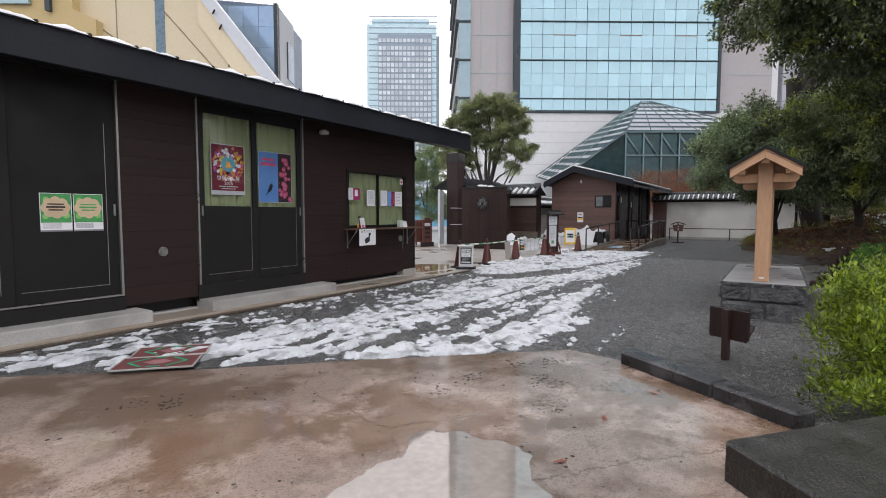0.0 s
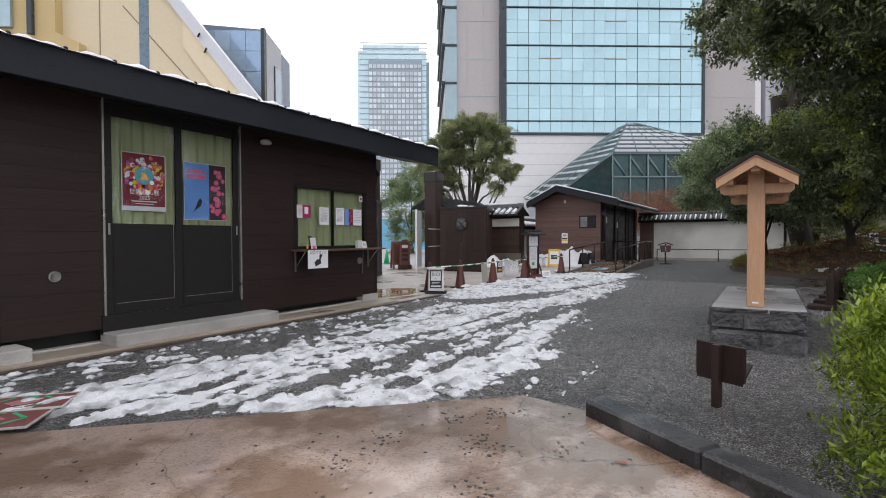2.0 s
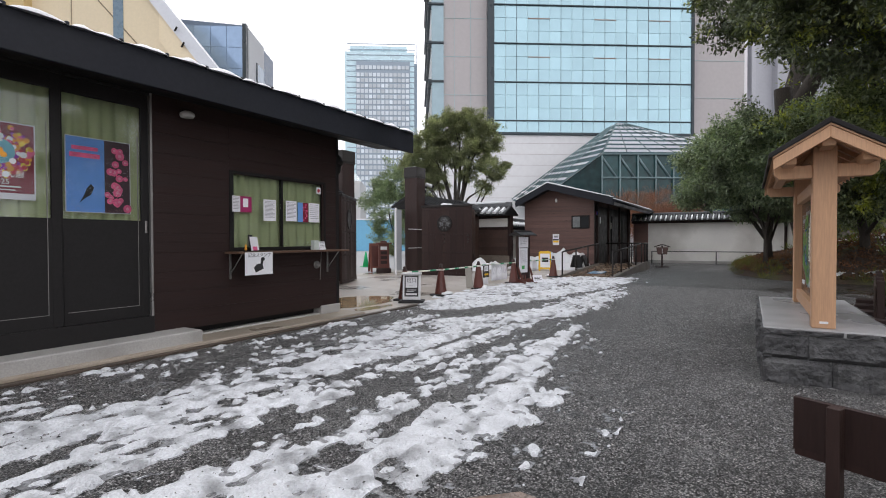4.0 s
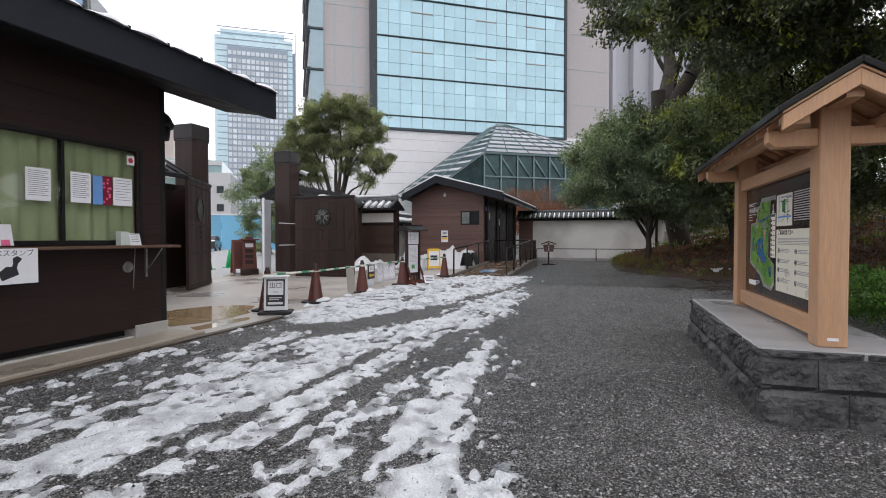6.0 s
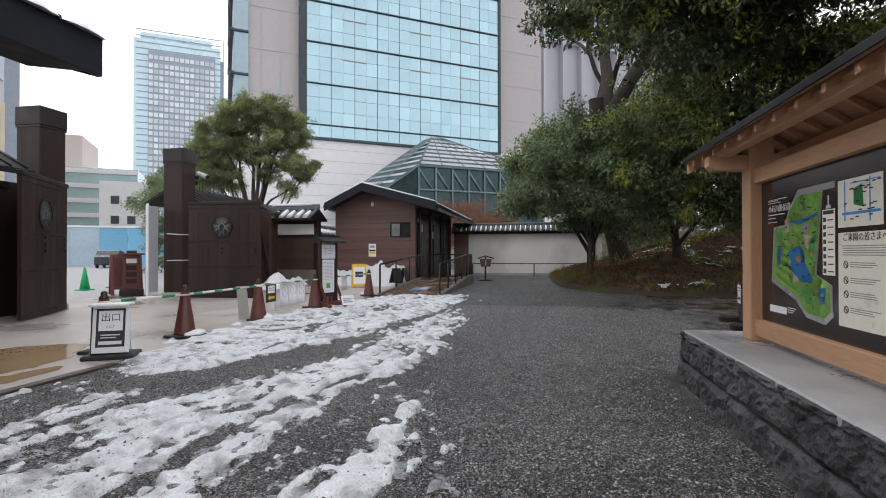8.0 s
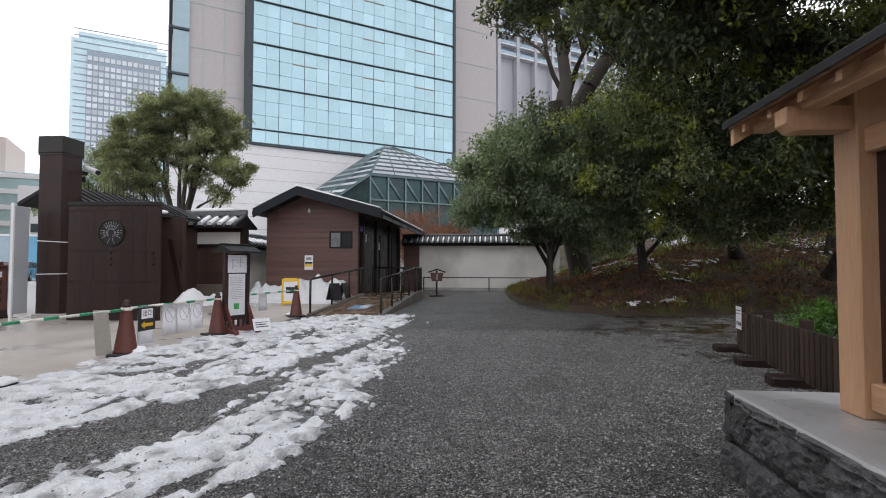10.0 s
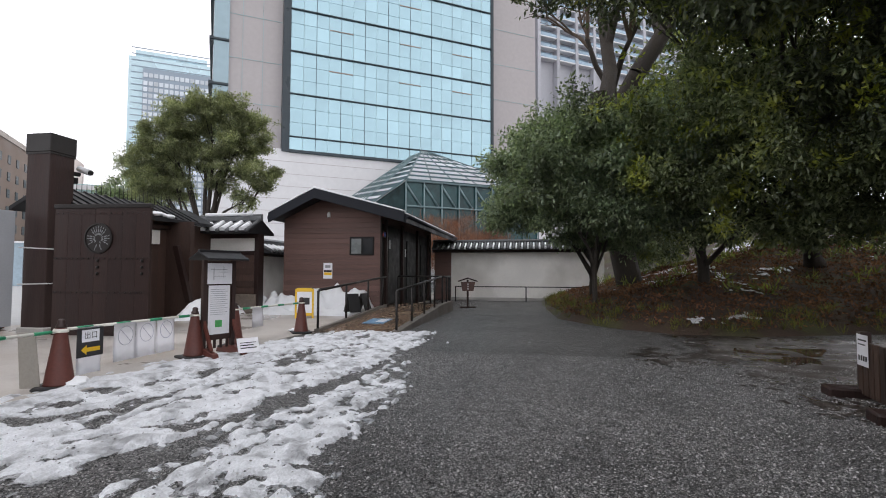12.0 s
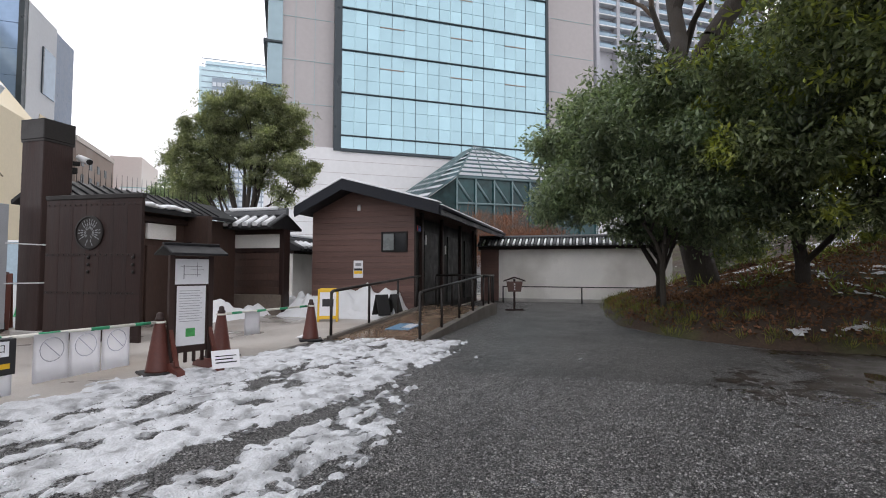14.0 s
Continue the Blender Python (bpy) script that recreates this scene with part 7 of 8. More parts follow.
CLUMPS = [(-0.8, 8.2, 1.35, 0.95), (0.25, 8.55, 1.25, 0.75), (1.25, 8.1, 1.25, 0.95), (-1.6, 7.3, 1.25, 0.95), (-0.75, 7.2, 1.0, 0.75), (1.75, 7.2, 1.2, 0.85), (1.0, 6.9, 0.8, 0.5), (-2.1, 6.3, 1.1, 0.8), (-1.1, 6.2, 1.1, 0.7), (0.2, 6.3, 0.8, 0.5), (1.6, 6.2, 1.1, 0.6), (2.3, 5.5, 1.05, 0.55), (2.8, 5.2, 0.6, 0.35), (-1.9, 5.3, 1.2, 0.75), (-2.5, 4.5, 1.1, 0.75), (-0.9, 5.0, 0.9, 0.6), (1.0, 5.2, 0.7, 0.45), (1.7, 4.3, 0.6, 0.4)]
tree("round clipped evergreen tree behind the gate wall", (29.8, 16.2, 0.0), [beside(*c) for c in CLUMPS], 0.24, 4600, 36, (0.10, 0.026), PINE, 61, spread=0.24, droop=-0.2, shell=0.35, fork=0.45)
tree("tall bushy conifer outside the gate", (36.0, 25.5, 0.0), [(36, 25.5, 6.0, 1.9, 1.9, 1.6), (35.6, 25.9, 3.8, 2.3, 2.3, 1.8), (36.2, 25.1, 2.2, 2.5, 2.5, 1.5)], 0.2, 1300, 30, (0.16, 0.04), EVERGREEN, 67, spread=0.35, shell=0.4)


def bare_tree(label, base, height, r0, seed, material, twigs=True, spread=1.0, lean=(0, 0)):
    """A leafless tree: limbs that fork again and again down to fine twigs."""
    rg = random.Random(seed)
    t = thing("bare_tree", label, "tree")
    trunk, twig = bmesh.new(), bmesh.new()
    def limb(p, d, length, r, depth):
        q = p + d * length
        mid = p.lerp(q, 0.5) + Vector((rg.uniform(-1, 1), rg.uniform(-1, 1), rg.uniform(-0.3, 0.6))) * length * 0.08
        into = trunk if depth < 3 else twig
        tube(p, mid, r, r * 0.85, 8 if depth < 2 else 4, into, caps=False)
        tube(mid, q, r * 0.85, r * 0.68, 8 if depth < 2 else 4, into, caps=False)
        if depth >= 6 or r < 0.004:
            return
        for _ in range(2 if depth < 2 else 3):
            e = Vector((rg.gauss(0, 1), rg.gauss(0, 1), rg.gauss(0.35, 0.6))).normalized()
            nd_ = (d * 1.0 + e * 0.75 * spread).normalized()
            limb(mid.lerp(q, rg.uniform(0.35, 1.0)), nd_, length * rg.uniform(0.62, 0.84), r * (rg.uniform(0.62, 0.8) if depth < 2 else rg.uniform(0.48, 0.66)), depth + 1)
    limb(Vector(base), Vector((lean[0], lean[1], 1)).normalized(), height * 0.34, r0, 0)
    part("trunk", trunk, BARK, t, "dark trunk and limbs")
    tagged(part("twig_spray", twig, material, t, "fine bare twigs"), kind="stuff")
    ends = np.array([v.co[:] for v in t.children[1].data.vertices])
    return t, ends


TWIG = mat("twig_brown", (0.085, 0.060, 0.042), 0.8, 0.3, 3, 20, 0.1)
REDTWIG = mat("twig_red", (0.26, 0.115, 0.06), 0.8, 0.2, 3, 20, 0.1)
bt_, ends_ = bare_tree("tall bare deciduous tree with dead brown leaves", (26.8, -1.5, 0.5), 20.0, 0.42, 5, TWIG, lean=(-0.02, 0.15), spread=1.0)
DEADLEAF = foliage_mat("dead_leaf", (0.09, 0.06, 0.035), (0.24, 0.17, 0.10), 0.7)
part("dead_leaves", leaf_mesh(ends_[::4], 3, 0.35, 0.13, 0.035, 44, 0.6), DEADLEAF, bt_, "sparse withered brown leaves")
bare_tree("bare deciduous tree with fine twigs behind the evergreens", (31.5, -2.0, 0.7), 15.5, 0.26, 9, TWIG, lean=(0.0, -0.05))
for k, (xx, yy, hh) in enumerate(((39, 8.0, 3.9), (41, 6.5, 3.9), (39.5, 5.0, 3.6))):
    sh_, ends_ = bare_tree("leafless reddish-brown shrub behind the white wall", (xx, yy, 0.0), hh, 0.09, 70 + k, REDTWIG, spread=1.3)
    part("spray", leaf_mesh(crown_points([(xx, yy, 2.6, 1.6, 1.6, 1.6), (xx + 0.6, yy - 0.8, 2.2, 1.4, 1.4, 1.2)], 500, 71 + k, 0.4), 14, 0.5, 0.55, 0.007, 72 + k, -1.2), REDTWIG, sh_, "dense fine reddish twigs")
for k, (xx, yy, hh, rr_) in enumerate(((25.0, -9.0, 7, 0.09), (26.5, -9.6, 7, 0.08), (27.5, -10.5, 7, 0.1), (23.0, 0.1, 4.5, 0.07))):
    bare_tree("thin dark trunk on the bank", (xx, yy, float(bank_height(np.array([[xx]]), np.array([[yy]]))[0, 0]) - 0.1), hh, rr_, 90 + k, TWIG)

# near bush at the kerb
bush = thing("bush", "bright green leafy evergreen shrub beside the kerb", "shrub")
BL = [(4.15, -0.80, 0.16, 0.42, 0.40, 0.26), (4.5, -1.25, 0.2, 0.5, 0.5, 0.3), (4.6, -0.95, 0.46, 0.60, 0.58, 0.42), (4.4, -0.78, 0.66, 0.42, 0.38, 0.30), (4.9, -1.2, 0.70, 0.52, 0.52, 0.33), (4.3, -0.90, 0.26, 0.44, 0.42, 0.26), (5.2, -1.05, 0.46, 0.5, 0.48, 0.37)]
part("stems", grow((4.6, -1.1, -0.1), [l[:3] for l in BL] + [(4.2, -0.8, 0.42), (5.0, -0.9, 0.5)], 0.03, 3, fork=0.2), BARK, bush, "thin woody stems")
part("leaves", leaf_mesh(crown_points(BL, 1500, 4, 0.6), 16, 0.085, 0.055, 0.0095, 6, -0.6, 1.0), FRESH, bush, "bright green pointed leaves")

# grass, ferns and fallen leaves on the bank
GRASS = foliage_mat("bank_grass", (0.07, 0.085, 0.015), (0.20, 0.20, 0.045), 0.6)
FALLEN = foliage_mat("fallen_leaf", (0.06, 0.028, 0.018), (0.21, 0.10, 0.06), 0.7)
rs_ = np.random.RandomState(77)


def strew(n, d0, d1, lift, keep=1.0):
    X, Y = rs_.uniform(19.5, 34, n), rs_.uniform(-16, 1.5, n)
    d = edge_distance(X, Y)
    ok = (d > d0) & (d < d1)
    X, Y = X[ok], Y[ok]
    return np.stack([X, Y, bank_height(X, Y) + lift], -1)


solid("grass_tufts", leaf_mesh(strew(2600, -0.05, 0.8, 0.02), 16, 0.10, 0.22, 0.005, 78, -1.6, 0.3), GRASS, "yellow-green grass tufts along the bank's foot", "grass", "stuff")
solid("fern_undergrowth", leaf_mesh(strew(200, 2.0, 9.0, 0.10), 26, 0.26, 0.24, 0.02, 79, -0.5, 0.5), YELLOWGREEN, "low ferns and shrubs on the bank", "undergrowth", "stuff")
UNDER = [(27.5 + 1.1 * k, 0.2 - 0.85 * k, 1.3 + 0.28 * k, 0.9, 0.9, 0.8 + 0.1 * (k % 3)) for k in range(3, 7)] + [(29.5, -6.0, 3.0, 1.2, 1.2, 0.9), (33.5, 0.3, 1.4, 1.0, 1.0, 1.0)]
solid("bank_shrubs", leaf_mesh(crown_points(UNDER, 1500, 83, 0.3), 24, 0.22, 0.11, 0.026, 84), DARKGREEN, "dark evergreen shrubs under the trees on the bank", "shrub", "stuff")
solid("fallen_leaves", leaf_mesh(strew(26000, 0.2, 12.0, 0.02), 3, 0.14, 0.09, 0.028, 80, 0.0, 0.15), FALLEN, "brown fallen leaves on the bank", "leaves", "stuff")

# ---- posters and papers on the ticket office ----
RED = mat("print_red", (0.45, 0.03, 0.05), 0.45, 0.15, 6, 30, 0)
PINK = mat("print_pink", (0.75, 0.13, 0.28), 0.45, 0.25, 14, 60, 0)
MAROON = mat("print_maroon", (0.20, 0.01, 0.03), 0.45, 0.2, 8, 30, 0)
SKYB = mat("print_blue", (0.16, 0.36, 0.74), 0.45, 0.08, 4, 20, 0)
ORANGE = mat("print_orange", (0.78, 0.36, 0.04), 0.45, 0.2, 10, 40, 0)
GOLD = mat("print_yellow", (0.80, 0.62, 0.08), 0.45, 0.2, 10, 40, 0)
PURPLE = mat("print_purple", (0.30, 0.06, 0.40), 0.45, 0.2, 10, 40, 0)
LEAFG = mat("print_green", (0.07, 0.36, 0.10), 0.45, 0.2, 8, 40, 0)
TANP = mat("print_tan", (0.72, 0.55, 0.36), 0.5, 0.12, 6, 30, 0)


def front(x, z, y):
    """A pose on the office front: local x to the reader's right, local y up, local z out of the wall."""
    return pose(x, y, z, 90, 0, 0)


def paper(name, label, category, w, h, m, material=None):
    t = thing(name, label, category, m)
    part("sheet", bx(0, w, 0, h, 0, 0.0015), material or PAPER, t)
    return t


def discs(spots, material, parent, z=0.0018, seg=9, name="motif", label=""):
    b = bmesh.new()
    for i_, (cx, cy, r) in enumerate(spots):
        tmp = bmesh.new()
        bmesh.ops.create_circle(tmp, cap_ends=True, segments=seg, radius=r)
        absorb(b, tmp, Matrix.Translation((cx, cy, z + i_ * 0.00004)))
    return part(name, b, material, parent, label)


# colourful flower-show poster behind the left pane
p = paper("poster", "colourful flower exhibition poster behind the door glass", "poster", 0.55, 0.73, front(3.945, 1.635, HY + 0.004))
part("ground", bx(0.012, 0.538, 0.06, 0.72, 0.0015, 0.002), MAROON, p, "dark red print")
rp_ = random.Random(6)
for k, colr in enumerate((RED, PINK, ORANGE, GOLD, PURPLE, GOLD, RED, ORANGE, PINK, PAPER)):
    sp = []
    for _ in range(18):
        a, r = rp_.uniform(0, math.tau), rp_.uniform(0.13, 0.31)
        cx, cy = 0.275 + r * 0.78 * math.cos(a), 0.44 + r * 0.85 * math.sin(a)
        if 0.03 < cx < 0.52 and 0.2 < cy < 0.70:
            sp.append((cx, cy, rp_.uniform(0.014, 0.034)))
    if sp:
        discs(sp, colr, p, 0.0023 + k * 0.00012, 7, "flower")
discs([(0.275, 0.45, 0.115)], mat("print_cyan", (0.16, 0.50, 0.62), 0.45, 0.2, 10, 40, 0), p, 0.0038, 20, "centre", "turquoise centre")
discs([(0.27, 0.46, 0.03), (0.30, 0.42, 0.028), (0.25, 0.41, 0.022)], ORANGE, p, 0.0041, 9, "bird")
lettering("title", "世界らん展", 0.075, WHITEINK, p, pose(0.275, 0.235, 0.0042), depth=0.0004)
lettering("year", "2025", 0.07, WHITEINK, p, pose(0.275, 0.165, 0.0042), depth=0.0004)
bars([(0.12, 0.43, 0.115, 0.128), (0.16, 0.39, 0.085, 0.095)], WHITEINK, p, Matrix.Translation((0, 0, 0.0022)))
p = paper("poster", "blue poster with a bird and pink blossom behind glass", "poster", 0.645, 0.80, front(4.757, 1.54, HY + 0.034))
part("blue_half", bx(0.008, 0.375, 0.008, 0.792, 0.0015, 0.002), SKYB, p, "blue half")
part("dark_half", bx(0.375, 0.637, 0.008, 0.792, 0.0015, 0.002), mat("print_dark", (0.05, 0.02, 0.03), 0.45, 0.2), p, "dark half")
sp = [(rp_.uniform(0.40, 0.61), rp_.uniform(0.05, 0.76), rp_.uniform(0.025, 0.05)) for _ in range(26)]
discs(sp, PINK, p, 0.0024, 8, "blossom", "pink blossom")
discs([(x_, y_, r_ * 0.4) for x_, y_, r_ in sp], mat("print_rose", (0.85, 0.36, 0.48), 0.45, 0.15), p, 0.0027, 7, "blossom_heart")
bars([(0.06, 0.31, 0.66, 0.70), (0.04, 0.33, 0.58, 0.63)], PINK, p, Matrix.Translation((0, 0, 0.002)), "print", label="red headline")
b = bmesh.new()
b.faces.new([b.verts.new(c) for c in ((0.13, 0.10, 0.0026), (0.19, 0.16, 0.0026), (0.24, 0.19, 0.0026), (0.27, 0.27, 0.0026), (0.24, 0.31, 0.0026), (0.20, 0.26, 0.0026), (0.17, 0.18, 0.0026))])
part("bird", b, INK, p, "small dark bird")
# two green leaflets on the closed door
for k, xx in enumerate((1.917, 2.238)):
    p = paper("leaflet", "green and cream leaflet taped to the dark door", "poster", 0.305, 0.43, front(xx, 1.152, HY + 0.016))
    part("green_ground", bx(0.006, 0.299, 0.10, 0.424, 0.0015, 0.002), LEAFG, p, "green print")
    discs([(0.15 + 0.09 * math.cos(a), 0.27 + 0.07 * math.sin(a), 0.055) for a in (0, 0.8, 1.6, 2.4, 3.2, 4.0, 4.8, 5.6)] + [(0.15, 0.27, 0.07)], TANP, p, 0.0022, 12, "cartouche", "cream cloud shape")
    bars([(0.07, 0.23, 0.30, 0.315), (0.06, 0.24, 0.265, 0.285), (0.08, 0.22, 0.235, 0.25)], (INK, LEAFG)[k], p, Matrix.Translation((0, 0, 0.0024)))
    bars([(0.02, 0.20, 0.085 - j * 0.012, 0.09 - j * 0.012) for j in range(5)] + [(0.0, 0.305, 0.0, 0.018)], GREYINK, p, Matrix.Translation((0, 0, 0.0015)))
    discs([(0.06, 0.36, 0.03), (0.25, 0.18, 0.035), (0.05, 0.17, 0.03)], mat("print_light_green", (0.25, 0.55, 0.16), 0.5, 0.1) if k == 0 else bpy.data.materials["print_light_green"], p, 0.0023, 10)
# papers inside the ticket window
def notice(x0, x1, z0, z1, label, rows_n, y=HY - 0.003, colr=None):
    p = paper("paper_notice", label, "notice", x1 - x0, z1 - z0, front(x0, z0, y), colr)
    w, h = x1 - x0, z1 - z0
    if rows_n:
        bars([(w * 0.1, w * (0.9 - 0.15 * (j % 3 == 2)), h * (0.9 - 0.8 * j / rows_n), h * (0.9 - 0.8 * j / rows_n) + 0.006) for j in range(rows_n)], GREYINK, p, Matrix.Translation((0, 0, 0.0015)))
    return p


q = notice(6.706, 6.83, 1.632, 1.851, "white paper notice stuck in the ticket window", 9)
q = notice(6.83, 7.016, 1.632, 1.851, "purple and white notice stuck in the ticket window", 0, colr=mat("print_plum", (0.36, 0.02, 0.12), 0.45, 0.2))
part("white_field", bx(0.045, 0.13, 0.07, 0.19, 0.0015, 0.002), PAPER, q, "white field")
notice(7.22, 7.447, 1.524, 1.834, "white printed notice stuck in the ticket window", 13)
notice(7.655, 7.868, 1.533, 1.843, "white timetable notice stuck in the ticket window", 12, HY + 0.022)
q = notice(7.889, 7.998, 1.527, 1.832, "small blue poster stuck in the ticket window", 0, HY + 0.022, SKYB)
q = notice(7.998, 8.108, 1.527, 1.832, "small dark poster with pink blossom in the ticket window", 0, HY + 0.022, MAROON)
discs([(rp_.uniform(0.015, 0.095), rp_.uniform(0.02, 0.28), 0.014) for _ in range(12)], PINK, q, 0.0018, 7, "blossom")
notice(8.121, 8.353, 1.528, 1.835, "white sheet with small pictures in the ticket window", 8, HY + 0.022)
q = notice(8.29, 8.385, 1.995, 2.10, "small square white and red sticker in the window corner", 0, HY + 0.02)
discs([(0.047, 0.052, 0.03)], RED, q, 0.0018, 12, "emblem", "red emblem")
# stamp notice hanging from the counter
q = paper("stamp_notice", "white notice with a stamp picture hanging from the counter", "notice", 0.455, 0.305, front(6.665, 0.775, HY - 0.306))
lettering("heading", "記念スタンプ", 0.062, INK, q, pose(0.235, 0.262, 0.002), depth=0.0004)
b = bmesh.new()
for pts in ([(0.14, 0.10), (0.17, 0.03), (0.30, 0.08), (0.28, 0.15), (0.20, 0.15)], [(0.24, 0.13), (0.28, 0.12), (0.30, 0.20), (0.26, 0.20)], [(0.25, 0.19), (0.30, 0.18), (0.325, 0.215), (0.29, 0.24), (0.255, 0.225)]):
    b.faces.new([b.verts.new((u, v, 0.0021 + 0.0002 * len(b.faces))) for u, v in pts])
part("stamp_picture", b, INK, q, "black stamp drawing")
# things on the counter
hd = thing("leaflet_holder", "small white leaflet holder with a pink flower picture", "leaflet holder", pose(6.98, HY - 0.14, 1.09, -12))
part("back", bx(-0.06, 0.07, 0.02, 0.026, 0, 0.21, 0.003), PAPER, hd)
part("picture", bx(-0.03, 0.04, 0.0185, 0.02, 0.015, 0.07), PINK, hd, "pink flower picture")
part("foot", bx(-0.06, 0.07, -0.03, 0.05, 0, 0.008, 0.002), RUBBER, hd)
part("black_clip", bx(-0.075, 0.0, 0.03, 0.04, 0.05, 0.24, 0.004), RUBBER, hd, "black board behind")
og = thing("counter_ornament", "small orange ornament on the counter", "ornament", pose(6.80, HY - 0.15, 1.09))
part("base", lathe([(0.035, 0), (0.035, 0.01), (0.01, 0.014)], 10), GATEWOOD, og)
part("figure", lathe([(0.012, 0.014), (0.022, 0.03), (0.012, 0.055), (0.018, 0.075), (0.004, 0.10)], 10), ORANGE, og)
cd = thing("card_stand", "small white card stand on the counter", "sign", pose(8.22, HY - 0.15, 1.09, 0, 0, 8))
part("card", prism([(-0.03, 0), (0.0, 0.13), (0.03, 0)], 0, -0.07, 0.08), PAPER, cd)
bars([(-0.055, 0.06, 0.03 + j * 0.025, 0.038 + j * 0.025) for j in range(4)], GREYINK, cd, pose(0, -0.0275, 0.01, 78))
cp = thing("clear_cup", "small clear plastic box on the counter", "box", pose(8.10, HY - 0.13, 1.09))
part("box", bx(-0.05, 0.05, -0.04, 0.04, 0, 0.15, 0.004), mat("clear_plastic", (0.55, 0.60, 0.56), 0.15, 0.05), cp)
hk = thing("rope_pull", "thin cord hanging below the ticket counter", "rope")
part("cord", tube((8.32, HY - 0.05, 1.05), (8.30, HY - 0.04, 0.60), 0.006, n=5), ALU, hk)
# black lantern on the office corner
la = thing("wall_lantern", "black lantern on the office end wall below the eave", "lamp", pose(8.98, HY + 0.30, 2.52))
part("hood", lathe([(0.17, 0.05), (0.18, 0.10), (0.13, 0.20), (0.05, 0.27), (0.02, 0.30)], 16), DARK, la)
part("body", lathe([(0.06, -0.12), (0.12, -0.10), (0.14, 0.05), (0.10, 0.06)], 16), DARK, la)
part("arm", bx(-0.26, 0.0, -0.02, 0.02, 0.12, 0.16, 0.004), DARK, la)

# ---- mats ----
def door_mat(m, label):
    t = thing("door_mat", label, "mat", m, group="wet door mats")
    part("base", bx(-0.33, 0.33, -0.19, 0.19, 0, 0.012, 0.003), mat("mat_red", (0.16, 0.045, 0.045), 0.85, 0.5, 12, 90, 0.8) if "mat_red" not in bpy.data.materials else bpy.data.materials["mat_red"], t, "worn red pile")
    green = mat("mat_green", (0.03, 0.34, 0.17), 0.85, 0.3, 12, 90, 0.6) if "mat_green" not in bpy.data.materials else bpy.data.materials["mat_green"]
    b = bmesh.new()
    ring = [(-0.24, 0), (-0.10, 0.14), (0.10, 0.14), (0.24, 0), (0.10, -0.14), (-0.10, -0.14)]
    for (xa, ya), (xb, yb) in zip(ring, ring[1:] + ring[:1]):
        if abs(ya - yb) < 0.01:
            xa, xb = xa * 0.55, xb * 0.55
        d = Vector((xb - xa, yb - ya, 0)).normalized()
        n_ = Vector((-d.y, d.x, 0)) * 0.014
        vs = [Vector((xa, ya, 0.0155)) + n_, Vector((xb, yb, 0.0155)) + n_, Vector((xb, yb, 0.0155)) - n_, Vector((xa, ya, 0.0155)) - n_]
        f_ = b.faces.new([b.verts.new(v) for v in vs])
        if f_.normal.z < 0:
            f_.normal_flip()
    part("green_ring", b, green, t, "green diamond line")
    b = bmesh.new()
    b.faces.new([b.verts.new(c) for c in ((-0.12, 0, 0.0165), (-0.04, -0.07, 0.0165), (0.04, -0.07, 0.0165), (0.12, 0, 0.0165), (0.04, 0.07, 0.0165), (-0.04, 0.07, 0.0165))])
    part("pink_centre", b, mat("mat_pink", (0.36, 0.16, 0.17), 0.85, 0.4, 12, 90, 0.5) if "mat_pink" not in bpy.data.materials else bpy.data.materials["mat_pink"], t, "pale pink diamond")
    b = bmesh.new()
    for q in ((-0.335, 0.335, -0.195, -0.18), (-0.335, 0.335, 0.18, 0.195), (-0.335, -0.32, -0.18, 0.18), (0.32, 0.335, -0.18, 0.18)):
        bx(q[0], q[1], q[2], q[3], 0, 0.015, 0.002, b)
    part("edging", b, STEP, t, "grey rubber edging")
    return t


door_mat(pose(2.33, 4.72, 0.0, 0, 0, -40), "worn red and green patterned door mat lying in slush")
door_mat(pose(2.02, 4.40, 0.012, 0, 0, -43), "worn red and green patterned door mat on the concrete edge")

# ---- cones, bars and the exit sign ----
KNOB = mat("cone_top", (0.035, 0.018, 0.015), 0.5, 0.2)


def cone(m=None):
    t = thing("traffic_cone", "brown traffic cone with a black rubber base standing in snow", "traffic cone", m, group="cones along the snow")
    part("base", bx(-0.19, 0.19, -0.19, 0.19, 0.0, 0.035, 0.012), RUBBER, t, "black rubber base")
    part("body", lathe([(0.145, 0.035), (0.135, 0.05), (0.052, 0.60), (0.048, 0.61)], 20), CONE, t, "brown cone")
    heap = bmesh.new()
    bmesh.ops.create_icosphere(heap, subdivisions=3, radius=0.15)
    for v in heap.verts:
        v.co *= 1 + 0.25 * noise.noise(v.co * 14)
        v.co = Vector((v.co.x * 1.25 + 0.04, v.co.y * 0.75 - 0.13, max(v.co.z, 0) * 0.38 + 0.034))
    part("snow_heap", heap, CLEAN_SNOW, t, "white snow lying on the base", smooth=True)
    part("knob", lathe([(0.05, 0.61), (0.052, 0.63), (0.034, 0.65), (0.036, 0.68), (0.02, 0.70)], 16), KNOB, t, "dark knob")
    return t


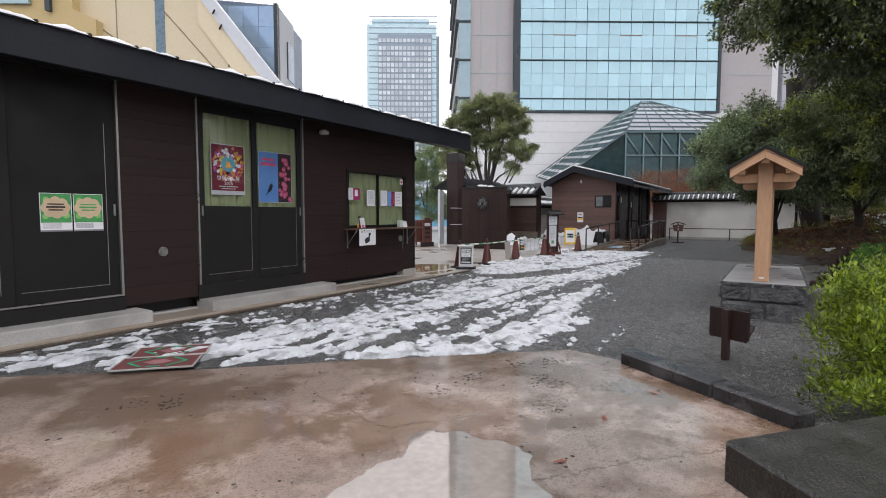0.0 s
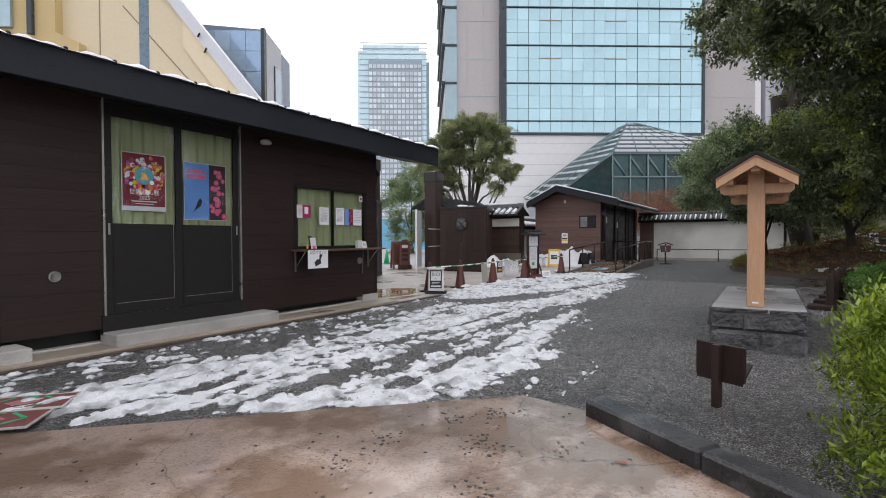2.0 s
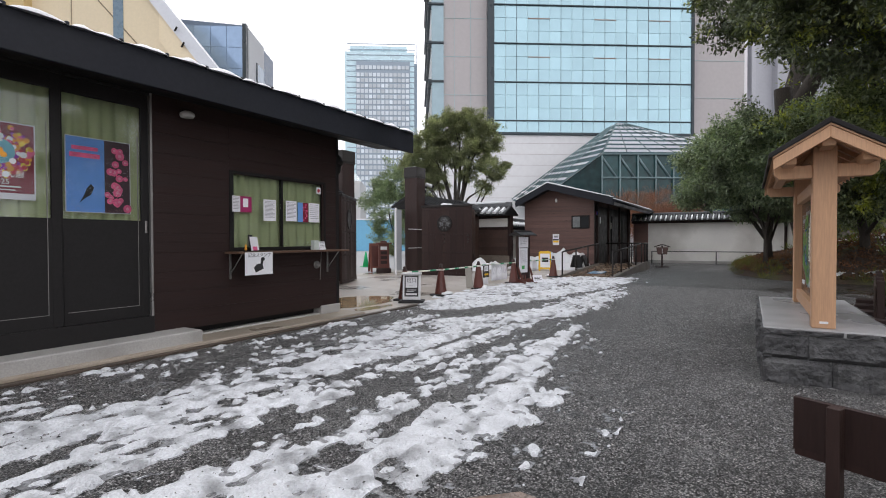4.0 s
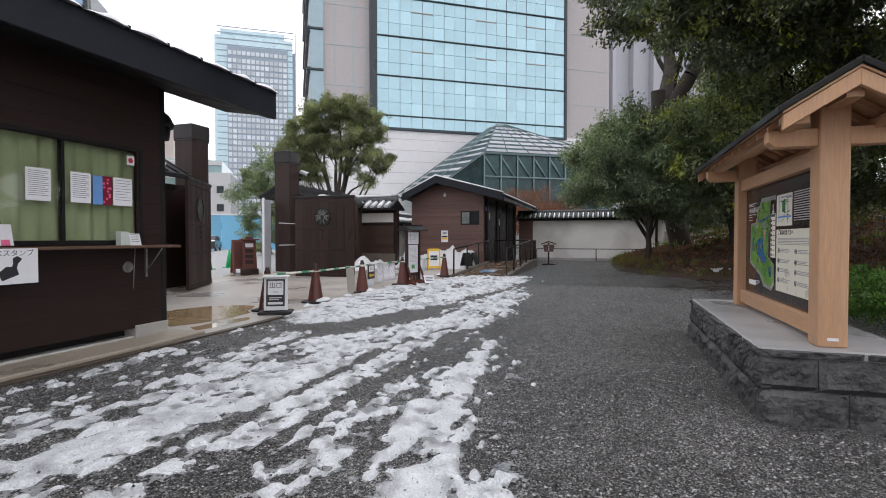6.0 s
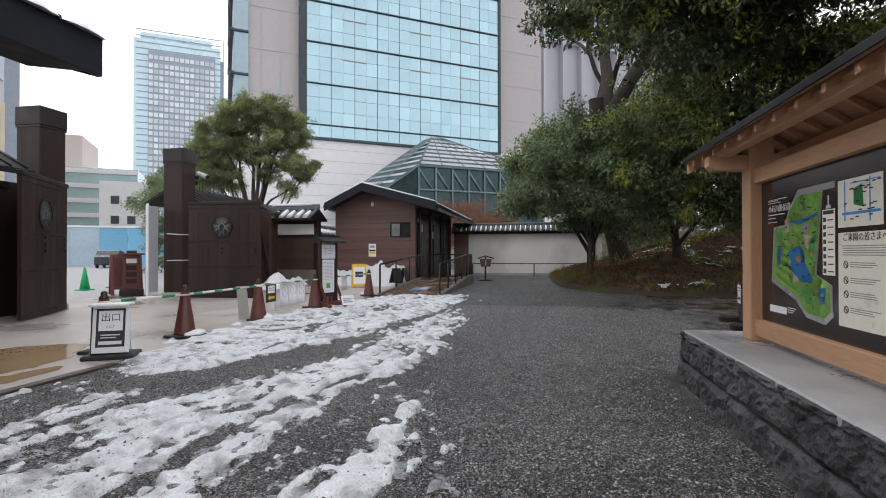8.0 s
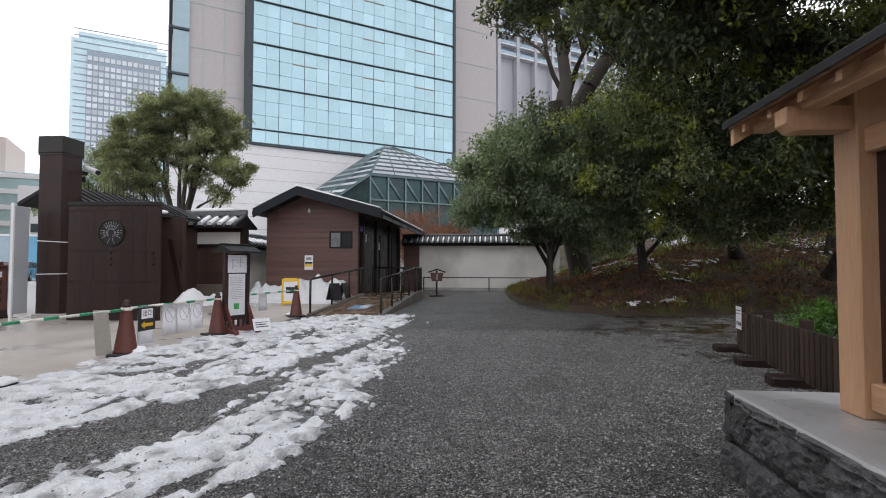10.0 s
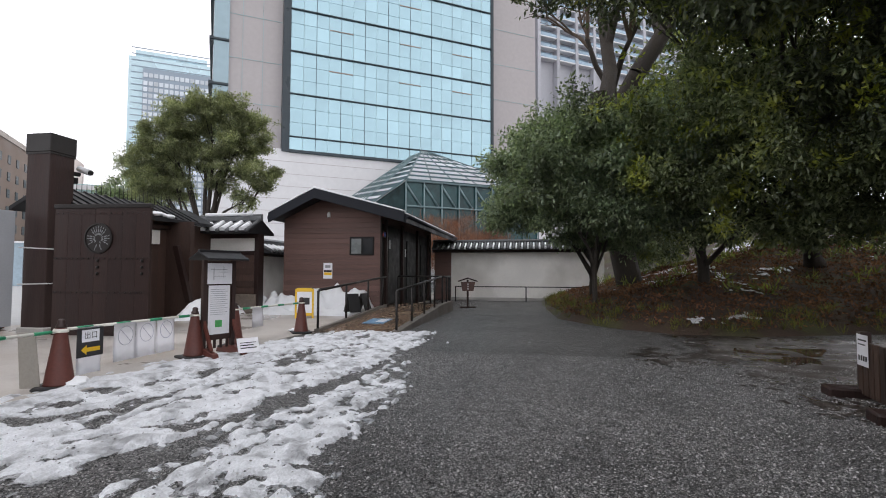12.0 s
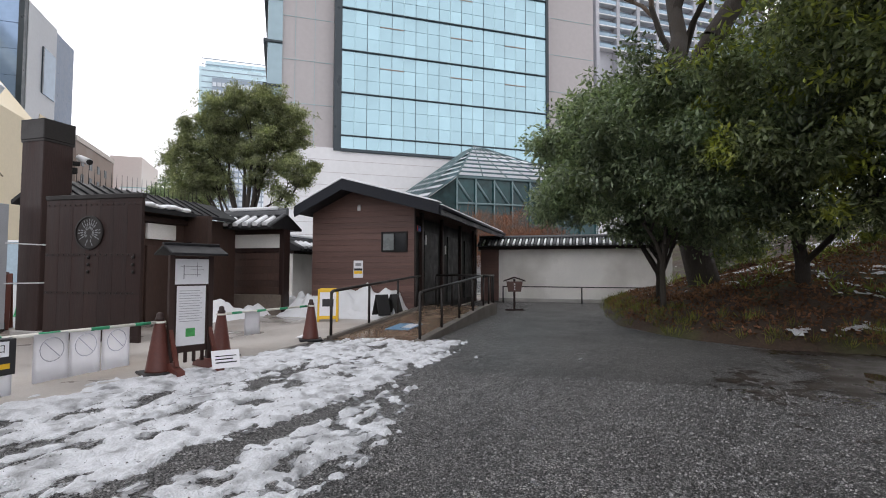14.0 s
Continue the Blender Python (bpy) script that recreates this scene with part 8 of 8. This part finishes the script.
CONES = [(10.86, 6.66), (11.95, 6.45), (13.80, 6.46), (15.72, 6.32), (16.85, 6.42), (18.78, 6.2)]
c0 = cone(pose(*CONES[0], 0.0, 0, 0, 12))
for k, (xx, yy) in enumerate(CONES[1:]):
    copy_thing(c0, pose(xx, yy, 0.0 if k else 0.01, 0, 0, 31 * k))
GREENP = mat("bar_green", (0.02, 0.26, 0.12), 0.4, 0.1, 3, 20, 0.03)
WHITEP = mat("bar_white", (0.72, 0.71, 0.64), 0.4, 0.08, 3, 20, 0.03)


def cone_bar(a, b_, z):
    """A striped bar that links two cones by its end rings."""
    t = thing("cone_bar", "white bar with green stripes linking two cones", "barrier bar", group="striped cone bars")
    A, B = Vector((*a, z)), Vector((*b_, z))
    L = (B - A).length
    part("bar", tube(A, B, 0.017, n=10), WHITEP, t, "white bar")
    d = (B - A) / L
    n_ = max(2, int(L / 0.42))
    for k in range(n_):
        u = (k + 0.35) / n_ * L
        part("stripe", tube(A + d * u, A + d * (u + 0.19), 0.0182, n=10), GREENP, t, "green stripe")
    for P in (A, B):
        part("ring", lathe([(0.064, -0.012), (0.07, 0.0), (0.064, 0.012), (0.056, 0.0)], 16, None, Matrix.Translation(P)), WHITEP, t)
    return t


for a, b_ in zip(CONES, CONES[1:]):
    if a[0] in (15.72,):
        continue
    cone_bar(a, b_, 0.575 if a[0] < 12 else 0.59)
ex = thing("exit_sign", "white folding exit sign with a black-framed panel on a black foot", "sign", pose(10.62, 6.32, 0.0, 0, 0, -62) @ Matrix.Scale(0.92, 4))
part("foot", bx(-0.27, 0.27, -0.2, 0.2, 0.0, 0.05, 0.012), RUBBER, ex, "black weighted foot")
fr = bmesh.new()
for q in ((-0.20, -0.15, 0.05, 0.62), (0.15, 0.20, 0.05, 0.62), (-0.15, 0.15, 0.57, 0.62), (-0.15, 0.15, 0.05, 0.12)):
    bx(q[0], q[1], -0.115, -0.085, q[2], q[3], 0.006, fr)
fm = pose(0, 0.0, 0, -8)
part("frame", fr, SIGNW, ex, "white plastic frame", fm)
pn = part("panel", bx(-0.15, 0.15, -0.105, -0.095, 0.12, 0.57), INK, ex, "black panel", fm)
part("white_field", bx(-0.125, 0.125, -0.108, -0.105, 0.31, 0.545), PAPER, pn, "white field")
EM = pose(0, -0.1085, 0, 90)
lettering("word", "出口", 0.105, INK, pn, EM @ pose(0, 0.46, 0), depth=0.0004)
lettering("word_small", "EXIT", 0.042, GREYINK, pn, EM @ pose(0, 0.355, 0), depth=0.0004)
bars([(-0.10, 0.10, 0.255, 0.268), (-0.10, 0.06, 0.225, 0.236), (-0.12, 0.12, 0.15, 0.19)], WHITEINK, pn, EM)
part("cap", bx(-0.21, 0.21, -0.13, 0.13, 0.61, 0.64, 0.008), SIGNW, ex, "white top")
bk = bmesh.new()
bx(-0.18, 0.18, 0.10, 0.125, 0.05, 0.62, 0.006, bk)
part("back_panel", bk, SIGNW, ex, "white back panel", pose(0, 0, 0, 8))
part("side_panel", prism([(-0.11, 0.05), (0.11, 0.05), (0.06, 0.6), (-0.06, 0.6)], 0, -0.195, -0.185), RUBBER, ex)

# papers hung on the bars
SHEETW = mat("white_sheet", (0.90, 0.90, 0.93), 0.5, 0.03, 2, 20, 0.02)


def hung(x, y, w, h, rot, label, z=0.575, name="hanging_sheet"):
    t = thing(name, label, "notice", pose(x, y, z, 0, 0, rot), group="sheets on the bar")
    b = bmesh.new()
    n_ = 8
    for side in (-1,):
        g = [[b.verts.new((u / n_ * w - w / 2, -0.022 + 0.010 * math.sin(u * 1.1 + v) * (v / 3), 0.02 - v / 3 * h)) for v in range(4)] for u in range(n_ + 1)]
        for u in range(n_):
            for v in range(3):
                b.faces.new((g[u][v], g[u][v + 1], g[u + 1][v + 1], g[u + 1][v])).smooth = True
    bmesh.ops.solidify(b, geom=list(b.faces), thickness=0.001)
    part("sheet", b, SHEETW, t, "limp white sheet")
    return t


for xx in (14.55, 14.88, 15.22):
    t = hung(xx, 6.40, 0.32, 0.44, 0, "limp white sheet with a faint ring, hung on the bar")
    b = bmesh.new()
    for k in range(18):
        a0, a1 = math.tau * k / 18, math.tau * (k + 1) / 18
        tube((0.11 * math.cos(a0), -0.034, -0.13 + 0.11 * math.sin(a0)), (0.11 * math.cos(a1), -0.034, -0.13 + 0.11 * math.sin(a1)), 0.004, n=4, bm=b)
    tube((-0.07, -0.034, -0.06), (0.07, -0.034, -0.20), 0.004, n=4, bm=b)
    part("ring_print", b, mat("faint_print", (0.52, 0.52, 0.58), 0.6, 0.05) if "faint_print" not in bpy.data.materials else bpy.data.materials["faint_print"], t, "faint grey ring")
hung(17.4, 6.36, 0.34, 0.34, 0, "limp white sheet hung on the bar")
t = hung(14.08, 6.42, 0.30, 0.50, 0, "exit notice with a yellow arrow hung on the bar", name="exit_notice")
part("black_board", bx(-0.17, 0.17, -0.042, -0.034, -0.30, 0.01, 0.004), INK, t, "black framed board")
part("white_field", bx(-0.11, 0.11, -0.045, -0.042, -0.14, -0.01), PAPER, t)
lettering("word", "出口", 0.085, INK, t, pose(0, -0.046, -0.075, 90), depth=0.0004)
b = bmesh.new()
b.faces.new([b.verts.new((u, -0.0455, v)) for u, v in ((-0.12, -0.22), (-0.05, -0.17), (-0.05, -0.20), (0.12, -0.20), (0.12, -0.245), (-0.05, -0.245), (-0.05, -0.275))])
part("arrow", b, YELLOW, t, "yellow arrow")
ac = thing("leaning_plastic_board", "greyish translucent plastic board leaning on a cone", "board", pose(13.62, 6.62, 0.02, 0, 0, 20))
part("panel", prism([(-0.1, 0.0), (0.08, 0.0), (0.12, 0.56), (-0.04, 0.56)], 0, -0.006, 0.006), mat("milky_plastic", (0.36, 0.34, 0.30), 0.3, 0.1), ac)

# ---- roofed sign stand beside the cones ----
ks = thing("sign_stand", "dark wooden sign stand with a little roof and paper notices", "sign stand", pose(16.0, 6.15, 0.0, 0, 0, -22))
for xx in (-0.23, 0.23):
    part("post", bx(xx - 0.03, xx + 0.03, -0.03, 0.03, 0.08, 1.36, 0.004), GATEWOOD, ks)
    part("foot", prism([(-0.32, 0.0), (0.32, 0.0), (0.30, 0.06), (0.06, 0.12), (-0.06, 0.12), (-0.30, 0.06)], 0, xx - 0.045, xx + 0.045, bev=0.006), CONE, ks, "heavy brown foot")
    part("stay", prism([(-0.22, 0.10), (-0.17, 0.10), (-0.03, 0.42), (-0.03, 0.50)], 0, xx - 0.02, xx + 0.02), CONE, ks)
part("back_board", bx(-0.20, 0.20, -0.012, 0.012, 0.22, 1.34, 0.003), GATEWOOD, ks)
for k in range(4):
    part("slat", bx(-0.17 + k * 0.1, -0.13 + k * 0.1, -0.01, 0.01, 0.10, 0.24, 0.003), GATEWOOD, ks)
part("roof", prism([(-0.24, 1.36), (0, 1.46), (0.24, 1.36), (0.24, 1.385), (0, 1.49), (-0.24, 1.385)], 0, -0.33, 0.33, bev=0.004), GATEROOF, ks, "small dark roof")
part("ridge_cap", bx(-0.33, 0.33, -0.03, 0.03, 1.475, 1.51, 0.006), GATEROOF, ks)
nt_ = part("notice_upper", bx(-0.20, 0.20, -0.016, -0.012, 1.02, 1.32), PAPER, ks, "white sheet with a route sketch")
bars([(-0.14, 0.12, 0.20, 0.206), (-0.1, -0.09, 0.05, 0.22), (-0.1, 0.1, 0.1, 0.106), (0.06, 0.066, 0.08, 0.25), (-0.02, 0.14, 0.16, 0.165)], GREYINK, nt_, pose(0, -0.0162, 1.03, 90))
nt_ = part("notice_lower", bx(-0.17, 0.17, -0.016, -0.012, 0.30, 1.00), PAPER, ks, "long white printed sheet")
bars([(-0.14, 0.10 + 0.03 * (j % 2), 0.64 - j * 0.03, 0.646 - j * 0.03) for j in range(13)], GREYINK, nt_, pose(0, -0.0162, 0.30, 90))
part("green_map", bx(-0.06, 0.05, -0.0175, -0.016, 0.40, 0.50), LEAFG, nt_, "small green map")
fl = thing("floor_card", "small white printed card leaning at the sign stand", "card", pose(16.15, 5.75, 0.03, 0, 0, -35))
part("card", prism([(-0.03, 0.0), (0.05, 0.20), (0.055, 0.20), (-0.025, 0.0)], 0, -0.16, 0.16), PAPER, fl)
bars([(-0.12, 0.12, 0.06, 0.075), (-0.12, 0.08, 0.10, 0.115), (-0.12, 0.12, 0.14, 0.15)], INK, fl, pose(0, -0.031, 0, 68.5))

# ---- yellow folding sign and dark stands by the toilet block ----
ys = thing("yellow_sign", "yellow folding floor sign with a white panel", "sign", pose(21.9, 7.62, 0.0, 0, 0, -65))
for sgn in (-1, 1):
    f = bmesh.new()
    for q in ((-0.24, -0.19, 0.0, 0.78), (0.19, 0.24, 0.0, 0.78), (-0.19, 0.19, 0.70, 0.80), (-0.19, 0.19, 0.06, 0.14)):
        bx(q[0], q[1], -0.015, 0.015, q[2], q[3], 0.008, f)
    lf = part("leaf", f, YELLOW, ys, "yellow plastic leaf", pose(0, sgn * 0.17, 0, sgn * 12))
    part("face", bx(-0.19, 0.19, -0.008, 0.008, 0.14, 0.70), PAPER, lf, "white panel")
    if sgn < 0:
        part("black_field", bx(-0.13, 0.13, -0.012, -0.008, 0.36, 0.54), INK, lf, "black print")
for k, (xx, yy) in enumerate(((22.6, 6.55), (22.9, 6.35))):
    bs = thing("black_stand", "small black folding stand in the snow by the ramp", "stand", pose(xx, yy, 0.12, 0, 0, -40 + 30 * k))
    part("leaf", prism([(-0.2, 0.0), (-0.16, 0.0), (0.0, 0.5), (-0.04, 0.5)], 0, -0.16, 0.16), RUBBER, bs)
    part("leaf", prism([(0.2, 0.0), (0.16, 0.0), (-0.04, 0.48), (0.0, 0.5)], 0, -0.16, 0.16), RUBBER, bs)

# piled snow along the toilet block
def pile(X, Y):
    h = 0.62 * np.exp(-((X - 23.6) / 0.6) ** 2) * np.clip((Y - 6.25) / 0.3, 0, 1) * np.clip((9.9 - Y) / 0.4, 0, 1)
    return h * (0.25 + 1.0 * vnoise(X * 1.9, Y * 1.9, 51) + 0.5 * vnoise(X * 5, Y * 5, 55)) + 0.13 * (vnoise(X * 8, Y * 8, 52) - 0.5) * np.clip(h * 6, 0, 1) - 0.05


solid("snow_pile", sheet(np.arange(22.2, 24.0, 0.05), np.arange(6.2, 10.0, 0.05), pile, lambda X, Y, Z: Z[:-1, :-1] > -0.02), CLEAN_SNOW, "shovelled snow heaped against the toilet block", "snow", "stuff")


def pile2(X, Y):
    h = 0.36 * np.exp(-((Y - 10.25) / 0.25) ** 2) * np.clip((X - 20.2) / 0.5, 0, 1)
    return h * (0.1 + 1.2 * vnoise(X * 1.9, Y * 1.9, 53) + 0.5 * vnoise(X * 5, Y * 5, 56)) + 0.1 * (vnoise(X * 8, Y * 8, 54) - 0.5) * np.clip(h * 6, 0, 1) - 0.05


solid("snow_pile", sheet(np.arange(20.0, 25.5, 0.06), np.arange(9.7, 10.55, 0.05), pile2, lambda X, Y, Z: Z[:-1, :-1] > -0.02), CLEAN_SNOW, "shovelled snow heaped along the timber wall", "snow", "stuff")

# ---- guards and camera on the gate pillar ----
gp = thing("guard_panel", "pale grey protective panel strapped beside the gate pillar", "panel")
part("panel", bx(17.02, 17.42, 11.46, 11.50, 0.15, 2.35, 0.004), mat("guard_grey", (0.42, 0.44, 0.47), 0.5, 0.1), gp)
part("panel_post", bx(17.0, 17.04, 11.40, 11.46, 0.0, 2.4, 0.004), SIGNW, gp)
for z in (0.95, 1.62):
    part("strap", bx(17.0, 18.1, 10.862, 10.866, z, z + 0.022), SIGNW, gp, "white strap")
cm = thing("security_camera", "white bullet security camera on the gate pillar", "camera", pose(18.2, 10.86, 3.32, 0, 0, -30))
part("housing", tube((0.0, 0.05, 0.0), (0.12, -0.22, -0.10), 0.065, n=12), SIGNW, cm, "white housing")
part("hood", tube((0.12, -0.22, -0.10), (0.135, -0.255, -0.113), 0.05, n=12), RUBBER, cm)
part("bracket", bx(-0.15, 0.02, 0.0, 0.08, -0.16, -0.08, 0.01), DARK, cm)
part("junction_box", bx(-0.2, -0.02, 0.0, 0.07, -0.32, -0.20, 0.01), DARK, cm)

# ---- signs and cones outside the gate ----
lb = thing("lantern_sign", "brown wooden sign box with a small roof outside the gate", "sign", pose(17.75, 12.55, 0.0, 0, 0, -50))
part("box", bx(-0.2, 0.2, -0.16, 0.16, 0.18, 1.10, 0.01), CONE, lb)
for j in range(4):
    part("plate", bx(-0.12, 0.12, -0.166, -0.16, 0.34 + j * 0.18, 0.46 + j * 0.18), (GATEWOOD, SIGNW)[j == 3], lb)
part("cap", bx(-0.30, 0.30, -0.24, 0.24, 1.10, 1.15, 0.01), CONE, lb)
part("ridge", bx(-0.12, 0.12, -0.1, 0.1, 1.15, 1.22, 0.01), CONE, lb)
part("foot", bx(-0.28, 0.28, -0.22, 0.22, 0.0, 0.18, 0.02), GATEWOOD, lb)
ab = thing("easel_board", "reddish-brown wooden easel board outside the gate", "sign", pose(18.15, 13.1, 0.0, 0, 0, -40))
for sgn in (-1, 1):
    f = bmesh.new()
    for q in ((-0.38, -0.30, 0.0, 1.15), (0.30, 0.38, 0.0, 1.15), (-0.30, 0.30, 1.05, 1.15), (-0.30, 0.30, 0.16, 0.24)):
        bx(q[0], q[1], -0.02, 0.02, q[2], q[3], 0.006, f)
    lf = part("leaf", f, mat("easel_red", (0.17, 0.05, 0.03), 0.55, 0.2) if sgn < 0 else bpy.data.materials["easel_red"], ab, "", pose(0, sgn * 0.28, 0, sgn * 14))
    part("face", bx(-0.30, 0.30, -0.008, 0.008, 0.24, 1.05), SIGNW if sgn > 0 else CONE, lf)
GCONE = mat("cone_green", (0.01, 0.42, 0.14), 0.45, 0.1)


def green_cone(m):
    t = thing("green_cone", "bright green traffic cone on the snowy street", "traffic cone", m, group="green cones outside")
    part("base", bx(-0.19, 0.19, -0.19, 0.19, 0.0, 0.03, 0.01), GCONE, t)
    part("body", lathe([(0.145, 0.03), (0.03, 0.70), (0.01, 0.71)], 16), GCONE, t)
    return t


g0 = green_cone(pose(19.32, 15.66, 0.0))
copy_thing(g0, pose(20.6, 15.8, 0.0))
car = thing("car", "dark parked car on the street beyond the gate", "car", pose(42.0, 36.5, 0.0, 0, 0, 34))
CARP = mat("car_paint", (0.02, 0.022, 0.026), 0.25, 0.1, 1, 10, 0, coat=0.5)
part("body", prism([(-2.1, 0.25), (2.1, 0.25), (2.15, 0.6), (1.95, 0.85), (1.0, 0.92), (0.45, 1.38), (-1.1, 1.42), (-1.75, 0.98), (-2.1, 0.9)], 1, -0.8, 0.8, bev=0.06), CARP, car)
part("window", prism([(0.85, 0.93), (0.42, 1.30), (-1.05, 1.34), (-1.5, 0.98)], 1, -0.805, 0.805), RUBBER, car, "dark side windows")
for xx in (-1.3, 1.3):
    for yy in (-0.82, 0.66):
        w = part("wheel", tube((xx, yy, 0.31), (xx, yy + 0.16, 0.31), 0.31, n=18), RUBBER, car)
        part("rim", tube((xx, yy - 0.004, 0.31), (xx, yy + 0.164, 0.31), 0.19, n=14), ALU, w)
hb2 = thing("street_hedge", "low clipped hedge along the street", "hedge")
part("leaves", leaf_mesh(crown_points([(32.6, 24.0, 0.45, 1.3, 0.6, 0.5)], 300, 5, 0.5), 18, 0.12, 0.10, 0.03, 9), PINE, hb2)
part("stems", grow((32.6, 24.0, -0.05), [(32.0, 24.0, 0.4), (33.2, 24.0, 0.4)], 0.03, 4), BARK, hb2)

# posters on the wall behind the office
pw_ = thing("wall_poster", "poster with pink blossom on the dark wall beside the gate", "poster", front(11.55, 0.95, 10.98))
part("board", bx(-0.05, 0.85, -0.62, 1.06, -0.02, 0.0), INK, pw_)
part("picture", bx(0, 0.8, 0, 1.0, 0, 0.003), SKYB, pw_, "blue picture")
discs([(rp_.uniform(0.4, 0.75), rp_.uniform(0.1, 0.92), rp_.uniform(0.05, 0.08)) for _ in range(16)], PINK, pw_, 0.0045, 8, "blossom", "pink blossom")
part("prohibition_sheet", bx(0.05, 0.6, -0.58, -0.05, 0, 0.003), PAPER, pw_, "white no-entry notice")
b = bmesh.new()
for k in range(16):
    a0, a1 = math.tau * k / 16, math.tau * (k + 1) / 16
    tube((0.325 + 0.16 * math.cos(a0), -0.27 + 0.16 * math.sin(a0), 0.005), (0.325 + 0.16 * math.cos(a1), -0.27 + 0.16 * math.sin(a1), 0.005), 0.018, n=4, bm=b)
tube((0.21, -0.16, 0.005), (0.44, -0.38, 0.005), 0.018, n=4, bm=b)
part("red_ring", b, RED, pw_, "red prohibition ring")
part("red_band", bx(0.05, 0.6, -0.58, -0.50, 0.003, 0.0045), RED, pw_, "red band")

# ---- small roofed sign before the white wall ----
rsn = thing("wooden_sign", "small roofed wooden sign on a dark post with white writing", "sign", pose(27.0, 3.95, -0.03, 0, 0, -68))
part("post", bx(-0.03, 0.03, -0.03, 0.03, 0.0, 1.0, 0.004), GATEWOOD, rsn)
part("base", bx(-0.28, 0.28, -0.08, 0.08, 0.0, 0.06, 0.01), GATEWOOD, rsn)
part("board", prism([(-0.26, 0.92), (-0.20, 0.60), (0.20, 0.60), (0.26, 0.92)], 1, -0.045, -0.03), WC_BOARD, rsn, "tapered board")
part("roof", prism([(-0.34, 0.92), (0.0, 1.03), (0.34, 0.92), (0.33, 0.96), (0.0, 1.07), (-0.33, 0.96)], 1, -0.08, 0.06), GATEWOOD, rsn)
bars([(-0.02, 0.02, 0.65 + j * 0.08, 0.70 + j * 0.08) for j in range(3)], WHITEINK, rsn, pose(0, -0.046, 0, 90), label="white characters, unreadable")

# ---- bamboo-style board fence and planting ----
fc = thing("board_fence", "low brown board fence on dark timber feet", "fence", pose(15.05, -1.52, -0.02, 0, 0, 171))
FENCEW = mat("fence_wood", (0.046, 0.027, 0.019), 0.6, 0.35, 2, 16, 0.3, (4, 4, 0.5), rnd=0.35)
bm_ = mesh_of("board", bx(-0.042, 0.042, -0.012, 0.012, 0.05, 0.56, 0.004))
for k in range(27):
    part("board", bm_, FENCEW, fc, "", pose(0.10 + k * 0.112, 0, 0, 0, 0, 0))
for k in range(4):
    part("post", bx(k * 1.02 - 0.05, k * 1.02 + 0.05, 0.015, 0.11, 0.0, 0.64, 0.006), GATEWOOD, fc)
    part("foot", bx(k * 1.02 - 0.12, k * 1.02 + 0.12, -0.28, 0.14, -0.03, 0.09, 0.02), GATEWOOD, fc, "dark timber foot")
for z in (0.14, 0.46):
    part("rail", bx(-0.05, 3.1, 0.012, 0.05, z, z + 0.05, 0.004), FENCEW, fc)
fn = paper("fence_notice", "white notice with small pictures on the fence", "notice", 0.24, 0.30, pose(14.98, -1.485, 0.31, 90, 0, 171))
bars([(0.03, 0.21, 0.24, 0.255), (0.03, 0.19, 0.20, 0.212)] + [(0.03 + j * 0.05, 0.065 + j * 0.05, 0.05, 0.10) for j in range(4)], INK, fn, Matrix.Translation((0, 0, 0.0015)))
hg = thing("low_hedge", "low fresh green planting behind the board fence", "hedge")
part("leaves", leaf_mesh(crown_points([(14.2, -2.0, 0.35, 0.7, 0.5, 0.32), (13.2, -1.9, 0.38, 0.8, 0.5, 0.32), (12.2, -1.9, 0.4, 0.8, 0.5, 0.32), (13.4, -2.8, 0.42, 1.1, 0.6, 0.32), (11.4, -2.3, 0.42, 0.9, 0.7, 0.35)], 1300, 8, 0.5), 14, 0.09, 0.06, 0.016, 12, -0.4, 0.8), foliage_mat("planting_leaf", (0.03, 0.08, 0.012), (0.10, 0.20, 0.035), 0.45), hg)
part("stems", grow((13.2, -2.2, -0.05), [(12.4, -2.0, 0.4), (14.2, -2.1, 0.4), (13.4, -2.8, 0.4)], 0.03, 4), BARK, hg)
